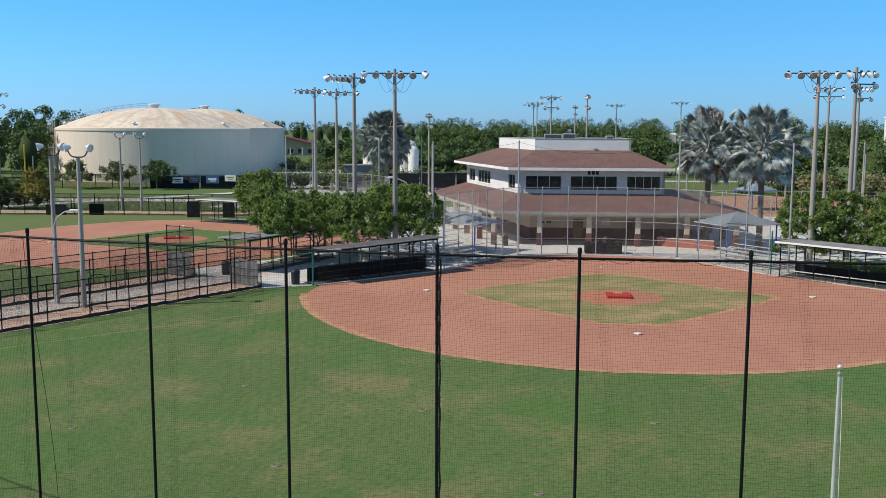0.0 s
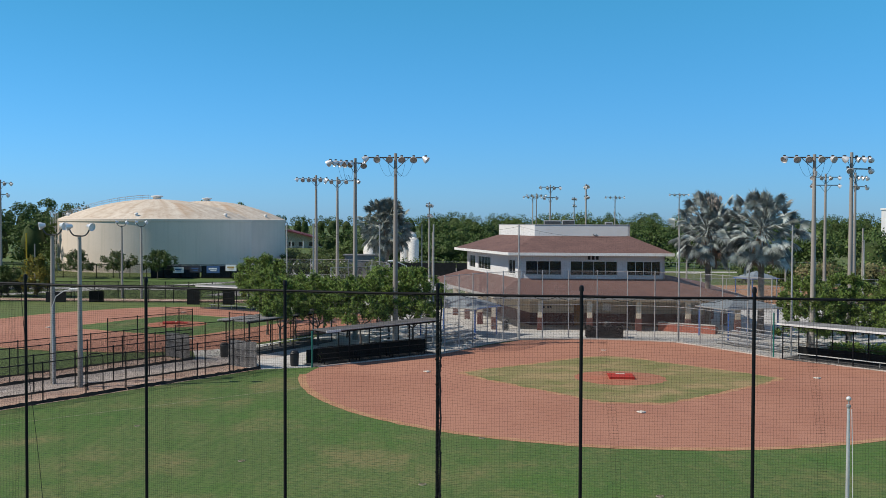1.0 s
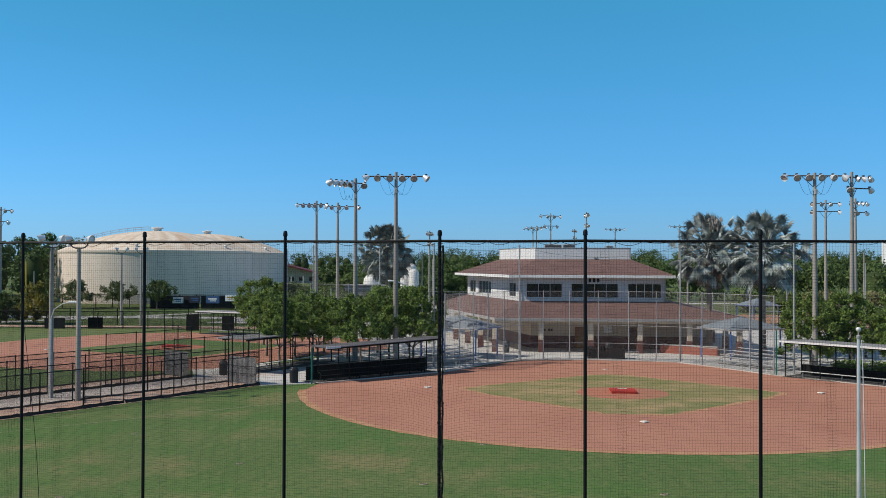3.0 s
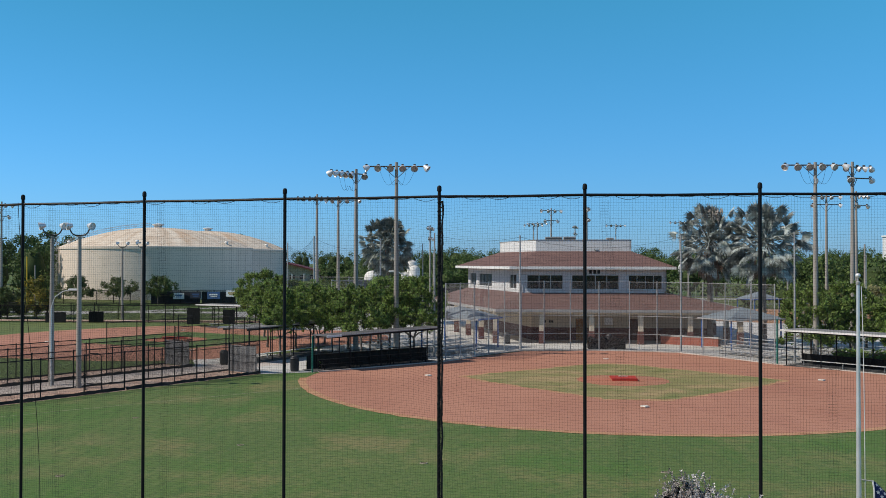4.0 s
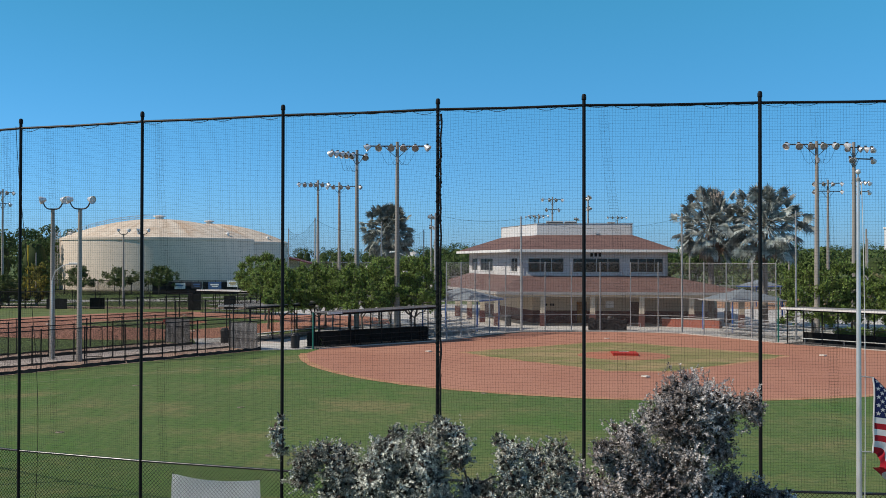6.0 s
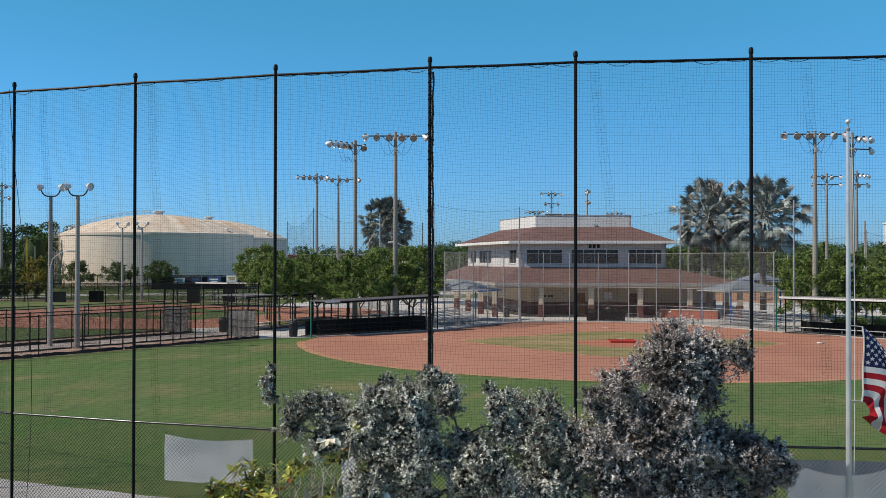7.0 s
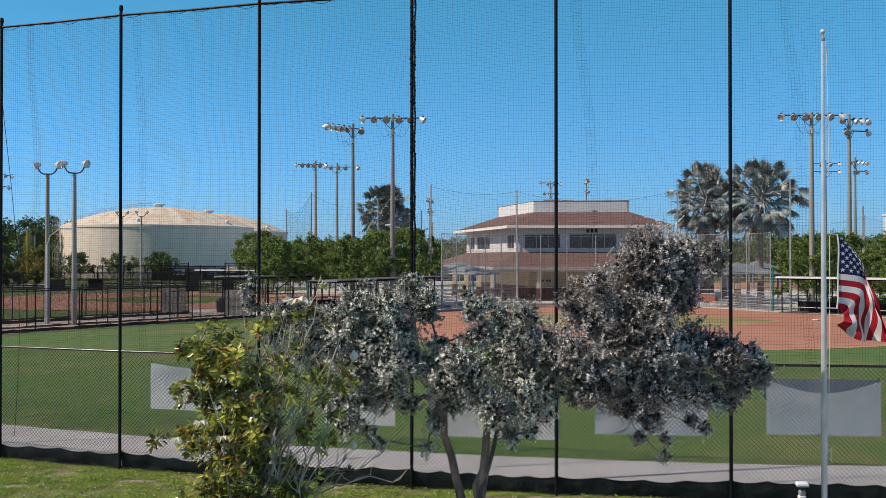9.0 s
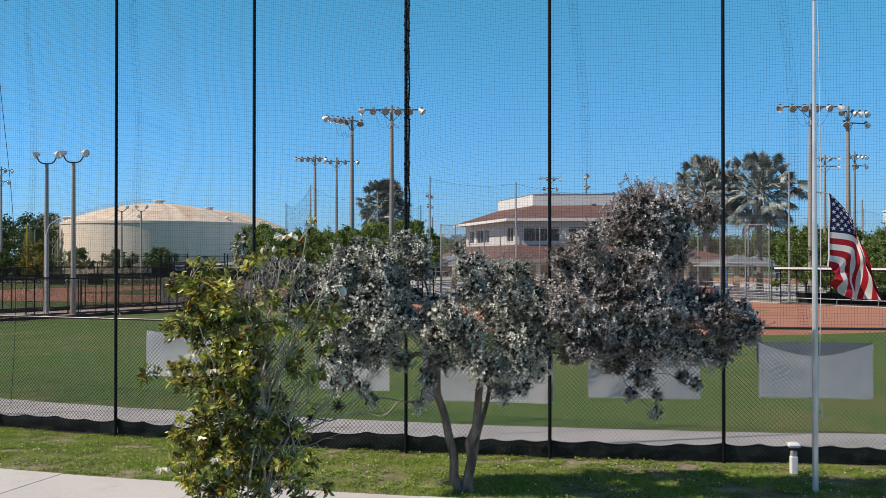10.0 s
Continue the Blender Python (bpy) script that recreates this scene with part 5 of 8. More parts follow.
# ---- shade canopies and bleachers ----
def canopy(at, turn, w, d, label, post_mat, blue=(), peak=3.75, eave=2.75):
    root = thing("shade_canopy", at, label, "canopy", "shade canopies")
    m = pose(*at, 0, 0, turn)
    n = 12
    g = Geo()

    def z(x, y):
        return eave + (peak - eave) * max(0, 1 - max(abs(x) / (w / 2), abs(y) / (d / 2))) ** 0.9
    V = [m @ Vector((-w / 2 + w * i / n, -d / 2 + d * j / n, z(-w / 2 + w * i / n, -d / 2 + d * j / n))) for j in range(n + 1) for i in range(n + 1)]
    g.add(V, [(j * (n + 1) + i, j * (n + 1) + i + 1, (j + 1) * (n + 1) + i + 1, (j + 1) * (n + 1) + i) for j in range(n) for i in range(n)], False)
    part("cloth", g, SHADE_CLOTH, root, "taut grey-blue shade cloth")
    for k, ((x0, y0), (x1, y1)) in enumerate((((-1, -1), (1, -1)), ((1, -1), (1, 1)), ((1, 1), (-1, 1)), ((-1, 1), (-1, -1)))):
        part("edge_beam", Geo().tube([m @ Vector((x0 * w / 2, y0 * d / 2, eave - 0.06)), m @ Vector((x1 * w / 2, y1 * d / 2, eave - 0.06))], 0.07 if k in blue else 0.055, 8), BLUE_POST if k in blue else GREY_TRIM, root, "bright blue edge beam" if k in blue else "")
    for x, y in ((-1, -1), (1, -1), (1, 1), (-1, 1)):
        part("post", Geo().tube([m @ Vector((x * w * 0.45, y * d * 0.45, 0)), m @ Vector((x * w * 0.45, y * d * 0.45, eave - 0.05))], 0.07, 10), post_mat, root)
        part("hip_beam", Geo().tube([m @ Vector((x * w * 0.45, y * d * 0.45, eave - 0.1)), m @ Vector((0, 0, peak - 0.12))], 0.04, 6), post_mat, root)
    return root


def bleacher(at, turn, rows, L, label):
    root = thing("bleacher", at, label, "bleacher", "bleachers")
    m = pose(*at, 0, 0, turn)
    for k in range(rows):
        y, z = 0.68 * k, 0.42 + 0.21 * k
        part("seat_plank", Geo().cbox((-L / 2, y, z - 0.04), (L / 2, y + 0.25, z), 0.01, m), ALU, root)
        if k:
            part("foot_plank", Geo().cbox((-L / 2, y - 0.34, z - 0.38), (L / 2, y - 0.08, z - 0.34), 0.01, m), ALU, root)
    top = 0.42 + 0.21 * (rows - 1)
    for x in np.linspace(-L / 2 + 0.4, L / 2 - 0.4, 4):
        fr = part("frame", Geo().tube([m @ Vector((x, 0.05, 0)), m @ Vector((x, 0.1, 0.38)), m @ Vector((x, 0.68 * (rows - 1) + 0.1, top - 0.05)), m @ Vector((x, 0.68 * (rows - 1) + 0.2, 0))], 0.025, 6), GALV, root)
        part("cross_brace", Geo().tube([m @ Vector((x, 0.1, 0.03)), m @ Vector((x, 0.68 * (rows - 1) + 0.18, 0.03))], 0.02, 6), GALV, fr)
    yb = 0.68 * (rows - 1) + 0.3
    for z in (top + 0.45, top + 0.95):
        part("guard_rail", Geo().tube([m @ Vector((-L / 2, 0.3, z - top + 0.25)), m @ Vector((-L / 2, yb, z)), m @ Vector((L / 2, yb, z)), m @ Vector((L / 2, 0.3, z - top + 0.25))], 0.016, 6), GALV_WIRE, root)
    return root


canopy((1.1, 88.6, 0.006), -30, 6.2, 4.6, "grey-blue hip shade canopy on blue posts", BLUE_POST, (1, 3))
canopy((26.4, 88.3, 0.006), 22, 6.0, 4.6, "grey-blue hip shade canopy on dark posts", BLUE_POST)
canopy((43.2, 136.0, 0.006), 22, 4.6, 4.0, "grey-blue shade canopy past the palms", BLUE_POST, (0, 3))
bleacher((1.6, 83.0, 0.006), 54, 5, 5.5, "dark-shaded aluminium bleacher under a canopy")
bleacher((24.4, 80.2, 0.006), -61, 5, 7.0, "weathered aluminium bleacher beside the backstop")
bleacher((-3.6, 82.6, 0.006), 45, 4, 5.0, "aluminium bleacher in the shade of trees")
bleacher((30.5, 78.6, 0.006), -45, 3, 5.0, "low aluminium bleacher behind the dugout")


def trash_bin(at, label):
    root = thing("trash_bin", at, label, "bin", "trash bins")
    m = Matrix.Translation(at)
    part("barrel", Geo().lathe([(0.001, 0), (0.27, 0), (0.30, 0.1), (0.32, 0.85), (0.30, 0.86), (0.28, 0.6)], 16, m), BIN, root)
    part("lid", Geo().lathe([(0.33, 0.84), (0.34, 0.90), (0.22, 1.08), (0.12, 1.10), (0.10, 1.0)], 16, m), BIN, root)


for x, y in ((-10.8, 69.2), (5.6, 92.8), (15.0, 91.0), (-16.8, 73.6)):
    trash_bin((x, y, 0.012), "black plastic trash barrel with a domed lid")


# ---- floodlight poles ----
def floodlight(g_house, g_lens, g_arm, p, yaw, tilt, s=1.0):
    m = pose(*p, 0, 0, yaw) @ pose(0, 0, 0, -90 + tilt, 0, 0)
    g_house.lathe([(0.06 * s, 0.34 * s), (0.14 * s, 0.32 * s), (0.20 * s, 0.16 * s), (0.30 * s, -0.02 * s), (0.33 * s, -0.20 * s), (0.31 * s, -0.20 * s), (0.27 * s, 0.0)], 14, m)
    g_lens.lathe([(0.30 * s, -0.10 * s), (0.15 * s, -0.13 * s), (0.001, -0.14 * s)], 14, m)
    q = Vector(p)
    g_arm.tube([q + Vector((0, 0, 0.34 * s)), m @ Vector((0, 0, 0.2 * s))], 0.03, 5)


def light_pole(at, h, yaw, arms, label, mat_pole=CONC_POLE, r=0.24, drops=True, group="floodlight poles"):
    """arms: (height, half width, lamps, facing degrees)."""
    root = thing("floodlight_pole", at, label, "floodlight", group)
    x, y, z0 = at
    part("pole", Geo().tube([(x, y, z0), (x, y, z0 + h * 0.5), (x, y, z0 + h)], [r, r * 0.78, r * 0.52], 10), mat_pole, root)
    part("control_box", Geo().cbox((x - 0.1, y - r - 0.12, z0 + h - 1.75), (x + 0.1, y - r * 0.5, z0 + h - 1.35), 0.02), GALV, root)
    for za, half, lamps, face in arms:
        dx, dy = math.cos(radians(yaw)), math.sin(radians(yaw))
        places = [half * (0.08 if abs(f) < 0.02 else f) for f in (-1 + 2 * k / (lamps - 1) for k in range(lamps))] if isinstance(lamps, int) else lamps
        mid, half = (places[0] + places[-1]) / 2, (places[-1] - places[0]) / 2
        s0, s1 = min(places[0], -0.3), max(places[-1], 0.3)
        arm = part("crossarm", Geo().tube([(x + dx * s0, y + dy * s0, z0 + za), (x + dx * s1, y + dy * s1, z0 + za)], 0.055, 6), LAMP_DARK, root)
        part("brace", Geo().tube([(x - dx * half * 0.45, y - dy * half * 0.45, z0 + za), (x, y, z0 + za - 1.0), (x + dx * half * 0.45, y + dy * half * 0.45, z0 + za)], 0.03, 5), LAMP_DARK, arm)
        rng = random.Random(int(h * 10 + za * 7))
        for s in places:
            f = (s - mid) / half
            hg, lg, ag = Geo(), Geo(), Geo()
            px, py = x + dx * s, y + dy * s
            fx, fy = math.sin(radians(face)), -math.cos(radians(face))
            floodlight(hg, lg, ag, (px + fx * 0.12, py + fy * 0.12, z0 + za - 0.14), face + rng.uniform(-14, 14) + f * 14 + f ** 5 * 58, rng.uniform(22, 40), 0.90 if len(places) > 4 and y < 100 else 0.80)
            lamp = part("lamp", hg, LAMP_METAL, root, "bowl-shaped metal floodlight")
            part("lens", lg, LAMP_GLASS, lamp, "dull brownish lamp glass")
            part("bracket", ag.cbox((px - 0.10, py - 0.08, z0 + za + 0.04), (px + 0.10, py + 0.08, z0 + za + 0.20), 0.02), LAMP_DARK, lamp)
        if drops:
            for k, (a, b) in enumerate(((-0.6, -0.05), (-0.3, 0.05), (0.35, 0.05), (0.65, 0.05))):
                pts = []
                for q in range(9):
                    f = q / 8
                    s = mid + half * (a + (b - a) * f)
                    pts.append((x + dx * s, y + dy * s - 0.1, z0 + za - 1.1 * f - 1.3 * math.sin(math.pi * f) * 0.7))
                part("cable", Geo().tube(pts, 0.012, 4), BIN, arm)
    return root


light_pole((-4.2, 79.6, 0.006), 15.85, 0, [(15.5, 2.45, 6, 0)], "tall concrete floodlight pole with a row of six lamps")
light_pole((-8.0, 85.0, 0.006), 15.8, 47, [(15.4, 0, (-2.8, -2.2, -1.6, -1.0, -0.4, 1.1), -50)], "tall concrete floodlight pole with lamps turned to the next field")
light_pole((-16.1, 119.6, 0), 16.05, 0, [(15.6, 0, (-2.35, -1.6, -0.9, -0.2, 0.55, 1.3), 0)], "tall concrete floodlight pole behind the trees", drops=False)
light_pole((-13.7, 121.5, 0), 15.95, 0, [(15.45, 0, (-1.5, -0.7, 0.2, 1.1, 2.6), 0)], "tall concrete floodlight pole behind the trees", drops=False)
light_pole((29.45, 78.6, 0.006), 15.8, 0, [(15.55, 2.42, 6, 0)], "tall concrete floodlight pole with a row of six lamps")
light_pole((34.5, 83.6, 0.006), 16.35, 18, [(15.9, 0, (-0.8, 0.5, 1.2, 1.85), 62), (14.95, 0, (-0.4, 1.85), 62)], "tall concrete floodlight pole with two tiers of lamps", drops=False)
light_pole((49.4, 127.5, 0), 16.85, 0, [(16.4, 1.8, 4, 0), (15.35, 1.8, 2, 0)], "tall concrete floodlight pole past the shade trees", drops=False)
light_pole((51.3, 122.8, 0), 16.75, 25, [(16.2, 0, (-0.85, 0.4, 1.15, 1.9), 50), (15.0, 0, (0.2, 1.85), 50)], "tall concrete floodlight pole past the shade trees", drops=False)
for x, y, h, yaw in ((16.4, 155, 16.4, 30), (21.5, 151, 16.4, 90), (20.2, 230, 17, 20), (30.0, 230, 16.6, 70), (40.0, 232, 17.05, 10), (53.6, 225, 17.5, 10), (21.6, 236, 17.6, 0), (-2.8, 152, 13.5, 80), (-61.6, 134.0, 16.0, 70)):
    light_pole((x, y, 0), h, yaw, [(h - 0.4, 1.9, 4, yaw * 0.5), (h - 2.0, 1.2, 2, yaw)] if h < 17 else [(h - 0.4, 2.3, 5, 0)], "distant floodlight pole on another field", CONC_POLE, 0.2, False, "distant floodlight poles")


def yoke_pole(at, h, yaw, lamps, arm_lamp=False):
    """A slim pole with floodlights on a yoke."""
    root = thing("yoke_light_pole", at, "slim concrete pole with floodlights on a curved yoke", "floodlight", "yoke light poles")
    x, y, z0 = at
    part("pole", Geo().tube([(x, y, z0), (x, y, z0 + h * 0.5), (x, y, z0 + h)], [0.165, 0.14, 0.11], 12), CONC_POLE, root)
    dx, dy = math.cos(radians(yaw)), math.sin(radians(yaw))
    W = 0.62
    pts = [(x + dx * W * c, y + dy * W * c, z0 + h + 0.05 + 0.42 * abs(c) ** 4) for c in np.linspace(-1, 1, 11)]
    part("yoke", Geo().tube(pts, 0.045, 6), LAMP_DARK, root)
    for s in (-1, 1):
        hg, lg, ag = Geo(), Geo(), Geo()
        floodlight(hg, lg, ag, (x + dx * W * s * 1.1, y + dy * W * s * 1.1, z0 + h + 0.62), yaw + s * 62, 12, 0.76)
        lamp = part("lamp", hg, LAMP_METAL, root, "white bell-shaped floodlight")
        part("lens", lg, LENS, lamp)
    if arm_lamp:
        part("street_arm", Geo().tube([(x + 0.1, y - 0.3, z0 + 4.9), (x + 0.3, y - 0.3, z0 + 5.5), (x + 0.8, y - 0.3, z0 + 5.85), (x + 1.3, y - 0.3, z0 + 5.95)], 0.03, 6)
             .tube([(x + 0.1, y - 0.3, z0), (x + 0.1, y - 0.3, z0 + 4.9)], 0.05, 8), ALU, root)
        part("street_head", Geo().cbox((x + 1.15, y - 0.42, z0 + 5.88), (x + 1.75, y - 0.18, z0 + 6.02), 0.04), WHITE_TRIM, root, "white cobra-head lamp")
    return root


yoke_pole((-24.7, 61.2, 0.012), 9.3, 0, 2, True)
yoke_pole((-22.5, 59.9, 0.012), 9.25, 0, 2)
yoke_pole((-43.8, 130.8, 0), 9.6, 0, 2)
yoke_pole((-40.9, 130.0, 0), 9.6, 0, 2)
lamp = thing("street_lamp", (-3.6, 84.0, 0.006), "slim aluminium street lamp rising from the trees", "street lamp")
part("pole", Geo().tube([(-3.2, 84, 0), (-3.2, 84, 5.6), (-3.5, 84, 6.5), (-4.4, 84, 6.9)], 0.05, 8), ALU, lamp)
part("head", Geo().cbox((-5.1, 83.86, 6.84), (-4.35, 84.14, 7.0), 0.05), WHITE_TRIM, lamp)


# ---- water tanks ----
def water_tank(c, R, rim, apex, full):
    root = thing("water_tank", (*c, 0), "huge cream concrete water tank with a rust-streaked dome", "water tank", "water tanks")
    m = Matrix.Translation((*c, 0))
    part("wall", Geo().lathe([(R, -0.2), (R, rim)], 96, m), TANK_WALL, root)
    part("rim", Geo().lathe([(R + 0.003, rim - 0.55), (R + 0.16, rim - 0.5), (R + 0.16, rim), (R - 0.2, rim + 0.1)], 96, m), TANK_WALL, root)
    dome = [((R - 0.2) * f, rim + 0.1 + (apex - rim - 0.1) * (1 - f * f)) for f in np.linspace(1, 0.004, 16)]
    dm = part("dome", Geo().lathe(dome, 96, m), TANK_DOME, root, "shallow stained dome")
    part("hatch", Geo().lathe([(0.9, apex - 0.1), (0.9, apex + 0.5), (1.3, apex + 0.5), (1.35, apex + 0.75), (0.001, apex + 0.95)], 18, m), WHITE_TRIM, dm, "white vent cap")

    def on(a, f, up=0.0):
        r = (R - 0.2) * f
        return Vector((c[0] + r * math.cos(a), c[1] + r * math.sin(a), rim + 0.1 + (apex - rim - 0.1) * (1 - f * f) + up))
    for a in np.linspace(0.6, 2 * math.pi + 0.6, 7)[:-1]:
        part("vent", Geo().lathe([(0.32, -0.2), (0.32, 0.3), (0.46, 0.3), (0.38, 0.5), (0.2, 0.62), (0.001, 0.66)], 10, Matrix.Translation(on(a, 0.93))), WHITE_TRIM, dm, "white gooseneck vent")
    if not full:
        return
    a0 = math.radians(190)
    for s in (-1, 1):
        rail = [on(a0, f, 0.95) + Vector((0, s * 0.6, 0)) for f in np.linspace(0.97, 0.08, 12)]
        hr = part("handrail", Geo().tube(rail, 0.03, 5), GALV, root, "steel handrail up the dome")
        part("handrail", Geo().tube([p - Vector((0, 0, 0.45)) for p in rail], 0.025, 5), GALV, root)
        for p in rail:
            part("baluster", Geo().tube([p - Vector((0, 0, 0.97)), p], 0.025, 5), GALV, hr)
    g = Geo()
    hx, hy = c[0] + (R + 0.45) * math.cos(a0), c[1] + (R + 0.45) * math.sin(a0)
    for j in range(30):
        g.tube([(hx, hy - 0.25, 0.3 + j * 0.36), (hx, hy + 0.25, 0.3 + j * 0.36)], 0.016, 5)
    part("ladder", g.tube([(hx, hy - 0.25, 0), (hx, hy - 0.25, rim + 1.2)], 0.03, 5).tube([(hx, hy + 0.25, 0), (hx, hy + 0.25, rim + 1.2)], 0.03, 5), GALV, root)
    g = Geo()
    for j in range(9):
        z = 2.5 + j * 1.1
        g.tube([(hx - 0.75 * math.sin(q), hy + 0.45 * math.cos(q), z) for q in np.linspace(0, math.pi, 9)], 0.02, 4)
    part("ladder_cage", g, GALV, root)
    g = Geo()
    for sx, sy in ((-1.3, -0.7), (-0.2, -0.7), (-1.3, 0.7), (-0.2, 0.7)):
        g.tube([(hx + sx, hy + sy, 0), (hx + sx, hy + sy, rim + 1.6)], 0.07, 6)
    for j in range(9):
        z = 1.2 + j * 1.35
        for q in (-0.7, 0.7):
            g.tube([(hx - 1.3, hy + q, z), (hx - 0.2, hy + q, z)], 0.045, 5).tube([(hx - 1.3, hy + q, z), (hx - 0.2, hy + q, z + 1.35)], 0.04, 5)
    part("stair_tower", g, GALV, root, "grey steel stair tower beside the wall")
    part("downpipe", Geo().tube([(c[0] + (R + 0.2) * math.cos(a0 + 0.35), c[1] + (R + 0.2) * math.sin(a0 + 0.35), 0), (c[0] + (R + 0.2) * math.cos(a0 + 0.35), c[1] + (R + 0.2) * math.sin(a0 + 0.35), rim)], 0.12, 8), TANK_WALL, root)


water_tank((-64.9, 217.0), 20.7, 10.9, 15.4, True)
water_tank((-64.2, 259.0), 20.7, 11.0, 16.0, False)


# ---- plants ----
def unit(a):
    return a / np.maximum(np.linalg.norm(a, axis=1, keepdims=True), 1e-9)


def leaf_faces(P, D, N, L, W, fold=0.25):
    """Pointed leaves folded along the midrib: places, ways, facings, lengths and half widths."""
    D = unit(D)
    S = unit(np.cross(D, N))
    N = np.cross(S, D)
    L, W = L[:, None], W[:, None]
    mid = P + D * L * 0.48
    V = np.stack([P, mid + S * W + N * W * fold, P + D * L, mid - S * W + N * W * fold], 1).reshape(-1, 3)
    b = (np.arange(len(P)) * 4)[:, None]
    return V, np.concatenate([b + np.array([[0, 1, 2]]), b + np.array([[0, 2, 3]])])


def oval_leaves(P, D, N, L, W, fold=0.3):
    """Broad oval leaves, cupped along the midrib."""
    D = unit(D)
    S = unit(np.cross(D, N))
    N = np.cross(S, D)
    L, W = L[:, None], W[:, None]
    rows = [P]
    for s, f, w in ((1, 0.28, 0.85), (1, 0.68, 0.9)):
        rows.append(P + D * L * f + S * W * w * s + N * W * fold)
    rows.append(P + D * L - N * L * 0.08)
    for f, w in ((0.68, 0.9), (0.28, 0.85)):
        rows.append(P + D * L * f - S * W * w + N * W * fold)
    V = np.stack(rows, 1).reshape(-1, 3)
    b = (np.arange(len(P)) * 6)[:, None]
    return V, np.concatenate([b + np.array([[0, 1, 2, 3]]), b + np.array([[0, 3, 4, 5]])])


def lobes_of(rng, lobes, per, rag=1.0):
    """Twig ends in a set of lobes, denser to their outside; returns places and outward ways."""
    P, D = [], []
    total = sum(l[3] ** 2 for l in lobes)
    for x, y, z, r in lobes:
        k = int(per * r * r / total)
        d = unit(rng.normal(size=(k, 3)))
        f = rng.uniform(0.25, 1.0, (k, 1)) ** 0.5 * rng.uniform(1 - 0.15 * rag, 1 + 0.15 * rag, (k, 1))
        # ragged outline: the reach wanders with the direction
        f *= 0.80 + rag * 0.28 * np.sin(d[:, :1] * 5 + x * 3) * np.sin(d[:, 1:2] * 4 + y) + rag * 0.2 * np.sin(d[:, 2:] * 6 + z * 5)
        P.append(np.array([[x, y, z]]) + d * f * r)
        D.append(d)
    return np.concatenate(P), np.concatenate(D)


def sprays(rng, P, D, each, L, W, spread, reach, droop=0.0, shape=leaf_faces):
    """Several leaves round every twig end."""
    k = len(P)
    tw = unit(D + rng.normal(size=(k, 3)) * 0.7 + np.array([[0, 0, 0.3 - droop]]))
    PP = np.repeat(P, each, 0) + np.repeat(tw, each, 0) * rng.uniform(-reach, reach * 0.5, (k * each, 1))
    DD = unit(np.repeat(tw, each, 0) + rng.normal(size=(k * each, 3)) * spread)
    NN = unit(rng.normal(size=(k * each, 3)) * 0.5 + np.repeat(D, each, 0) * 0.9 + np.array([[0, 0, 0.4]]))
    return shape(PP, DD, NN, L * rng.uniform(0.6, 1.15, k * each), W * rng.uniform(0.7, 1.2, k * each))


def shoots(rng, P, D, each, L, W, length, rise=0.45, shape=leaf_faces):
    """Leafy shoots that end at P: leaves stand out all round the last stretch of the twig, closer towards its tip."""
    k = len(P)
    axis = unit(D + rng.normal(size=(k, 3)) * 0.55 + np.array([[0, 0, rise]]))
    a = unit(np.cross(axis, rng.normal(size=(k, 3))))
    b = np.cross(axis, a)
    PP, DD, NN = [], [], []
    for j in range(each):
        f = (j / each) ** 1.4
        t = 2.4 * j + rng.uniform(-0.3, 0.3, (k, 1))
        out = a * np.cos(t) + b * np.sin(t)
        lean = rng.uniform(0.35, 0.9, (k, 1)) * (1.25 - 0.7 * f)
        PP.append(P - axis * length * f * rng.uniform(0.8, 1.2, (k, 1)))
        DD.append(out + axis * lean)
        NN.append(axis - out * 0.6 * lean + rng.normal(size=(k, 3)) * 0.2)
    n = k * each
    return shape(np.concatenate(PP), np.concatenate(DD), np.concatenate(NN), L * rng.uniform(0.65, 1.15, n), W * rng.uniform(0.75, 1.2, n))


def bent(p, q, sag, rng, n=7, wander=0.06):
    p, q = Vector(p), Vector(q)
    L = (q - p).length
    out = []
    for i in range(n):
        f = i / (n - 1)
        w = Vector((rng.normal(), rng.normal(), rng.normal())) * wander * L * (1 if 0 < i < n - 1 else 0) * 0.5
        out.append(p.lerp(q, f) + Vector((0, 0, sag * L * math.sin(math.pi * f))) + w)
    return out


def limbs(root, rng, forks, lobes, r, bark, name="limb"):
    """Limbs that grow from the forks and from one another to the lobes' hearts, thinner as they go."""
    ends = [(Vector(f), 0.0, r) for f in forks]
    for x, y, z, rad in sorted(lobes, key=lambda l: min((Vector(l[:3]) - Vector(f)).length for f in forks)):
        q = Vector((x, y, z))
        p, way, thick = min(ends, key=lambda e: (q - e[0]).length + 0.35 * e[1] + 0.6 * max(0.0, e[0].z - q.z))
        tip = max(r * 0.12, thick * 0.62)
        L = (q - p).length
        part(name, Geo().tube(bent(p, q, 0.05, rng, 5, 0.10), [thick * 0.85 + (tip - thick * 0.85) * i / 4 for i in range(5)], 6), bark, root)
        ends.append((q, way + L, tip))


def twigs(root, rng, P, lobes, bark, r=0.004, every=4):
    """Fine twigs from the lobes' hearts to the sprays."""
    C = np.array([l[:3] for l in lobes])
    Q = P[::every]
    near = C[np.argmin(((Q[:, None] - C[None]) ** 2).sum(2), 1)]
    A = near + (Q - near) * rng.uniform(0.05, 0.4, (len(Q), 1))
    tagged(part("twig_work", Geo().prisms(A, Q, r), bark, root), kind="stuff")


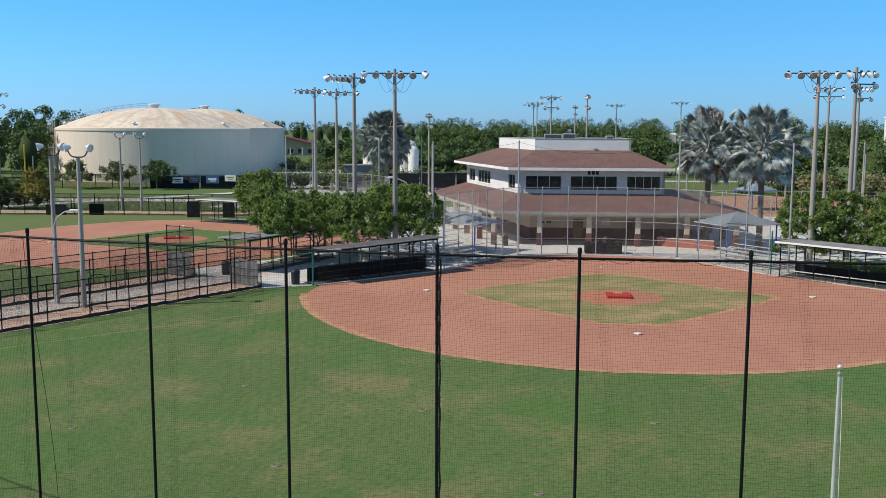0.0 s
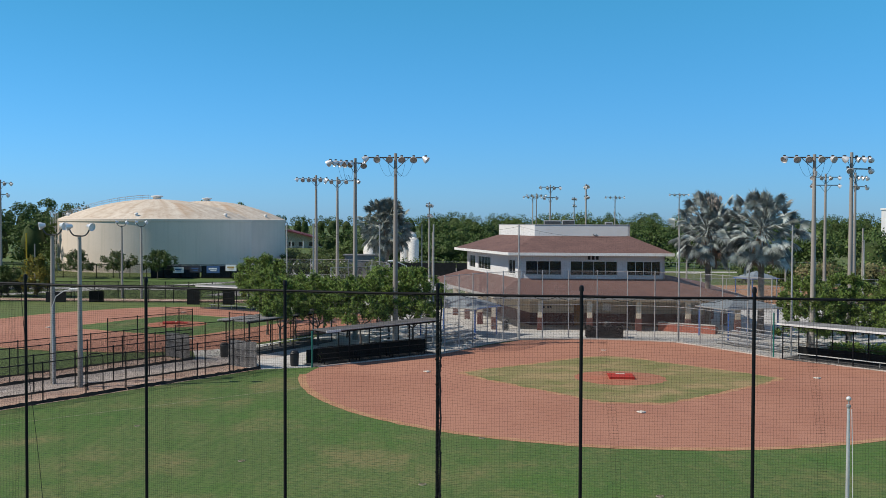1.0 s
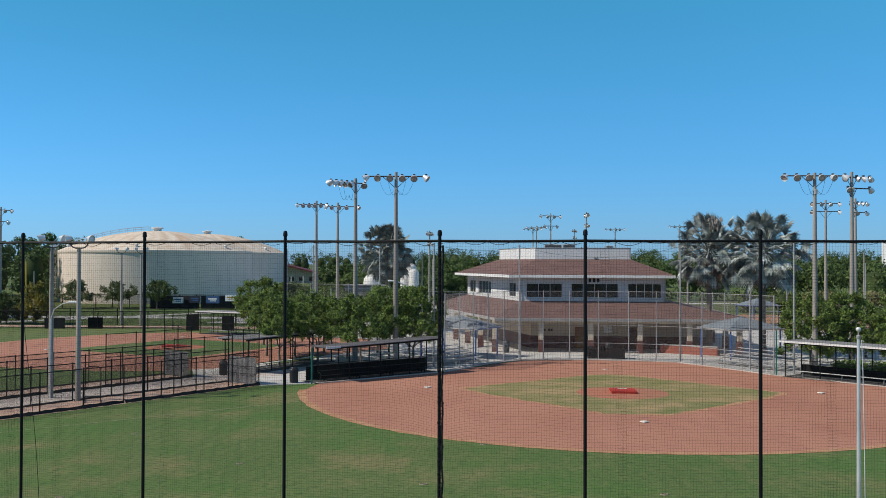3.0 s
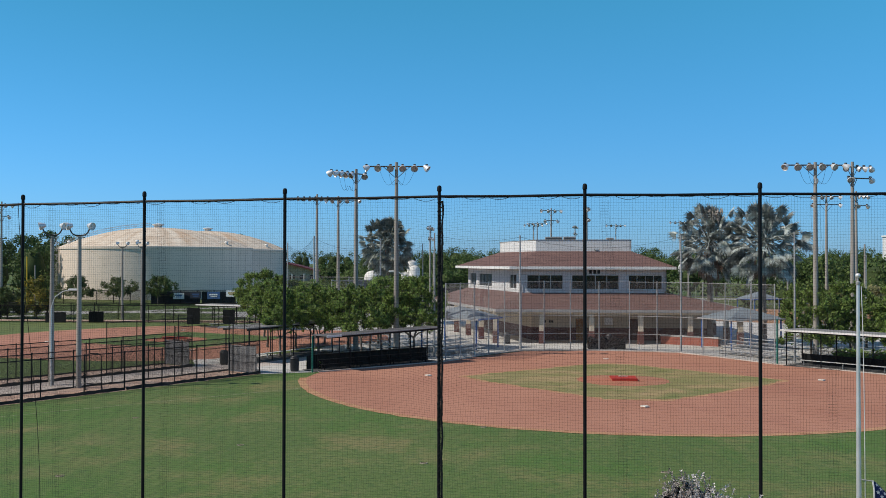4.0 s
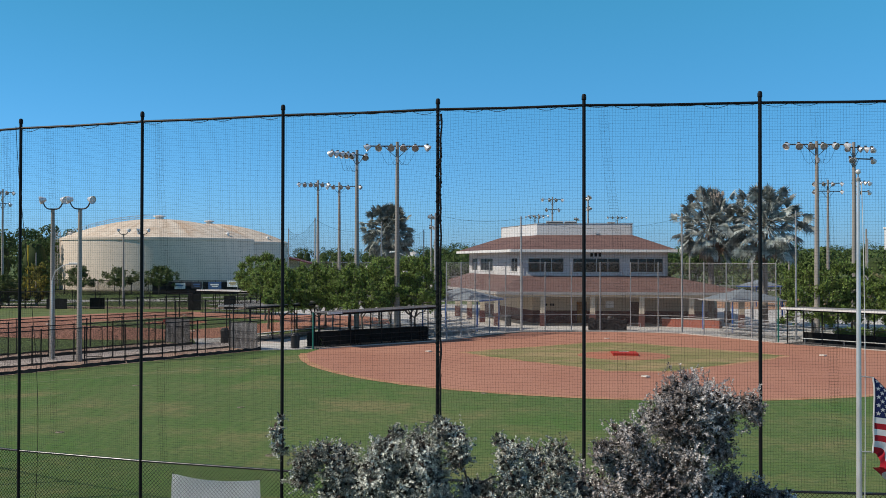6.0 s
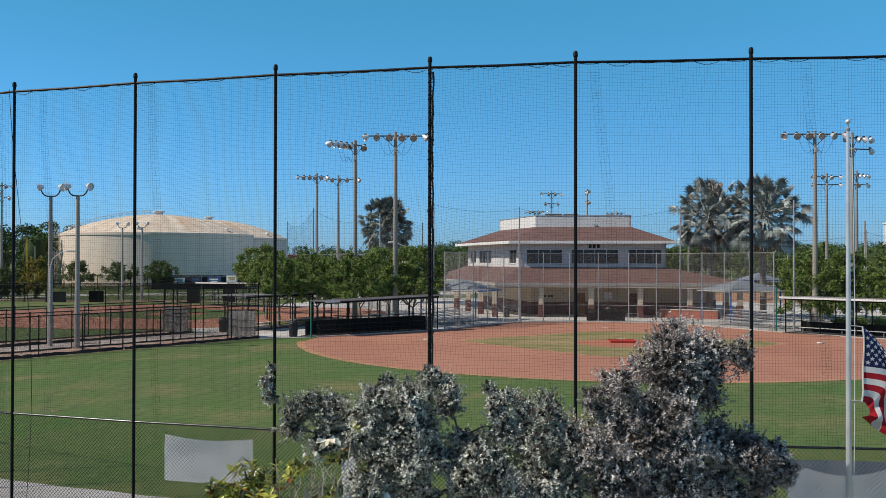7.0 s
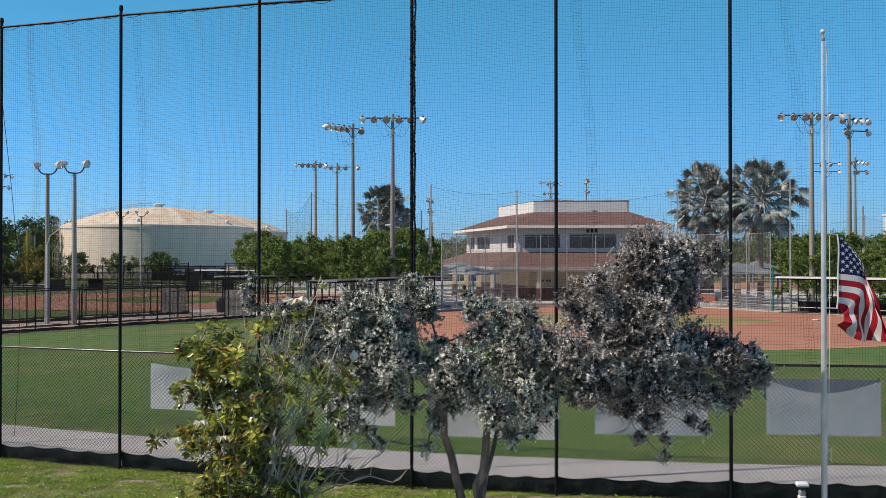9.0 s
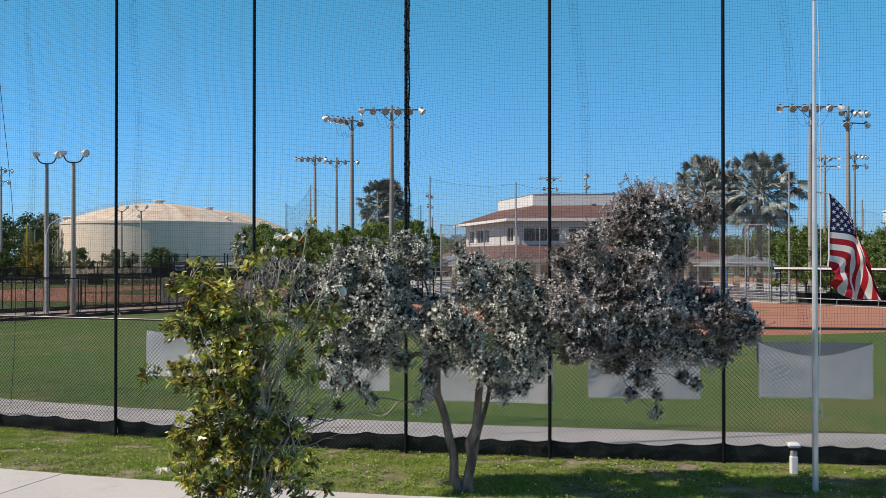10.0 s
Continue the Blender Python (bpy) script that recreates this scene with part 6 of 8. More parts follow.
def leafy_tree(name, at, lobes, trunks, leaf, bark, seed, twig_ends, each, L, W, label, reach=0.2, trunk_r=0.14, group="", shape=leaf_faces, old=None, rag=1.0, inner=0, heart=0):
    """lobes and trunks in metres from the foot; a crown of leaf sprays on limbs; old: another leaf for the last lobes."""
    rng = np.random.default_rng(seed)
    root = thing(name, at, label, "tree", group)
    o = Vector(at)
    lobes = [(x + o.x, y + o.y, z + o.z, r) for x, y, z, r in lobes]
    for k, (fx, fy, fz) in enumerate(trunks):
        foot = o + Vector((-0.06 + 0.05 * math.cos(k * 2.4), 0.05 * math.sin(k * 2.4), -0.05)) if len(trunks) > 1 else o
        top, stout = o + Vector((fx, fy, fz)), trunk_r * (0.92, 0.85, 0.55, 0.45)[k % 4]
        part("trunk", Geo().tube(bent(foot, top, 0.0, rng, 8, 0.03), [stout * (1.35 if i == 0 else 1.05 - 0.4 * i / 7) for i in range(8)], 12), bark, root)
    limbs(root, rng, [o + Vector(t) for t in trunks], lobes, trunk_r * 0.55, bark)
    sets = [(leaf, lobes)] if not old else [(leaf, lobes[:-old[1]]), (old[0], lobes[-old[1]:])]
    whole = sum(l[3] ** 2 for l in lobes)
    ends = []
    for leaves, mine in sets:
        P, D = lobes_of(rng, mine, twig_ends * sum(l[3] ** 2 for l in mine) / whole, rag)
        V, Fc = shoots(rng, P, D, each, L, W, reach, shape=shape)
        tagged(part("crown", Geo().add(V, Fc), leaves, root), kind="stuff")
        ends.append(P)
    P = np.concatenate(ends)
    # dark leaves in the lobes' hearts paint the crown's inner shade
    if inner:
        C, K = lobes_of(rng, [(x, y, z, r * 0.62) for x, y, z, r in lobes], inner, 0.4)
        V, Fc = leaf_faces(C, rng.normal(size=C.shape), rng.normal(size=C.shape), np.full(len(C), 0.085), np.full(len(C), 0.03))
        tagged(part("withered_foliage", Geo().add(V, Fc), WITHERED_SHADE, root, "brown withered leaves, darkened to stand for the crown's inner shade"), kind="stuff")
    # darker leaf colour inside the crown stands in for its self-shade
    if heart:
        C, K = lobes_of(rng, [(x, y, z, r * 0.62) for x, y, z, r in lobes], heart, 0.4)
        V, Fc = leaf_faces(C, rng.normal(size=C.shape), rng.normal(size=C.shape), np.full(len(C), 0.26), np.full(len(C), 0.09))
        tagged(part("inner_foliage", Geo().add(V, Fc), DARK_LEAF, root, "dark leaves standing in for shade inside the crown"), kind="stuff")
    twigs(root, rng, P, lobes, bark, 0.003 + L * 0.03)
    return root


def round_lobes(rng, w, d, z0, z1, n, r):
    out = []
    for k in range(n):
        a, f = rng.uniform(0, 2 * math.pi), math.sqrt(rng.uniform(0, 1))
        q = rng.uniform(0, 1)
        wide = math.sin(math.pi * (0.25 + 0.65 * q))
        out.append((w * f * wide * math.cos(a), d * f * wide * math.sin(a), z0 + (z1 - z0) * q, r * rng.uniform(0.75, 1.2)))
    return out


# silver buttonwood just outside the fence: boughs as (x, height, radius) from its foot
BOUGH_TOP = [(2.61, 4.21, 0.33), (2.35, 4.29, 0.25), (2.88, 4.12, 0.32), (3.28, 4.17, 0.21), (3.41, 4.03, 0.15), (2.13, 3.9, 0.32), (2.56, 3.73, 0.37), (1.68, 3.67, 0.29), (1.32, 3.55, 0.21), (2.04, 3.41, 0.37), (2.84, 3.81, 0.32), (2.97, 3.51, 0.19), (1.68, 3.24, 0.33), (2.48, 3.24, 0.37), (1.32, 2.94, 0.32), (1.91, 2.85, 0.41), (2.48, 2.76, 0.41), (3.07, 2.86, 0.29), (3.52, 2.78, 0.23), (3.91, 2.73, 0.19)]
BOUGH_LOW = [(2.71, 2.76, 0.4), (3.2, 2.76, 0.35), (3.63, 2.72, 0.31), (3.99, 2.58, 0.2), (1.27, 2.67, 0.31), (1.68, 2.49, 0.35), (2.13, 2.4, 0.33), (1.51, 2.13, 0.22), (2.58, 2.31, 0.33), (3.05, 2.31, 0.31), (3.37, 2.22, 0.25), (2.58, 1.8, 0.2), (2.75, 1.54, 0.12), (3.05, 1.8, 0.12), (3.3, 1.68, 0.13), (3.71, 2.13, 0.17), (2.71, 1.31, 0.11), (2.38, 1.56, 0.13), (2.12, 1.93, 0.19), (3.74, 2.38, 0.21), (4.08, 2.35, 0.13)]
BOUGH_MID = [(-0.12, 3.63, 0.12), (0.13, 3.55, 0.13), (0.0, 3.32, 0.21), (0.4, 3.19, 0.26), (0.75, 3.24, 0.23), (0.05, 3.02, 0.25), (0.48, 2.84, 0.37), (0.92, 2.8, 0.35), (-0.56, 2.8, 0.18), (-0.25, 2.67, 0.29), (-0.69, 2.5, 0.23), (-0.48, 2.37, 0.31), (0.05, 2.41, 0.35), (0.57, 2.37, 0.35), (0.96, 2.28, 0.28), (0.22, 1.98, 0.3), (0.65, 1.98, 0.3), (0.96, 1.94, 0.21), (-0.35, 2.06, 0.21), (-0.56, 1.71, 0.17), (-0.69, 1.37, 0.13), (0.48, 1.58, 0.17), (0.79, 1.63, 0.13)]
BOUGH_SIDE = [(-1.57, 3.67, 0.15), (-0.91, 3.72, 0.2), (-0.7, 3.59, 0.18), (-1.66, 3.41, 0.3), (-1.22, 3.5, 0.32), (-0.78, 3.36, 0.23), (-1.96, 3.11, 0.33), (-1.53, 3.01, 0.4), (-1.05, 3.01, 0.3), (-1.74, 2.58, 0.4), (-1.22, 2.58, 0.35), (-0.91, 2.67, 0.22), (-1.96, 2.14, 0.33), (-1.57, 2.14, 0.33), (-1.18, 2.23, 0.25), (-1.0, 1.97, 0.17), (-1.79, 1.7, 0.21), (-1.48, 1.62, 0.15), (-1.4, 1.46, 0.12)]
BOUGH_SPIRE = [(-3.35, 3.89, 0.08), (-3.4, 3.67, 0.14), (-3.33, 3.46, 0.15), (-2.94, 3.24, 0.21), (-2.68, 3.36, 0.21), (-2.42, 3.24, 0.27), (-3.03, 2.98, 0.18), (-2.16, 2.94, 0.29), (-2.5, 2.8, 0.29)]


def boughs(guides, y, deep, seed):
    """Lobes at several depths round each bough."""
    rng = random.Random(seed)
    out = []
    for x, z, r in guides:
        back = min(1.0, r / 0.3) * deep
        for k in range(2 if r > 0.15 else 1):
            out.append((x + rng.uniform(-0.3, 0.3) * r, y + back * (k - 0.5) + rng.uniform(-0.15, 0.15), z + rng.uniform(-0.3, 0.3) * r, 1.27 * r * rng.uniform(0.9, 1.12)))
    return out


GREYER_BOUGHS = boughs(BOUGH_SIDE, -0.3, 0.7, 1) + boughs(BOUGH_SPIRE, -0.2, 0.3, 2) + boughs(BOUGH_MID, -0.2, 1.2, 3)
BROWNER_BOUGHS = boughs(BOUGH_TOP, -0.66, 0.55, 4) + boughs(BOUGH_LOW, -0.40, 0.8, 5)
leafy_tree("silver_buttonwood", (0.92, 15.35, 0.0), GREYER_BOUGHS + BROWNER_BOUGHS, [(0.20, -0.25, 1.8), (-0.56, -0.2, 2.1), (0.34, 0.10, 1.55)], SILVER_LEAF, GREY_STEM, 11,
           19500, 17, 0.038, 0.0118, "silver-leaved buttonwood tree with several leaning grey stems", 0.20, 0.086, old=(BROWN_SILVER_LEAF, len(BROWNER_BOUGHS)), inner=15000)


def flower(root, c, r, seed):
    rng = np.random.default_rng(seed)
    g = Geo()
    for k in range(9):
        a = 2 * math.pi * k / 9 + rng.uniform(-0.2, 0.2)
        up = 0.3 + 0.5 * (k % 3) / 2
        d = Vector((math.cos(a), math.sin(a), up)).normalized()
        s = Vector((-math.sin(a), math.cos(a), 0))
        n = s.cross(d)
        q = Vector(c)
        V = [q, q + d * r * 0.5 + s * r * 0.32 - n * 0.06 * r, q + d * r * 0.9 + s * r * 0.22 + n * 0.05, q + d * r * 1.02, q + d * r * 0.9 - s * r * 0.22 + n * 0.05, q + d * r * 0.5 - s * r * 0.32 - n * 0.06 * r, q + d * r * 0.5 - n * r * 0.14]
        g.add(V, [(0, 6, 1), (0, 5, 6), (1, 6, 2), (6, 3, 2), (6, 4, 3), (5, 4, 6)], True)
    part("flower", g, PETAL, root, "open white magnolia flower")


def rosettes(rng, P, axis, each, L, W):
    """Whorls of oval leaves that stand out round each twig end."""
    k = len(P)
    axis = unit(axis)
    a = unit(np.cross(axis, rng.normal(size=(k, 3))))
    b = np.cross(axis, a)
    PP, DD, NN = [], [], []
    for j in range(each):
        t = 2.4 * j + rng.uniform(-0.4, 0.4, (k, 1))
        out = a * np.cos(t) + b * np.sin(t)
        rise = rng.uniform(0.15, 0.85, (k, 1)) * (1.5 - j / each)
        PP.append(P - axis * 0.010 * j + out * 0.006)
        DD.append(out + axis * rise + np.array([[0, 0, -0.12]]))
        NN.append(axis - out * 0.5 * rise + rng.normal(size=(k, 3)) * 0.15)
    n = k * each
    return oval_leaves(np.concatenate(PP), np.concatenate(DD), np.concatenate(NN), L * rng.uniform(0.55, 1.15, n), W * rng.uniform(0.75, 1.2, n), 0.35)


MAG_UPPER = [(-0.54, 3.26, 0.1), (-0.34, 3.28, 0.12), (-0.17, 3.31, 0.14), (-0.01, 3.28, 0.08), (-0.22, 3.05, 0.19), (0.0, 3.02, 0.14), (-0.56, 2.85, 0.08), (-0.39, 3.0, 0.09), (-0.31, 2.79, 0.15), (-0.05, 2.74, 0.21), (0.17, 2.79, 0.17), (0.38, 2.85, 0.11), (0.32, 3.19, 0.07), (0.55, 3.0, 0.1), (0.72, 2.93, 0.1), (0.6, 2.79, 0.09), (-0.65, 2.4, 0.08), (-0.43, 2.4, 0.14), (-0.17, 2.45, 0.19), (0.12, 2.45, 0.2), (0.4, 2.48, 0.12), (0.66, 2.37, 0.07)]
MAG_LOWER = [(-0.25, 2.16, 0.17), (0.03, 2.16, 0.17), (0.32, 2.16, 0.09), (-0.05, 1.94, 0.17), (-0.31, 1.88, 0.18), (-0.54, 1.8, 0.12), (0.17, 1.82, 0.15), (0.4, 1.88, 0.11), (-0.48, 1.57, 0.18), (-0.2, 1.63, 0.21), (0.09, 1.6, 0.21), (0.38, 1.57, 0.14), (-0.39, 1.34, 0.15), (-0.08, 1.31, 0.19), (0.26, 1.34, 0.15), (0.55, 1.37, 0.11), (0.77, 1.26, 0.08), (0.66, 3.88, 0.05), (0.55, 3.7, 0.08), (0.43, 3.56, 0.07), (0.66, 3.45, 0.07), (0.8, 3.34, 0.04)]
MAG_THIN = [(0.45, 2.1, 0.10), (0.62, 2.3, 0.08), (0.5, 2.65, 0.09), (0.75, 2.6, 0.09), (0.35, 3.1, 0.12), (0.5, 3.3, 0.09), (0.6, 1.9, 0.11), (0.3, 1.9, 0.16), (0.8, 2.95, 0.09), (0.15, 3.45, 0.10), (0.25, 3.6, 0.08), (0.45, 1.65, 0.14), (0.7, 1.6, 0.09), (0.1, 2.3, 0.17), (0.2, 1.45, 0.16), (0.55, 1.2, 0.12)]
MAG_FOOT = [(-0.48, 0.55, 0.15), (-0.30, 0.38, 0.16), (0.50, 0.45, 0.14), (0.38, 0.80, 0.13), (0.05, 0.40, 0.17), (-0.3, 1.05, 0.2), (0.1, 1.0, 0.22), (0.4, 1.05, 0.15), (-0.1, 0.7, 0.22), (0.25, 0.65, 0.18)]


def magnolia(at):
    rng = np.random.default_rng(5)
    root = thing("magnolia_tree", at, "young glossy-leaved magnolia with white flowers and bare twigs", "tree")
    o = Vector(at)
    lobes = [(x * 1.08 + o.x - 0.02, y + o.y, z + o.z, r * 1.05) for x, y, z, r in boughs([(x * 1.12 - 0.03, z, r * 1.15) for x, z, r in MAG_UPPER], -0.05, 0.40, 6) + boughs(MAG_LOWER, -0.05, 0.42, 7) + boughs(MAG_THIN, -0.05, 0.34, 9) + boughs(MAG_FOOT, -0.16, 0.3, 8)]
    forks = [(0.0, 0.0, 1.0), (0.16, 0.05, 1.35), (-0.14, -0.02, 1.2), (0.30, 0.06, 1.7)]
    for k, f in enumerate(forks):
        part("trunk", Geo().tube(bent(o + Vector((0.05 * math.cos(k * 1.7), 0.05 * math.sin(k * 1.7), -0.05)), o + Vector(f), 0.0, rng, 7, 0.05), [0.034 - 0.003 * i for i in range(7)], 8), TWIG, root)
    limbs(root, rng, [o + Vector(f) for f in forks], lobes, 0.020, TWIG)
    P, D = lobes_of(rng, lobes, 1200, 1.7)
    tip = unit(D + np.array([[0, -0.15, 0.55]]) + rng.normal(size=D.shape) * 0.35)
    V, Fc = rosettes(rng, P, tip, 9, 0.086, 0.0205)
    tagged(part("crown", Geo().add(V, Fc), MAG_LEAF, root), kind="stuff")
    V, Fc = rosettes(rng, P[::4] - tip[::4] * 0.05, tip[::4], 3, 0.105, 0.021)
    tagged(part("old_leaves", Geo().add(V, Fc), MAG_OLD, root, "rust-brown old leaves"), kind="stuff")
    twigs(root, rng, P - tip * 0.02, lobes, TWIG, 0.0035, 1)
    # bare stems that rise through the thin side, and forked dead twigs low on that side
    for x0, z0, x1, z1 in ((0.10, 1.9, 0.42, 3.5), (0.14, 1.9, 0.55, 3.62), (0.05, 1.8, 0.36, 3.3), (0.18, 2.0, 0.66, 3.80), (0.20, 1.9, 0.92, 3.55), (0.16, 1.8, 0.60, 2.95), (0.22, 2.1, 0.78, 3.25), (0.0, 1.5, 0.30, 2.9), (0.12, 2.2, 0.48, 2.75), (-0.05, 1.6, 0.12, 2.9), (0.05, 0.9, 0.25, 2.3), (0.12, 0.8, 0.55, 2.2), (0.10, 1.0, 0.75, 2.5), (-0.02, 1.2, -0.12, 2.7), (0.02, 1.4, 0.05, 3.3), (0.25, 1.3, 0.85, 2.9), (-0.10, 1.3, -0.35, 2.9)):
        p, q = o + Vector((x0, rng.uniform(-0.25, 0.05), z0)), o + Vector((x1, rng.uniform(-0.40, -0.05), z1))
        part("bare_stem", Geo().tube(bent(p, q, 0.0, rng, 8, 0.05), [0.0145 - 0.0014 * i for i in range(8)], 6), TWIG, root, "pale leafless stem")
    g = Geo()
    for x0, z0, x1, z1 in ((0.35, 1.75, 0.95, 2.05), (0.55, 1.8, 1.30, 2.25), (0.6, 1.85, 1.05, 2.45), (0.4, 1.6, 0.9, 1.75), (0.7, 1.95, 1.45, 2.05), (0.5, 1.9, 0.95, 2.3)):
        p, q = o + Vector((x0, 0.0, z0)), o + Vector((x1, rng.uniform(-0.15, 0.15), z1))
        way = bent(p, q, 0.0, rng, 6, 0.10)
        g.tube(way, [0.009, 0.008, 0.007, 0.006, 0.004, 0.003], 5)
        for j in (2, 3, 4):
            g.tube(bent(way[j], way[j] + Vector((rng.uniform(0.02, 0.3), rng.uniform(-0.1, 0.1), rng.uniform(-0.12, 0.28))), 0.0, rng, 4, 0.12), [0.005, 0.004, 0.003, 0.002], 4)
    for k in range(190):
        h = rng.uniform(0.5, 3.3)
        a = o + Vector((rng.uniform(-0.25, 0.30) + 0.38 * rng.uniform(0, 1) * min(1.0, h / 1.8), rng.uniform(-0.30, 0.15), h))
        way = bent(a, a + Vector((rng.uniform(-0.12, 0.26), rng.uniform(-0.12, 0.1), rng.uniform(0.14, 0.5))), 0.0, rng, 4, 0.14)
        g.tube(way, [0.0065, 0.0055, 0.0045, 0.003], 4)
        g.tube(bent(way[2], way[2] + Vector((rng.uniform(-0.15, 0.18), rng.uniform(-0.08, 0.08), rng.uniform(0.05, 0.22))), 0.0, rng, 3, 0.1), [0.004, 0.0035, 0.0025], 4)
    tagged(part("bare_twig_work", g, TWIG, root, "pale leafless twigs"), kind="stuff")
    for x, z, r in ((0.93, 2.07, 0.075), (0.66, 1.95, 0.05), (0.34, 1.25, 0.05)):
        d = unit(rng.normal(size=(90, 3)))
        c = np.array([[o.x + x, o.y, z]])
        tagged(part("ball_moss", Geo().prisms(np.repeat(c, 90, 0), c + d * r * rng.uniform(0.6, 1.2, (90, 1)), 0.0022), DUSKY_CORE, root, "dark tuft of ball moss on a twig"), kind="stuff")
    for k, (x, z, r) in enumerate(((0.42, 3.69, 0.12), (-0.42, 2.58, 0.065), (-0.21, 2.44, 0.06), (-0.68, 1.51, 0.07), (-0.5, 1.58, 0.04), (-0.18, 1.61, 0.05), (-0.65, 2.43, 0.045))):
        flower(root, (o.x + x, o.y - 0.34 + (0.3 if k == 0 else 0.0), z), r, k)
    for x, z, r in ((-0.38, 3.21, 0.035), (0.98, 3.18, 0.04), (0.98, 2.32, 0.035), (0.2, 3.58, 0.025), (0.31, 3.59, 0.025), (0.67, 3.86, 0.022)):
        part("bud", Geo().lathe([(0.002, -1.2 * r), (0.7 * r, -0.7 * r), (r, 0.0), (0.75 * r, 0.8 * r), (0.25 * r, 1.4 * r), (0.002, 1.6 * r)], 9, Matrix.Translation((o.x + x, o.y - 0.05, z))), PETAL, root, "closed cream flower bud")
        part("bud_twig", Geo().tube(bent((o.x + x * 0.75, o.y, z - 0.30), (o.x + x, o.y - 0.05, z - r), 0.0, rng, 4, 0.05), [0.006, 0.005, 0.004, 0.003], 5), TWIG, root)


magnolia((-1.35, 10.25, 0.004))

# trees behind the dugouts
for k, (x, y, w, h, z0) in enumerate(((-10.7, 80.8, 2.1, 6.2, 2.5), (-7.0, 79.0, 2.2, 6.3, 2.5), (-2.8, 80.6, 2.3, 6.7, 2.5), (-18.8, 100.0, 2.2, 7.2, 3.2), (-13.2, 85.0, 2.0, 6.0, 2.4), (-13.7, 80.0, 1.8, 5.9, 2.6), (-16.3, 88.5, 1.8, 6.1, 3.0), (-5.0, 84.0, 2.2, 6.8, 2.4),
                                  (29.4, 79.5, 2.5, 6.3, 1.3), (33.0, 80.5, 2.3, 6.5, 1.4), (36.1, 77.0, 2.4, 6.6, 1.4), (40.8, 74.5, 2.5, 6.7, 1.5), (38.8, 82.0, 2.4, 7.0, 1.6),
                                  # rear trees added low behind the front ones to shade the ground
                                  (-11.6, 92.0, 2.6, 5.3, 2.4), (-6.6, 92.5, 2.6, 5.3, 2.4), (-3.4, 87.0, 2.2, 5.4, 2.4), (-10.0, 99.0, 2.6, 5.0, 2.4), (-8.8, 86.5, 2.4, 5.4, 2.4), (33.6, 88.0, 2.7, 5.2, 1.8), (38.0, 89.0, 2.7, 5.2, 1.8))):
    rr = random.Random(40 + k)
    lob = round_lobes(rr, w * 1.4, w * (1.8 if x < 0 else 1.3), z0, h - 0.5, 64, 0.56)
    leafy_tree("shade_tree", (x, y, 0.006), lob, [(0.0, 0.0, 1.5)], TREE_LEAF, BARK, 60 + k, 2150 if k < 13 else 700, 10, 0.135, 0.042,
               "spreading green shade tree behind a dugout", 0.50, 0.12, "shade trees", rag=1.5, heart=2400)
for k, (x, y, w, h, lf) in enumerate(((-67.0, 176.0, 2.9, 5.2, OLIVE_LEAF), (-59.7, 176.5, 2.9, 5.1, OLIVE_LEAF), (-52.4, 175.5, 2.7, 5.3, DARK_LEAF), (-55.8, 132.0, 1.7, 6.1, YELLOW_LEAF), (-60.2, 133.0, 1.6, 4.4, DARK_LEAF), (-84.0, 165.0, 3.0, 7.5, DARK_LEAF))):
    rr = random.Random(80 + k)
    leafy_tree("small_tree", (x, y, -0.03), round_lobes(rr, w * 1.3, w * 1.3, 1.7 if k < 3 else 0.9, h - 0.5, 60, 0.74), [(0.0, 0.0, 1.3)], lf, BARK, 90 + k, 1100, 9, 0.19, 0.066,
               "small yellowing tree by the path" if lf is YELLOW_LEAF else "small dark round-headed tree near the tank", 0.45, 0.10, "small trees", heart=1500)


def hedge(at, w, d, h, seed, label):
    rng = np.random.default_rng(seed)
    root = thing("shrub", at, label, "shrub", "shrubs")
    k = int(240 * w * d * h) + 200
    P = np.stack([rng.uniform(-w / 2, w / 2, k), rng.uniform(-d / 2, d / 2, k), h * rng.uniform(0.05, 1, k) ** 0.7 * (0.85 + 0.15 * np.sin(rng.uniform(0, 6, k)))], 1) + np.array([at])
    V, Fc = sprays(rng, P, unit(rng.normal(size=(k, 3))), 4, 0.13, 0.042, 0.8, 0.06)
    tagged(part("foliage", Geo().add(V, Fc), TREE_LEAF, root), kind="stuff")
    part("stem", Geo().tube([at, (at[0], at[1], at[2] + h * 0.6)], 0.04, 6), BARK, root)


hedge((-9.6, 71.0, 0.006), 1.1, 0.9, 0.75, 1, "clipped green shrub beside the dugout")
for k, (x, y) in enumerate(((30.4, 74.2), (32.4, 72.2), (34.4, 70.2), (36.2, 68.4))):
    hedge((x, y, 0.006), 2.2, 1.8, 1.2 + 0.15 * (k % 2), 4 + k, "low green shrub behind the dugout")


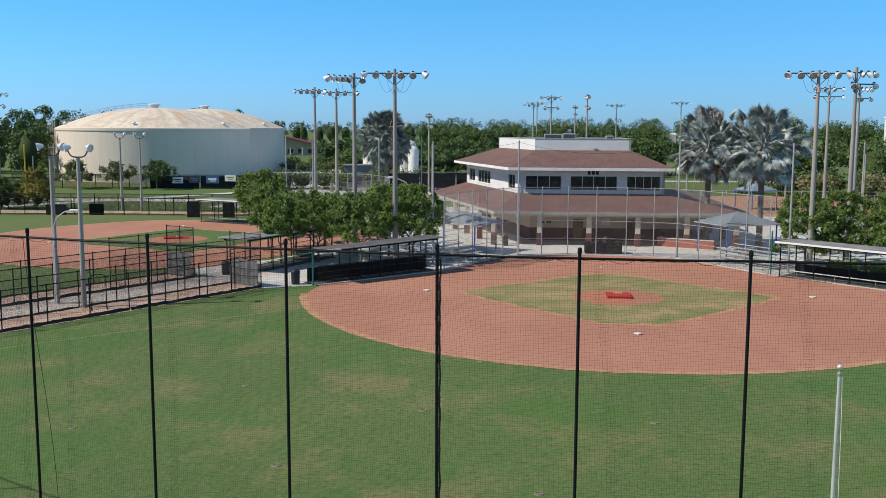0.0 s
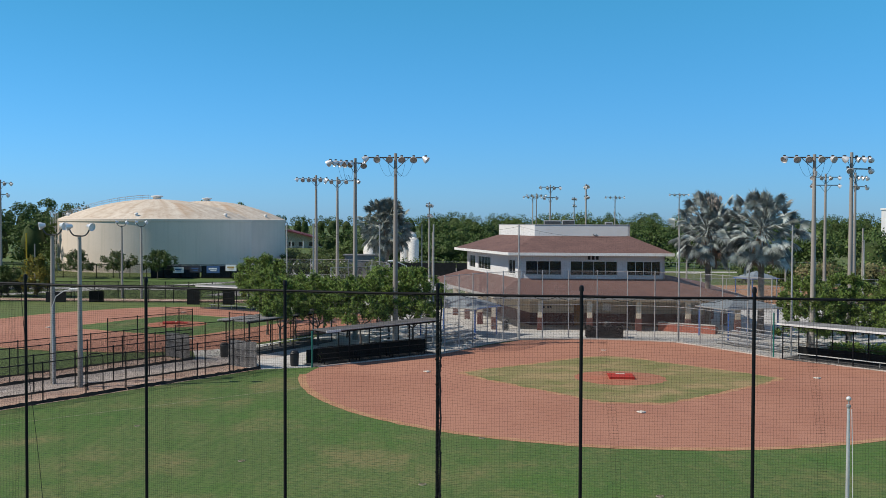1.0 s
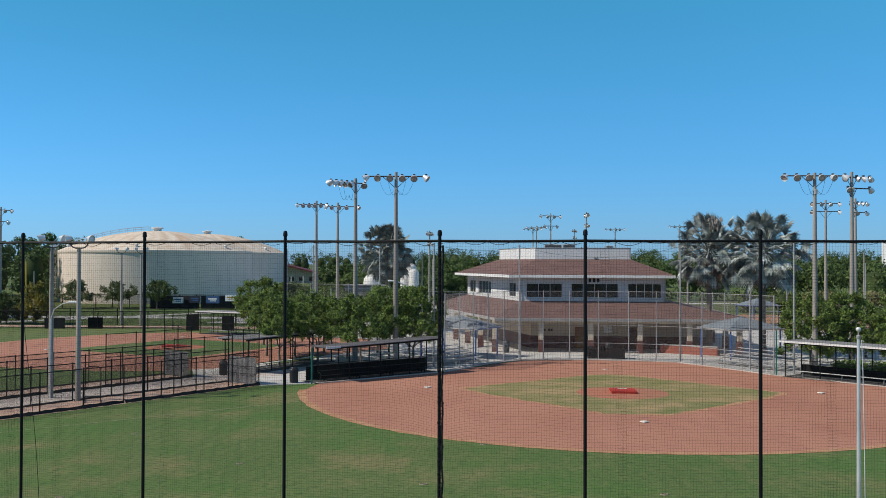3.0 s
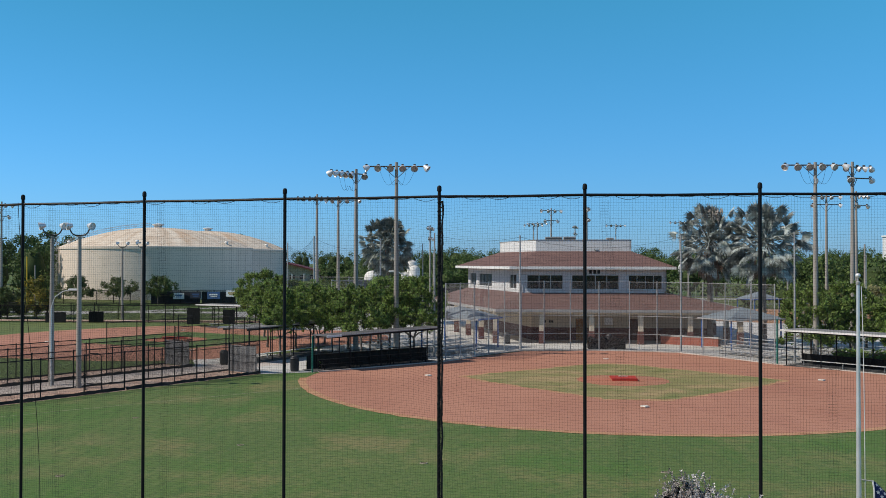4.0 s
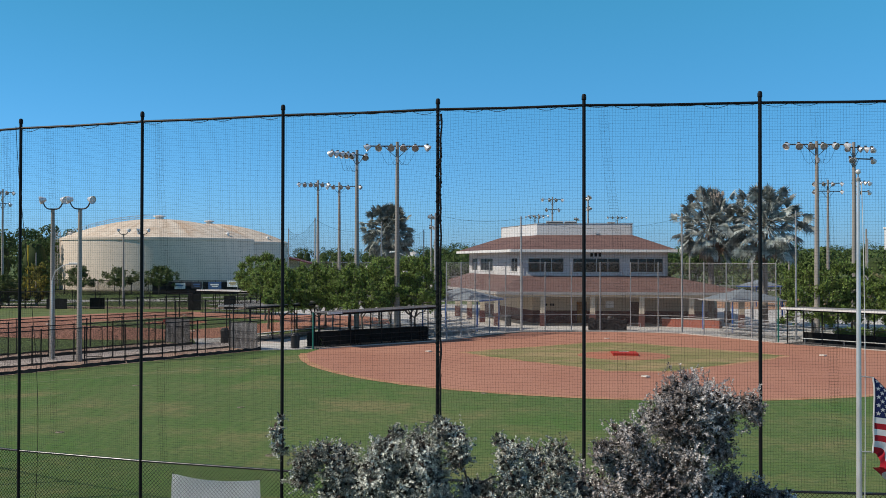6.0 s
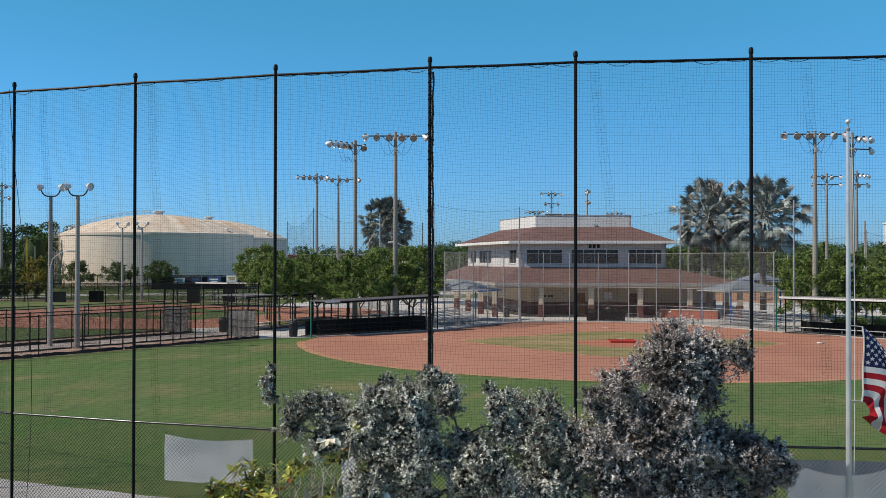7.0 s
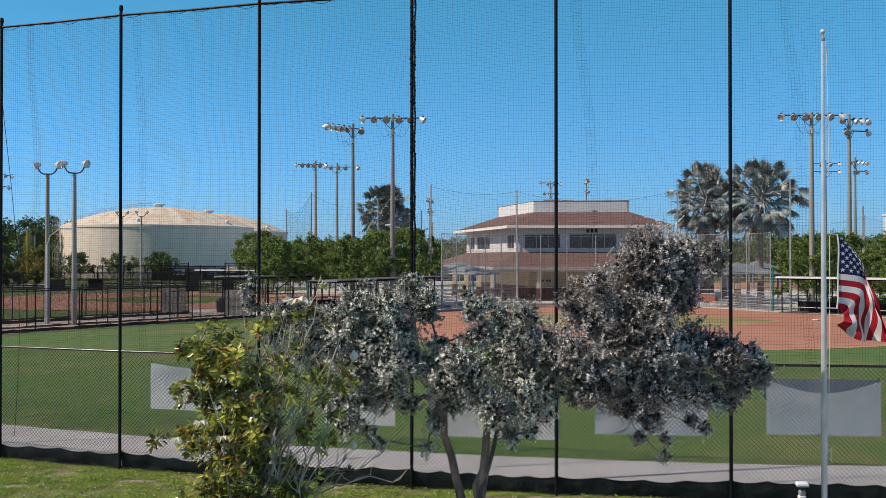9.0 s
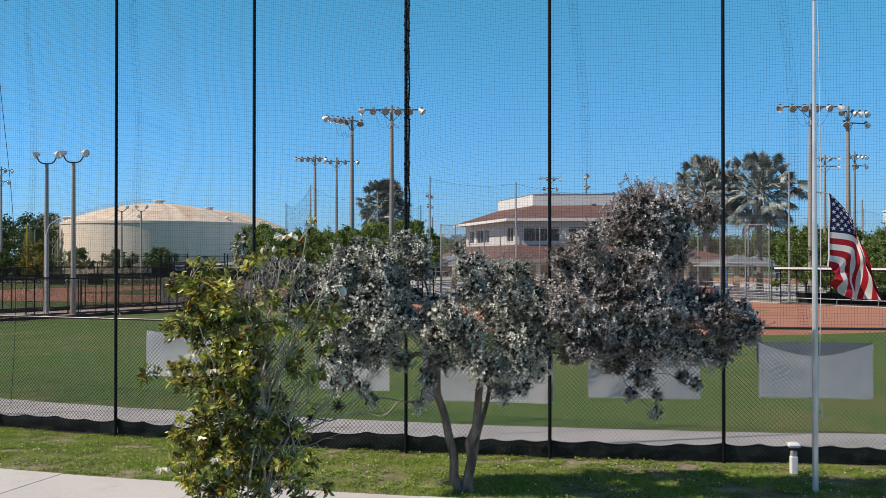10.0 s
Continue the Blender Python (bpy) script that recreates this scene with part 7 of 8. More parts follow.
# ---- fan palms ----
def fan_palm(at, trunk_h, R, seed, leaves_n, label, lowest=-78, dead_share=0.10, bloom=False, leaf=None):
    rng = np.random.default_rng(seed)
    root = thing("fan_palm", at, label, "palm", "fan palms")
    o = Vector(at)
    part("trunk", Geo().tube([o + Vector((0, 0, trunk_h * f)) for f in (0, 0.1, 0.4, 0.8, 1.0)], [0.42, 0.30, 0.26, 0.26, 0.34], 12), PALM_BARK, root)
    boots = Geo()
    for k in range(26):
        a, z = rng.uniform(0, 6.28), trunk_h * rng.uniform(0.78, 1.02)
        boots.tube([o + Vector((0.25 * math.cos(a), 0.25 * math.sin(a), z)), o + Vector((0.55 * math.cos(a), 0.55 * math.sin(a), z + 0.35))], [0.07, 0.03], 5)
    tagged(part("boot_work", boots, PALM_BARK, root), kind="stuff")
    top = o + Vector((0, 0, trunk_h))
    for k in range(leaves_n):
        a = k * 2.39996 + rng.uniform(-0.25, 0.25)
        f = (k + 0.5) / leaves_n
        el = radians(88 - (88 - lowest) * f ** 1.05 + rng.uniform(-9, 9))
        dead = f > 1 - dead_share
        d = Vector((math.cos(a) * math.cos(el), math.sin(a) * math.cos(el), math.sin(el)))
        stem = R * (rng.uniform(0.32, 0.76) if f < 0.6 else rng.uniform(0.46, 0.72)) * (0.75 if dead else 1.0)
        tip = top + d * stem - Vector((0, 0, 0.10 * R * (1 - f)))
        stalk = [top.lerp(tip, q) + Vector((0, 0, 0.08 * R * math.sin(math.pi * q))) for q in (0, 0.35, 0.7, 1.0)]
        g = Geo().tube(stalk, [0.05, 0.04, 0.03, 0.025], 5)
        out = (d + Vector((0, 0, -0.05 - 0.55 * f * f))).normalized()      # the blade hangs over from its stalk
        side = out.cross(Vector((0, 0, 1)))
        side = side.normalized() if side.length > 0.05 else Vector((1, 0, 0))
        nrm = side.cross(out).normalized()
        roll = radians(rng.uniform(-55, 55))
        side, nrm = side * math.cos(roll) + nrm * math.sin(roll), nrm * math.cos(roll) - side * math.sin(roll)
        seg, blade = 24, R * rng.uniform(0.20, 0.27)
        fold = 0.8 if dead else rng.uniform(0.25, 0.55)
        ray = []
        for j in range(2 * seg + 1):          # even: the valleys between the segments, odd: their ridges
            b = radians(-122 + 244 * j / (2 * seg))
            w = (out * (math.cos(b) + 0.22) + side * math.sin(b) * (0.45 if dead else 1.0) - nrm * (fold * abs(math.sin(b)))).normalized()
            ray.append((w, blade * (1 - 0.18 * abs(b) / 2.1)))
        V, Fc = [tip], []
        for j, (w, ln) in enumerate(ray):
            V.append(tip + w * ln * 0.52 + nrm * blade * (0.05 if j % 2 else -0.03))
        for j in range(seg):
            w, ln = ray[2 * j + 1]
            ln *= rng.uniform(0.86, 1.08)
            V.append(tip + w * ln + Vector((0, 0, -1)) * ln * rng.uniform(0.02, 0.26) + side * ln * rng.uniform(-0.03, 0.03))
            a, m, b, e = 1 + 2 * j, 2 + 2 * j, 3 + 2 * j, 2 * seg + 2 + j
            Fc += [(0, a, m), (0, m, b), (a, e, m), (m, e, b)]
        g.add(V, Fc)
        part("frond", g, PALM_DEAD if dead else (leaf or PALM_LEAF), root, "brown hanging dead frond" if dead else "stiff silver fan frond")
    if bloom:
        g = Geo()
        for k in range(90):
            a, q = rng.uniform(0, 6.28), rng.uniform(0.1, 1.0)
            p = top + Vector((0.2, -0.5, 0.55 * R)) + Vector((0.5 * q * math.cos(a) * 2.2, 0.5 * math.sin(a), rng.uniform(-0.2, 0.9)))
            g.tube([p, p + Vector((rng.uniform(-0.2, 0.2), rng.uniform(-0.2, 0.2), -rng.uniform(0.3, 0.6)))], [0.06, 0.03], 4)
        tagged(part("bloom", g, TWIG, root, "pale tan drooping flower cluster"), kind="stuff")


fan_palm((25.2, 94.2, 0.006), 9.55, 4.7, 21, 128, "tall silver fan palm beside the clubhouse, pale with flower stalks", bloom=True)
fan_palm((29.4, 91.3, 0.006), 9.6, 5.0, 22, 140, "tall silver fan palm beside the clubhouse")
fan_palm((-7.6, 122.6, -0.03), 9.9, 4.5, 23, 190, "dark silver-green fan palm behind the trees", -80, 0.03, leaf=PALM_GREEN)
fan_palm((29.5, 235.0, -0.03), 8.0, 4.3, 24, 36, "distant fan palm behind the clubhouse")


# ---- far trees ----
def far_woods(name, rows, seed, label, leaf, per=1500, size=0.72):
    """One wood of many crowns: rows of (x0, x1, y, depth, lowest, highest, spacing)."""
    rng = np.random.default_rng(seed)
    PV, PF, base, trunks, cores = [], [], 0, Geo(), Geo()
    for x0, x1, y, dep, lo, hi, gap in rows:
        for x in np.arange(x0, x1, gap):
            h = lo + (hi - lo) * (0.5 + 0.5 * noise.noise(Vector((x * 0.045, y * 0.02, seed)))) * rng.uniform(0.85, 1.12)
            cx, cy = x + rng.uniform(-gap, gap) * 0.5, y + rng.uniform(-dep, dep)
            w = gap * rng.uniform(0.7, 1.0)
            # lobes over a domed crown, and a few low skirts
            lob, half = [], h * 0.46
            for q in range(22):
                el, az = math.asin(rng.uniform(-0.35, 0.95)), rng.uniform(0, 2 * math.pi)
                r = w * rng.uniform(0.24, 0.40)
                lob.append((cx + (w * 0.78) * math.cos(el) * math.cos(az), cy + (w * 0.78) * math.cos(el) * math.sin(az), h * 0.54 + (half - r * 0.8) * math.sin(el), r))
            lob += [(cx + w * rng.uniform(-0.7, 0.7), cy - w * rng.uniform(0.2, 0.7), h * rng.uniform(0.08, 0.3), w * 0.34) for q in range(5)]
            P, D = lobes_of(rng, lob, per, 0.3)
            P[:, 2] = np.maximum(P[:, 2], 0.1)
            seen = D[:, 1] < 0.35
            P, D = P[seen], D[seen]
            N = unit(D + rng.normal(size=D.shape) * 0.45 + np.array([[0, 0, 0.15]]))
            V, Fc = leaf_faces(P, np.cross(N, rng.normal(size=D.shape)), N, size * rng.uniform(0.6, 1.3, len(P)), size * 0.42 * rng.uniform(0.6, 1.3, len(P)), 0.1)
            PV.append(V)
            PF.append(Fc + base)
            base += len(V)
            # solid heart fills the gaps; the crown's inner shade is in its colour
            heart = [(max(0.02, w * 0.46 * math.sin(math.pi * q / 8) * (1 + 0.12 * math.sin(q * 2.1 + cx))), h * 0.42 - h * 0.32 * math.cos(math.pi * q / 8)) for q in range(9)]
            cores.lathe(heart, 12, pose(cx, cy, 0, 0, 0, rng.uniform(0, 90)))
            trunks.tube([(cx, cy, -0.05), (cx + 0.2, cy, h * 0.6)], [0.3, 0.15], 6)
    root = thing(name, (rows[0][0], rows[0][2], -0.03), label, "woods", kind="stuff")
    tagged(part("crowns", Geo().add(np.concatenate(PV), np.concatenate(PF)), leaf, root), kind="stuff")
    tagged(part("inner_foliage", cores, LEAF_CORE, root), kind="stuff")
    tagged(part("trunks", trunks, BARK, root), kind="stuff")


far_woods("woods", [(0, 190, 350, 14, 9.5, 13.0, 6.5), (-10, 400, 640, 16, 17.0, 21.0, 9.5), (-10, 420, 600, 12, 13.5, 18.0, 9.5), (-210, -66, 325, 14, 15.5, 20.0, 7.0), (-150, 6, 690, 18, 14.5, 18.5, 8.0)], 31, "far belt of mixed green trees along the horizon", FAR_LEAF)
far_woods("woods", [(-150, -86, 205, 10, 11.0, 16.0, 5.5), (-150, -80, 240, 8, 10.0, 15.0, 6.0), (-22, 45, 240, 10, 5.0, 8.0, 6.0), (20, 150, 228, 10, 8.0, 12.0, 7.0), (-34, 20, 300, 10, 7.0, 10.0, 5.5), (-30, 24, 262, 8, 4.0, 6.5, 4.5), (66, 150, 200, 12, 7.0, 11.5, 7.0), (-112, -76, 165, 8, 6.0, 10.5, 6.0)], 32, "nearer clumps of dark green trees past the fields", FAR_LEAF, 1700, 0.62)
far_woods("woods", [(52, 130, 165, 6, 3.0, 5.5, 4.0), (-34, 2, 178, 3, 3.0, 5.0, 4.0), (-58, -26, 290, 5, 2.4, 3.6, 3.6), (-40, -22, 250, 4, 2.0, 3.2, 3.4)], 33, "low scrubby greenery along far fences", DARK_LEAF, 700, 0.46)
far_woods("woods", [(-100, -66, 150, 6, 2.5, 5.0, 4.0), (60, 95, 150, 5, 3.0, 6.0, 4.0)], 34, "dry olive-brown scrub at the edge of the fields", DRY_SCRUB, 700, 0.46)


# ---- far buildings, tanks and fences ----
rb = thing("red_roof_building", (-66.0, 400.0, -0.03), "broad low building with a dark red metal gable roof", "building")
M = pose(-66, 400, -0.03, 0, 0, 0)
part("wall", Geo().box((-16.5, -2, 0), (16.5, 8, 3.0), M), CREAM, rb)
part("gable", Geo().add([M @ Vector(p) for p in ((-16.5, -2.0, 3.0), (16.5, -2.0, 3.0), (0, -2.0, 7.0), (-16.5, -1.8, 3.0), (16.5, -1.8, 3.0), (0, -1.8, 7.0))], [(0, 1, 2), (5, 4, 3), (1, 4, 5, 2), (0, 2, 5, 3)]), CREAM, rb)
for sgn in (-1, 1):
    V = [(0, -6, 7.6), (0, 8.5, 7.6), (sgn * 18.5, 8.5, 3.1), (sgn * 18.5, -6, 3.1)]
    V = [M @ Vector(p) for p in V] + [M @ (Vector(p) - Vector((0, 0, 0.5))) for p in V]
    part("roof", Geo().add(V, [(0, 1, 2, 3), (7, 6, 5, 4), (0, 3, 7, 4), (3, 2, 6, 7), (2, 1, 5, 6), (1, 0, 4, 5)]), RED_ROOF, rb)
for k in range(8):
    part("porch_post", Geo().cbox((-17.4 + 4.9 * k, -5.6, 0), (-17.0 + 4.9 * k, -5.2, 3.1), 0.02, M), WHITE_TRIM, rb)
    part("window", Geo().box((-15.4 + 4.1 * k, -2.06, 0.9), (-13.4 + 4.1 * k, -2.003, 2.5), M), GLASS, rb)
for x, y, r, h in ((-9.7, 221.0, 1.0, 4.7), (-7.6, 220.0, 1.2, 6.2), (-8.3, 224.0, 1.2, 7.4)):
    t = thing("process_tank", (x, y, -0.03), "upright white-painted steel process tank", "tank", "process tanks")
    part("shell", Geo().lathe([(r, 0), (r, h), (r * 0.93, h + 0.3), (r * 0.6, h + 0.75), (0.001, h + 0.95)], 24, Matrix.Translation((x, y, -0.03))), WHITE_TANK, t)
    part("top_rail", Geo().tube([(x + r * math.cos(a), y + r * math.sin(a), h + 0.7) for a in np.linspace(0, 2 * math.pi, 17)], 0.04, 5), GALV, t)
t = thing("process_tank", (-17.1, 221.0, -0.03), "squat domed white process tank", "tank", "process tanks")
part("shell", Geo().lathe([(2.0, 0), (2.0, 4.1), (1.85, 4.9), (1.4, 5.5), (0.7, 5.8), (0.001, 5.9)], 24, Matrix.Translation((-17.1, 221, -0.03))), WHITE_TANK, t)
ph = thing("pump_house", (-14.5, 181.0, -0.03), "low grey utility building before the process tanks", "building")
part("wall", Geo().cbox((-19.0, 180.0, -0.03), (-11.0, 183.0, 4.2), 0.02), SHED_GREY, ph)
part("roof", Geo().cbox((-19.3, 179.7, 4.2), (-10.7, 183.3, 4.4), 0.02), SHED_GREY, ph)
for k in range(3):
    part("louvre", Geo().box((-17.0 + 2.2 * k, 179.96, 0.8), (-15.8 + 2.2 * k, 179.997, 2.2)), LAMP_DARK, ph)
wb = thing("white_building", (107.0, 214.0, -0.03), "plain white building beyond the trees", "building")
part("wall", Geo().box((99, 208, -0.03), (116, 222, 13.6)), WHITE_WALL, wb)
part("roof_edge", Geo().cbox((98.8, 207.8, 13.6), (116.2, 222.2, 14.0), 0.05), WHITE_TRIM, wb)
for k in range(4):
    w = part("window", Geo().box((101 + 4 * k, 207.94, 6.5), (102.6 + 4 * k, 207.997, 8.2)), GLASS, wb)
fence("tank_fence", [(-80 + 3.1 * k, 178.6 - 0.06 * k) for k in range(16)], 2.5, "tall black chain-link fence before the water tanks", rails=(0.15,), wire_r=0.010, pitch=0.12, post_r=0.07, rail_r=0.05)
fence("far_fence", [(-70 + 3.2 * k, 124.3 - 0.06 * k) for k in range(16)], 2.2, "black chain-link fence round the next field", wire_r=0.0085, pitch=0.12, post_r=0.06, rails=(0.15,), rail_r=0.045)
fence("far_fence", [(-70 + 3.2 * k, 131.5 - 0.06 * k) for k in range(19)], 2.2, "black chain-link fence along the far path", wire_r=0.0085, pitch=0.12, post_r=0.06, rail_r=0.045)
for x0, y0, x1, y1, h in ((-8, 134, 60, 128, 3.0), (-10, 172, 70, 176, 3.4), (58, 128, 92, 140, 3.4), (36, 112, 62, 126, 3.0), (-30, 138, -8, 134, 3.0)):
    L = math.hypot(x1 - x0, y1 - y0)
    k = round(L / 3.2)
    fence("far_fence", [(x0 + (x1 - x0) * j / k, y0 + (y1 - y0) * j / k) for j in range(k + 1)], h, "grey chain-link fence round a far field", GALV, VINYL, 0.045, (h * 0.5,), 0.003, 0.12, rail_r=0.03)
for x, y, w, h, z, m, lb in ((-49.3, 177.8, 2.0, 1.1, 0.95, BANNER, "white"), (-46.2, 177.8, 2.0, 1.2, 1.05, SIGN_DARK, "dark"), (-42.9, 177.8, 2.4, 1.3, 0.95, SIGN_BLUE, "blue"), (-39.6, 177.7, 2.0, 1.15, 1.35, SIGN_GOLD, "gold")):
    b = thing("fence_banner", (x, y, z), lb + " printed banner tied to the far fence", "banner", "fence banners")
    part("sheet", Geo().cbox((x - w / 2, y, z), (x + w / 2, y + 0.03, z + h), 0.008), m if lb != "gold" else BANNER, b)
    part("print", Geo().box((x - w * 0.34, y - 0.012, z + h * 0.52), (x + w * 0.30, y - 0.004, z + h * 0.72)).box((x - w * 0.22, y - 0.012, z + h * 0.28), (x + w * 0.26, y - 0.004, z + h * 0.40)), {"white": SIGN_BLUE, "dark": SIGN_BLUE, "blue": BANNER, "gold": SIGN_GOLD}[lb], b, "plain bars of print")
for x, y, w, h in ((-49.9, 123.8, 2.6, 1.2), (-44.8, 124.0, 1.9, 1.3), (-50.0, 178.3, 9.0, 2.2), (-40.6, 178.0, 9.0, 2.2), (-31.6, 121.0, 1.6, 1.9), (-27.2, 121.0, 1.5, 1.7), (-8.0, 171.7, 6.3, 3.1), (-1.6, 171.9, 6.3, 3.1), (4.8, 172.2, 6.3, 3.1)):
    solo("windscreen_panel", Geo().cbox((x - w / 2, y - 0.02, -0.03), (x + w / 2, y + 0.02, 0.1 + h), 0.006), SLATE_SCREEN if w == 9.0 else SCREEN, "slate-grey windscreen panel on a far fence" if w == 9.0 else "black windscreen panel on a far fence", "windscreen", at=(x, y, -0.03), group="windscreen panels")
for x, y, h in ((-66.0, 140.0, 7.5), (-56.5, 133.0, 7.2), (-8.0, 150.0, 12.5), (-2.0, 134.0, 9.0), (31.5, 128.0, 9.5), (41.0, 118.0, 9.5), (46.0, 108.0, 9.8), (58.0, 128.0, 9.8)):
    solo("utility_pole", Geo().tube([(x, y, -0.03), (x, y, h)], [0.13, 0.09], 8), CONC_POLE, "plain slim pole standing by a far fence", "pole", at=(x, y, -0.03), group="utility poles")

solo("foul_pole", Geo().tube([(-64.6, 149.0, -0.03), (-64.6, 149.0, 8.5)], 0.11, 8), YELLOW_PAINT, "yellow-painted foul pole at the next field", "pole", at=(-64.6, 149.0, -0.03))

# ---- flagpole and flag ----
FP = Vector((6.12, 15.35, 0.004))
fp = thing("flagpole", tuple(FP), "tapered satin aluminium flagpole with a ball finial", "flagpole")
part("pole", Geo().tube([FP, FP + Vector((0, 0, 2.5)), FP + Vector((0, 0, 5.0)), FP + Vector((0, 0, 7.38))], [0.044, 0.042, 0.034, 0.023], 20), POLE_ALU, fp)
part("truck", Geo().lathe([(0.024, 7.36), (0.032, 7.38), (0.032, 7.41), (0.010, 7.425), (0.010, 7.475)], 12, Matrix.Translation(FP)), GALV, fp, "cap with the halyard pulley")
part("finial", Geo().lathe([(0.002 + 0.036 * math.sin(math.pi * k / 10), 7.505 - 0.036 * math.cos(math.pi * k / 10)) for k in range(11)], 16, Matrix.Translation(FP)), ALU, fp, "ball finial")
part("cleat", Geo().tube([FP + Vector((0.06, -0.02, 1.25)), FP + Vector((0.09, -0.03, 1.3)), FP + Vector((0.09, -0.03, 1.1)), FP + Vector((0.06, -0.02, 1.15))], 0.010, 6), ALU, fp)
part("halyard", Geo().tube([FP + Vector((0.035 + 0.045 * math.sin(math.pi * f) ** 0.7, -0.03, 1.2 + 6.15 * f)) for f in np.linspace(0, 1, 14)], 0.006, 5), FLAG_WHITE, fp, "white halyard rope")

FT = FP + Vector((0.20, -0.05, 4.50))         # upper hoist corner


def cloth(u, v):
    """The flag's sheet as it hangs: u along the fly, v down the hoist."""
    s, bend = 1.80 * u, 0.05 + 1.5 * v * (1 - v)
    fall = 0.07 * math.log1p(math.exp((s - bend) / 0.07)) if s - bend < 1.5 else s - bend   # length past the bend, where the fly drops
    flat = s - fall
    way = Vector((0.46 - 1.15 * v + 0.75 * v * v, 0, -0.90)).normalized() * (1.03 - 0.33 * v - 0.52 * v * v)
    p = Vector((flat, 0, -1.13 * v - 0.10 * flat)) + way * fall
    w = (0.08 + 0.12 * v) * min(1.0, fall) * math.sin(4.0 * s + 14.0 * v) + 0.02 * math.sin(10 * s - 7 * v)
    return FT + p + Vector((0.05 * fall * math.sin(8 * v + 3 * s), w, 0.0))


def cloth_piece(u0, u1, v0, v1, nu, nv):
    g = Geo()
    V = [cloth(u0 + (u1 - u0) * i / nu, v0 + (v1 - v0) * j / nv) for j in range(nv + 1) for i in range(nu + 1)]
    return g.add(V, [(j * (nu + 1) + i, (j + 1) * (nu + 1) + i, (j + 1) * (nu + 1) + i + 1, j * (nu + 1) + i + 1) for j in range(nv) for i in range(nu)], True)


fl = thing("flag", tuple(FT), "striped red and white flag with starred blue canton, hanging limp", "flag")
for k in range(13):
    part("stripe", cloth_piece(0.4 if k < 7 else 0.0, 1.0, k / 13, (k + 1) / 13, 30 if k < 7 else 46, 2), FLAG_WHITE if k % 2 else FLAG_RED, fl, "white stripe" if k % 2 else "red stripe")
part("canton", cloth_piece(0.0, 0.4, 0.0, 7 / 13, 20, 10), FLAG_BLUE, fl, "deep blue canton")
g = Geo()
for r in range(9):
    for c in range(6 if r % 2 == 0 else 5):
        u, v = 0.4 * ((2 * c + 1 + (r % 2)) / 12), 7 / 13 * (r + 1) / 10
        for off in (-0.006, 0.006):
            V = []
            for q in range(10):
                a, rad = math.pi * q / 5, (0.037 if q % 2 == 0 else 0.015)
                p = cloth(u + rad / 1.6 * math.sin(a), v - rad / 1.1 * math.cos(a))
                V.append(p + Vector((0, off, 0)))
            g.add(V, [list(range(10))])
tagged(part("star_field", g, FLAG_WHITE, fl, "field of white stars"), kind="stuff")
for v in (0.01, 0.99):
    part("snap_clip", Geo().tube([FP + Vector((0.02, -0.03, 4.50 - 1.13 * v)), cloth(0.0, v)], 0.009, 5), GALV, fl, "metal clip on the halyard")
part("heading", Geo().tube([cloth(0.0, v) for v in np.linspace(0, 1, 8)], 0.012, 5), FLAG_WHITE, fl, "white canvas heading")

# ---- spotlight, banners, footpath slabs and grass ----
sp = thing("ground_spotlight", (6.22, 16.55, 0.004), "white ground spotlight on a short post aimed at the flag", "spotlight")
part("post", Geo().cbox((6.165, 16.495, 0.004), (6.275, 16.605, 0.30), 0.012), WHITE_TRIM, sp)
part("junction_box", Geo().cbox((6.175, 16.505, 0.30), (6.265, 16.595, 0.38), 0.01), GALV, sp)
part("bracket", Geo().tube([(6.22, 16.55, 0.38), (6.22, 16.55, 0.45)], 0.02, 8), LAMP_DARK, sp)
hd = part("head", Geo().cbox((-0.095, -0.07, -0.024), (0.095, 0.07, 0.024), 0.01, pose(6.22, 16.55, 0.48, 14, 0, 0)), WHITE_TRIM, sp)
part("lens", Geo().box((-0.08, -0.055, 0.025), (0.08, 0.055, 0.029), pose(6.22, 16.55, 0.48, 14, 0, 0)), LENS, hd)


def fence_point(x):
    """The fence's place and heading at a given x."""
    for a, b in zip(POSTS, POSTS[1:]):
        if a[0] <= x <= b[0]:
            A, B = Vector((*a, 0)), Vector((*b, 0))
            return A.lerp(B, (x - a[0]) / (b[0] - a[0])), (B - A).normalized()


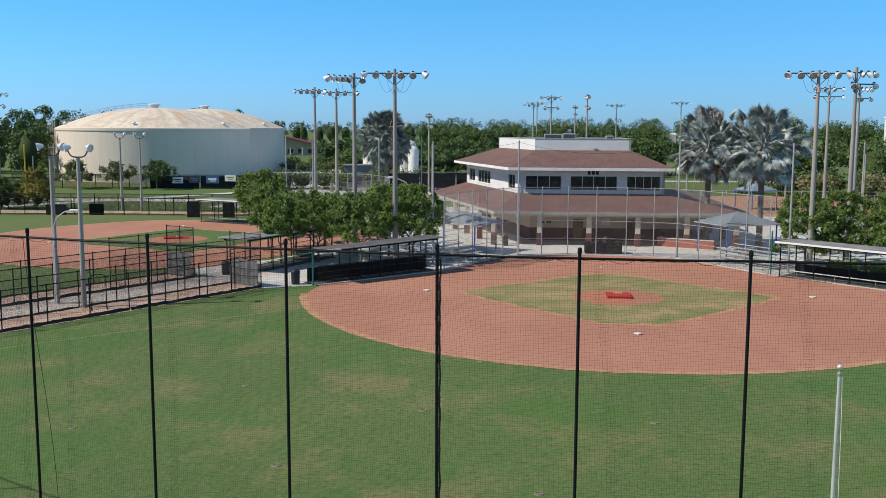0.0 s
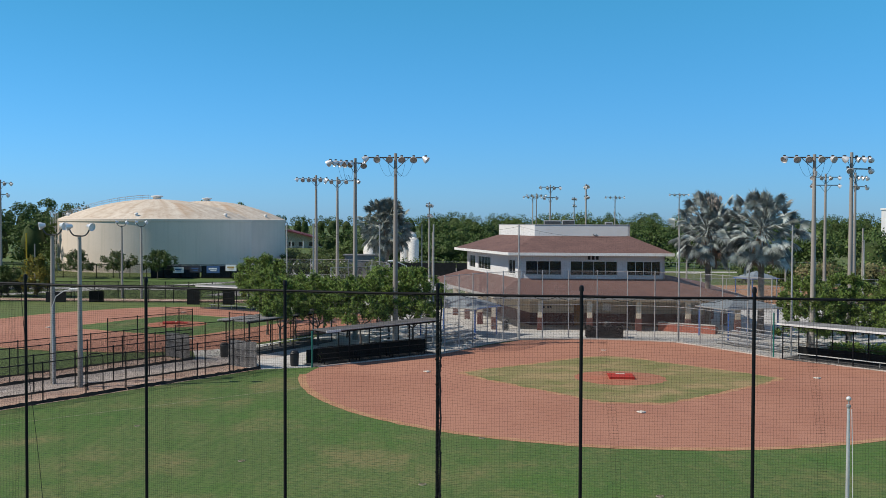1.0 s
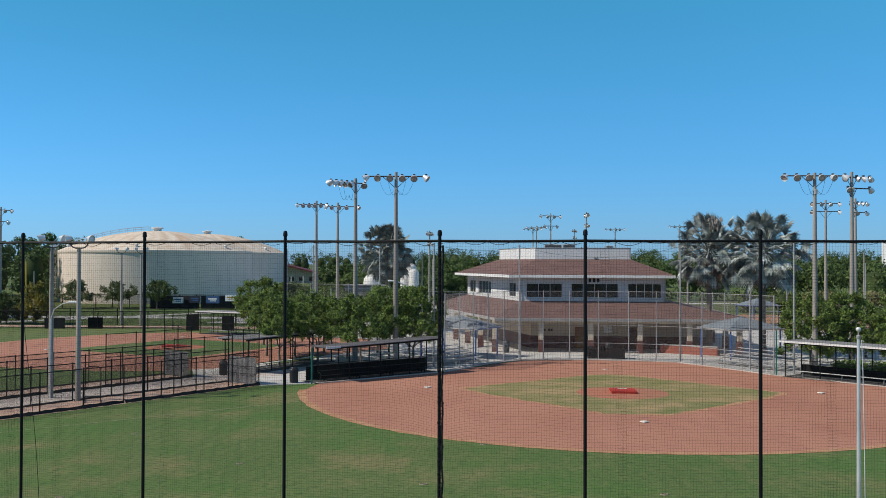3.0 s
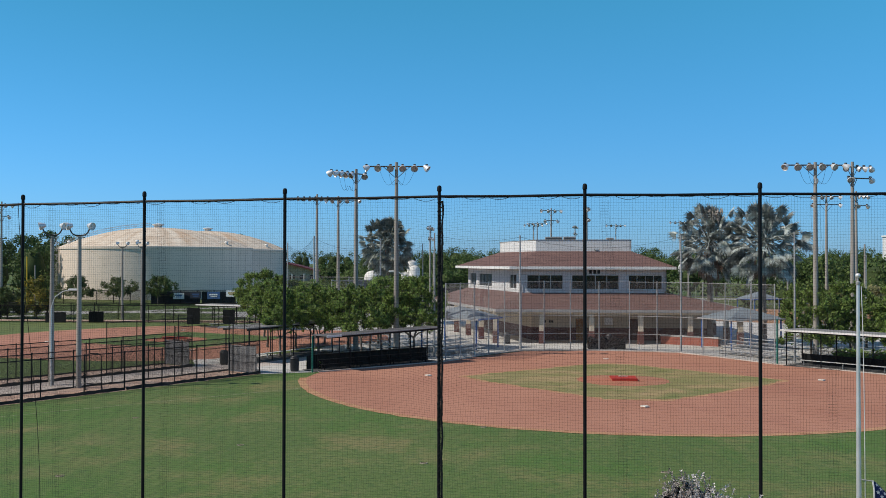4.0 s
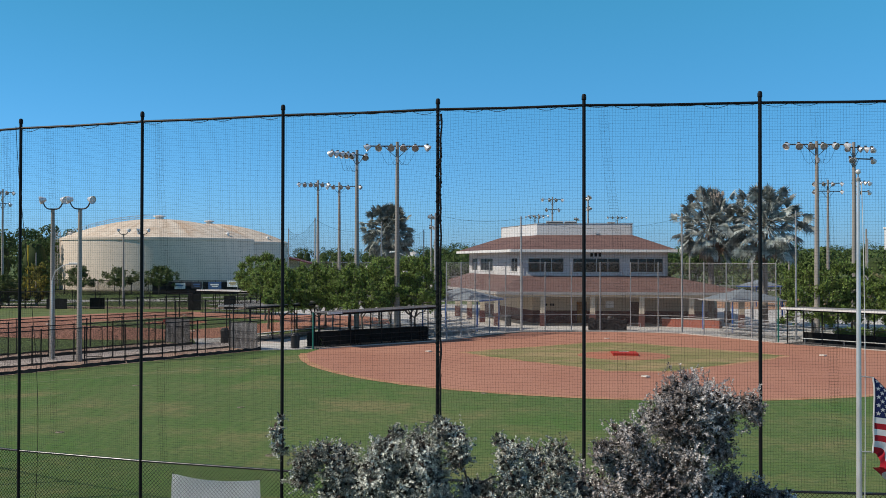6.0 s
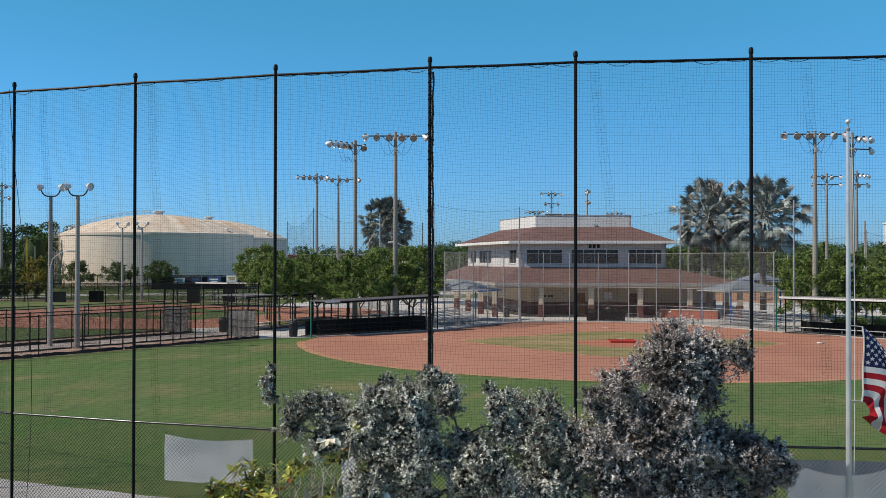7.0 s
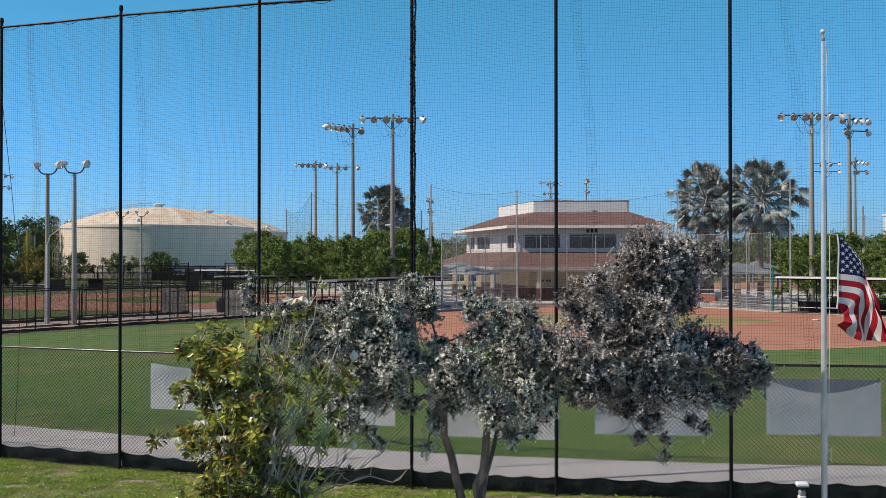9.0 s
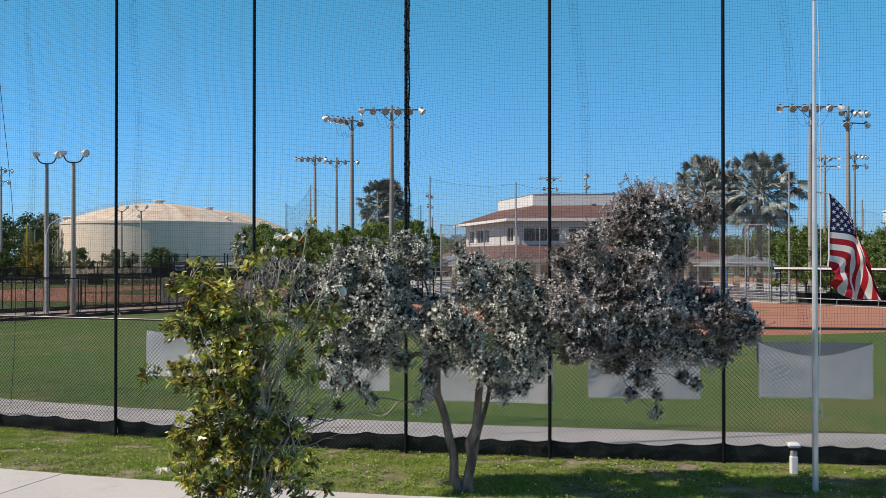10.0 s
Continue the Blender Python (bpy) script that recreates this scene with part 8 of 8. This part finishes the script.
def banner(x0, x1, z0, z1, seed, label, grey=None):
    a, _ = fence_point(x0)
    root = thing("banner", (a.x, a.y + 0.05, z0), label, "banner", "outfield banners")

    def sheet_of(s0, s1, lift):
        g, nu, nv = Geo(), 22, 10
        V = []
        for j in range(nv + 1):
            for i in range(nu + 1):
                f = s0 + (s1 - s0) * i / nu
                p, d = fence_point(x0 + (x1 - x0) * f)
                n = Vector((-d.y, d.x, 0))
                q = j / nv
                sag = (0.22 if seed == 7 else 0.07) * math.sin(math.pi * f) * q ** 3
                wave = 0.035 * noise.noise(Vector((f * 5, q * 2.5, seed))) + 0.05 * math.sin(math.pi * f) * (1 - q) * q
                V.append(p + n * (0.045 + lift + wave) + Vector((0, 0, z0 + (z1 - z0) * q - sag)))
        return g.add(V, [(j * (nu + 1) + i, j * (nu + 1) + i + 1, (j + 1) * (nu + 1) + i + 1, (j + 1) * (nu + 1) + i) for j in range(nv) for i in range(nu)], True)
    if grey:
        part("sheet", sheet_of(grey, 1.0, 0.0), BANNER, root)
        part("printed_end", sheet_of(0.0, grey, 0.0), BANNER_GREY, root, "grey printed end of the banner")
    else:
        part("sheet", sheet_of(0.0, 1.0, 0.0), BANNER, root)
    if seed == 7:
        g, nu, nv = Geo(), 22, 6
        V = []
        for j in range(nv + 1):
            for i in range(nu + 1):
                p, d = fence_point(x0 + (x1 - x0) * i / nu)
                V.append(p + Vector((-d.y, d.x, 0)) * (0.20 + 0.01 * math.sin(i * 0.9)) + Vector((0, 0, z1 - 0.36 + 0.36 * j / nv)))
        part("backing", g.add(V, [(j * (nu + 1) + i, j * (nu + 1) + i + 1, (j + 1) * (nu + 1) + i + 1, (j + 1) * (nu + 1) + i) for j in range(nv) for i in range(nu)], True), BANNER_GREY, root, "grey sheet behind the sagging top edge")
    for f in (0.02, 0.34, 0.66, 0.98):
        p, d = fence_point(x0 + (x1 - x0) * f)
        n = Vector((-d.y, d.x, 0))
        part("tie", Geo().tube([p + n * 0.07 + Vector((0, 0, z1 - 0.03)), p + Vector((0, 0, z1 + 0.05))], 0.006, 5), TWINE, root)


banner(-5.25, -3.45, 1.22, 2.10, 1, "white vinyl banner seen from behind on the fence")
banner(-1.75, -0.45, 1.10, 1.95, 2, "white vinyl banner seen from behind on the fence")
banner(0.16, 2.45, 0.96, 1.90, 3, "white and grey vinyl banner sagging on the fence", 0.14)
banner(3.05, 4.95, 1.08, 1.95, 4, "white vinyl banner seen from behind on the fence")
banner(5.92, 7.78, 1.13, 2.06, 7, "white vinyl banner with a sagging top edge")

# footpath of cast slabs
fpth = tagged(new("footpath"), "light concrete footpath of cast slabs beside the fence", "footpath", kind="structure")
ORIGIN[fpth.name] = Vector((0, 0, 0))
SLAB_A = 1.52 / 65.5
outl = [(r * math.cos(a), r * math.sin(a)) for r, a in ((64.62, -SLAB_A / 2 + 0.00006), (66.45, -SLAB_A / 2 + 0.00006), (66.45, SLAB_A / 2 - 0.00006), (64.62, SLAB_A / 2 - 0.00006))]
slab = Geo().slab(outl, -0.08, 0.03).mesh("slab")
slab.materials.append(PAVE)
for k in range(28):
    a = 237 + math.degrees(SLAB_A) * k
    piece("slab", slab, fpth, pose(HOME[0], HOME[1], 0.004 * math.sin(k * 2.3), 0, 0, a))

# grass blades on the verge
rng = np.random.default_rng(77)
N = 270000
rr, aa = rng.uniform(61.45, 64.58, N), np.radians(rng.uniform(247.0, 268.0, N))
X, Y = HOME[0] + rr * np.cos(aa), HOME[1] + rr * np.sin(aa)
keep = np.array([noise.noise(Vector((x * 0.9, y * 0.9, 0))) + 0.5 * noise.noise(Vector((x * 3.1, y * 3.1, 5))) for x, y in zip(X, Y)])
SAND = [(2.15, 17.5, 0.38, 0.12), (3.0, 17.4, 0.42, 0.10), (4.6, 17.0, 0.16, 0.30), (6.4, 17.1, 0.40, 0.10), (-5.2, 18.7, 0.35, 0.11), (-7.3, 18.3, 0.25, 0.14)]
bare = np.min([((X - x) / w) ** 2 + ((Y - y) / d) ** 2 for x, y, w, d in SAND], 0)
m = (rng.uniform(-0.35, 0.45, N) < keep + 0.09) & (bare > rng.uniform(0.5, 1.6, N))
X, Y, tall = X[m], Y[m], np.clip(0.035 + 0.03 * keep[m], 0.02, 0.08) * rng.uniform(0.6, 1.4, m.sum())
k = len(X)
lean = rng.normal(size=(k, 2)) * 0.5
P = np.stack([X, Y, np.full(k, 0.002)], 1)
S = unit(np.stack([rng.normal(size=k), rng.normal(size=k), np.zeros(k)], 1)) * 0.004
T = P + np.stack([lean[:, 0] * tall, lean[:, 1] * tall, tall], 1)
V = np.stack([P - S, P + S, T], 1).reshape(-1, 3)
solo("grass_blades", Geo().add(V, np.arange(3 * k).reshape(-1, 3)), BLADE, "short uneven grass and weeds on the verge", "grass", "stuff", at=(0, 17, 0))
k = 85000
rr, aa = rng.uniform(61.5, 64.5, k), np.radians(rng.uniform(247.0, 268.0, k))
P = np.stack([HOME[0] + rr * np.cos(aa), HOME[1] + rr * np.sin(aa), rng.uniform(0.015, 0.05, k)], 1)
bare = np.min([((P[:, 0] - x) / w) ** 2 + ((P[:, 1] - y) / d) ** 2 for x, y, w, d in SAND], 0)
P = P[np.array([noise.noise(Vector((x * 2.1, y * 2.1, 8))) + 0.6 * noise.noise(Vector((x * 6.0, y * 6.0, 3))) > -0.05 for x, y, z in P]) & (bare > 1.1)]
D = rng.normal(size=P.shape) * np.array([[1, 1, 0.25]])
V, Fc = leaf_faces(P, D, np.tile(np.array([[0.0, 0.0, 1.0]]), (len(P), 1)), 0.04 * rng.uniform(0.6, 1.3, len(P)), 0.016 * rng.uniform(0.6, 1.3, len(P)))
solo("verge_weeds", Geo().add(V, Fc), WEED, "low broad-leaved weeds among the verge grass", "weeds", "stuff", at=(0, 17, 0))
for x, y, w, d in SAND:
    ring = [(x + w * math.cos(a), y + d * math.sin(a)) for a in np.linspace(0, 2 * math.pi, 20)[:-1]]
    sheet("bare_sand", wobble(ring, 0.06, 0.13, int(x * 10)), 0.0085, BARE_SAND, "bare sandy patch worn in the verge grass")
k = 240
rr, aa = rng.uniform(61.7, 64.4, k), np.radians(rng.uniform(247.0, 268.0, k))
g = Geo()
for r, a in zip(rr, aa):
    g.lathe([(0.001, 0.035), (0.011, 0.042), (0.013, 0.050), (0.008, 0.058), (0.001, 0.061)], 6, pose(HOME[0] + r * math.cos(a), HOME[1] + r * math.sin(a), 0.0))
solo("clover_heads", g, PETAL, "tiny white clover heads in the verge grass", "clover", "stuff", at=(0, 17, 0))
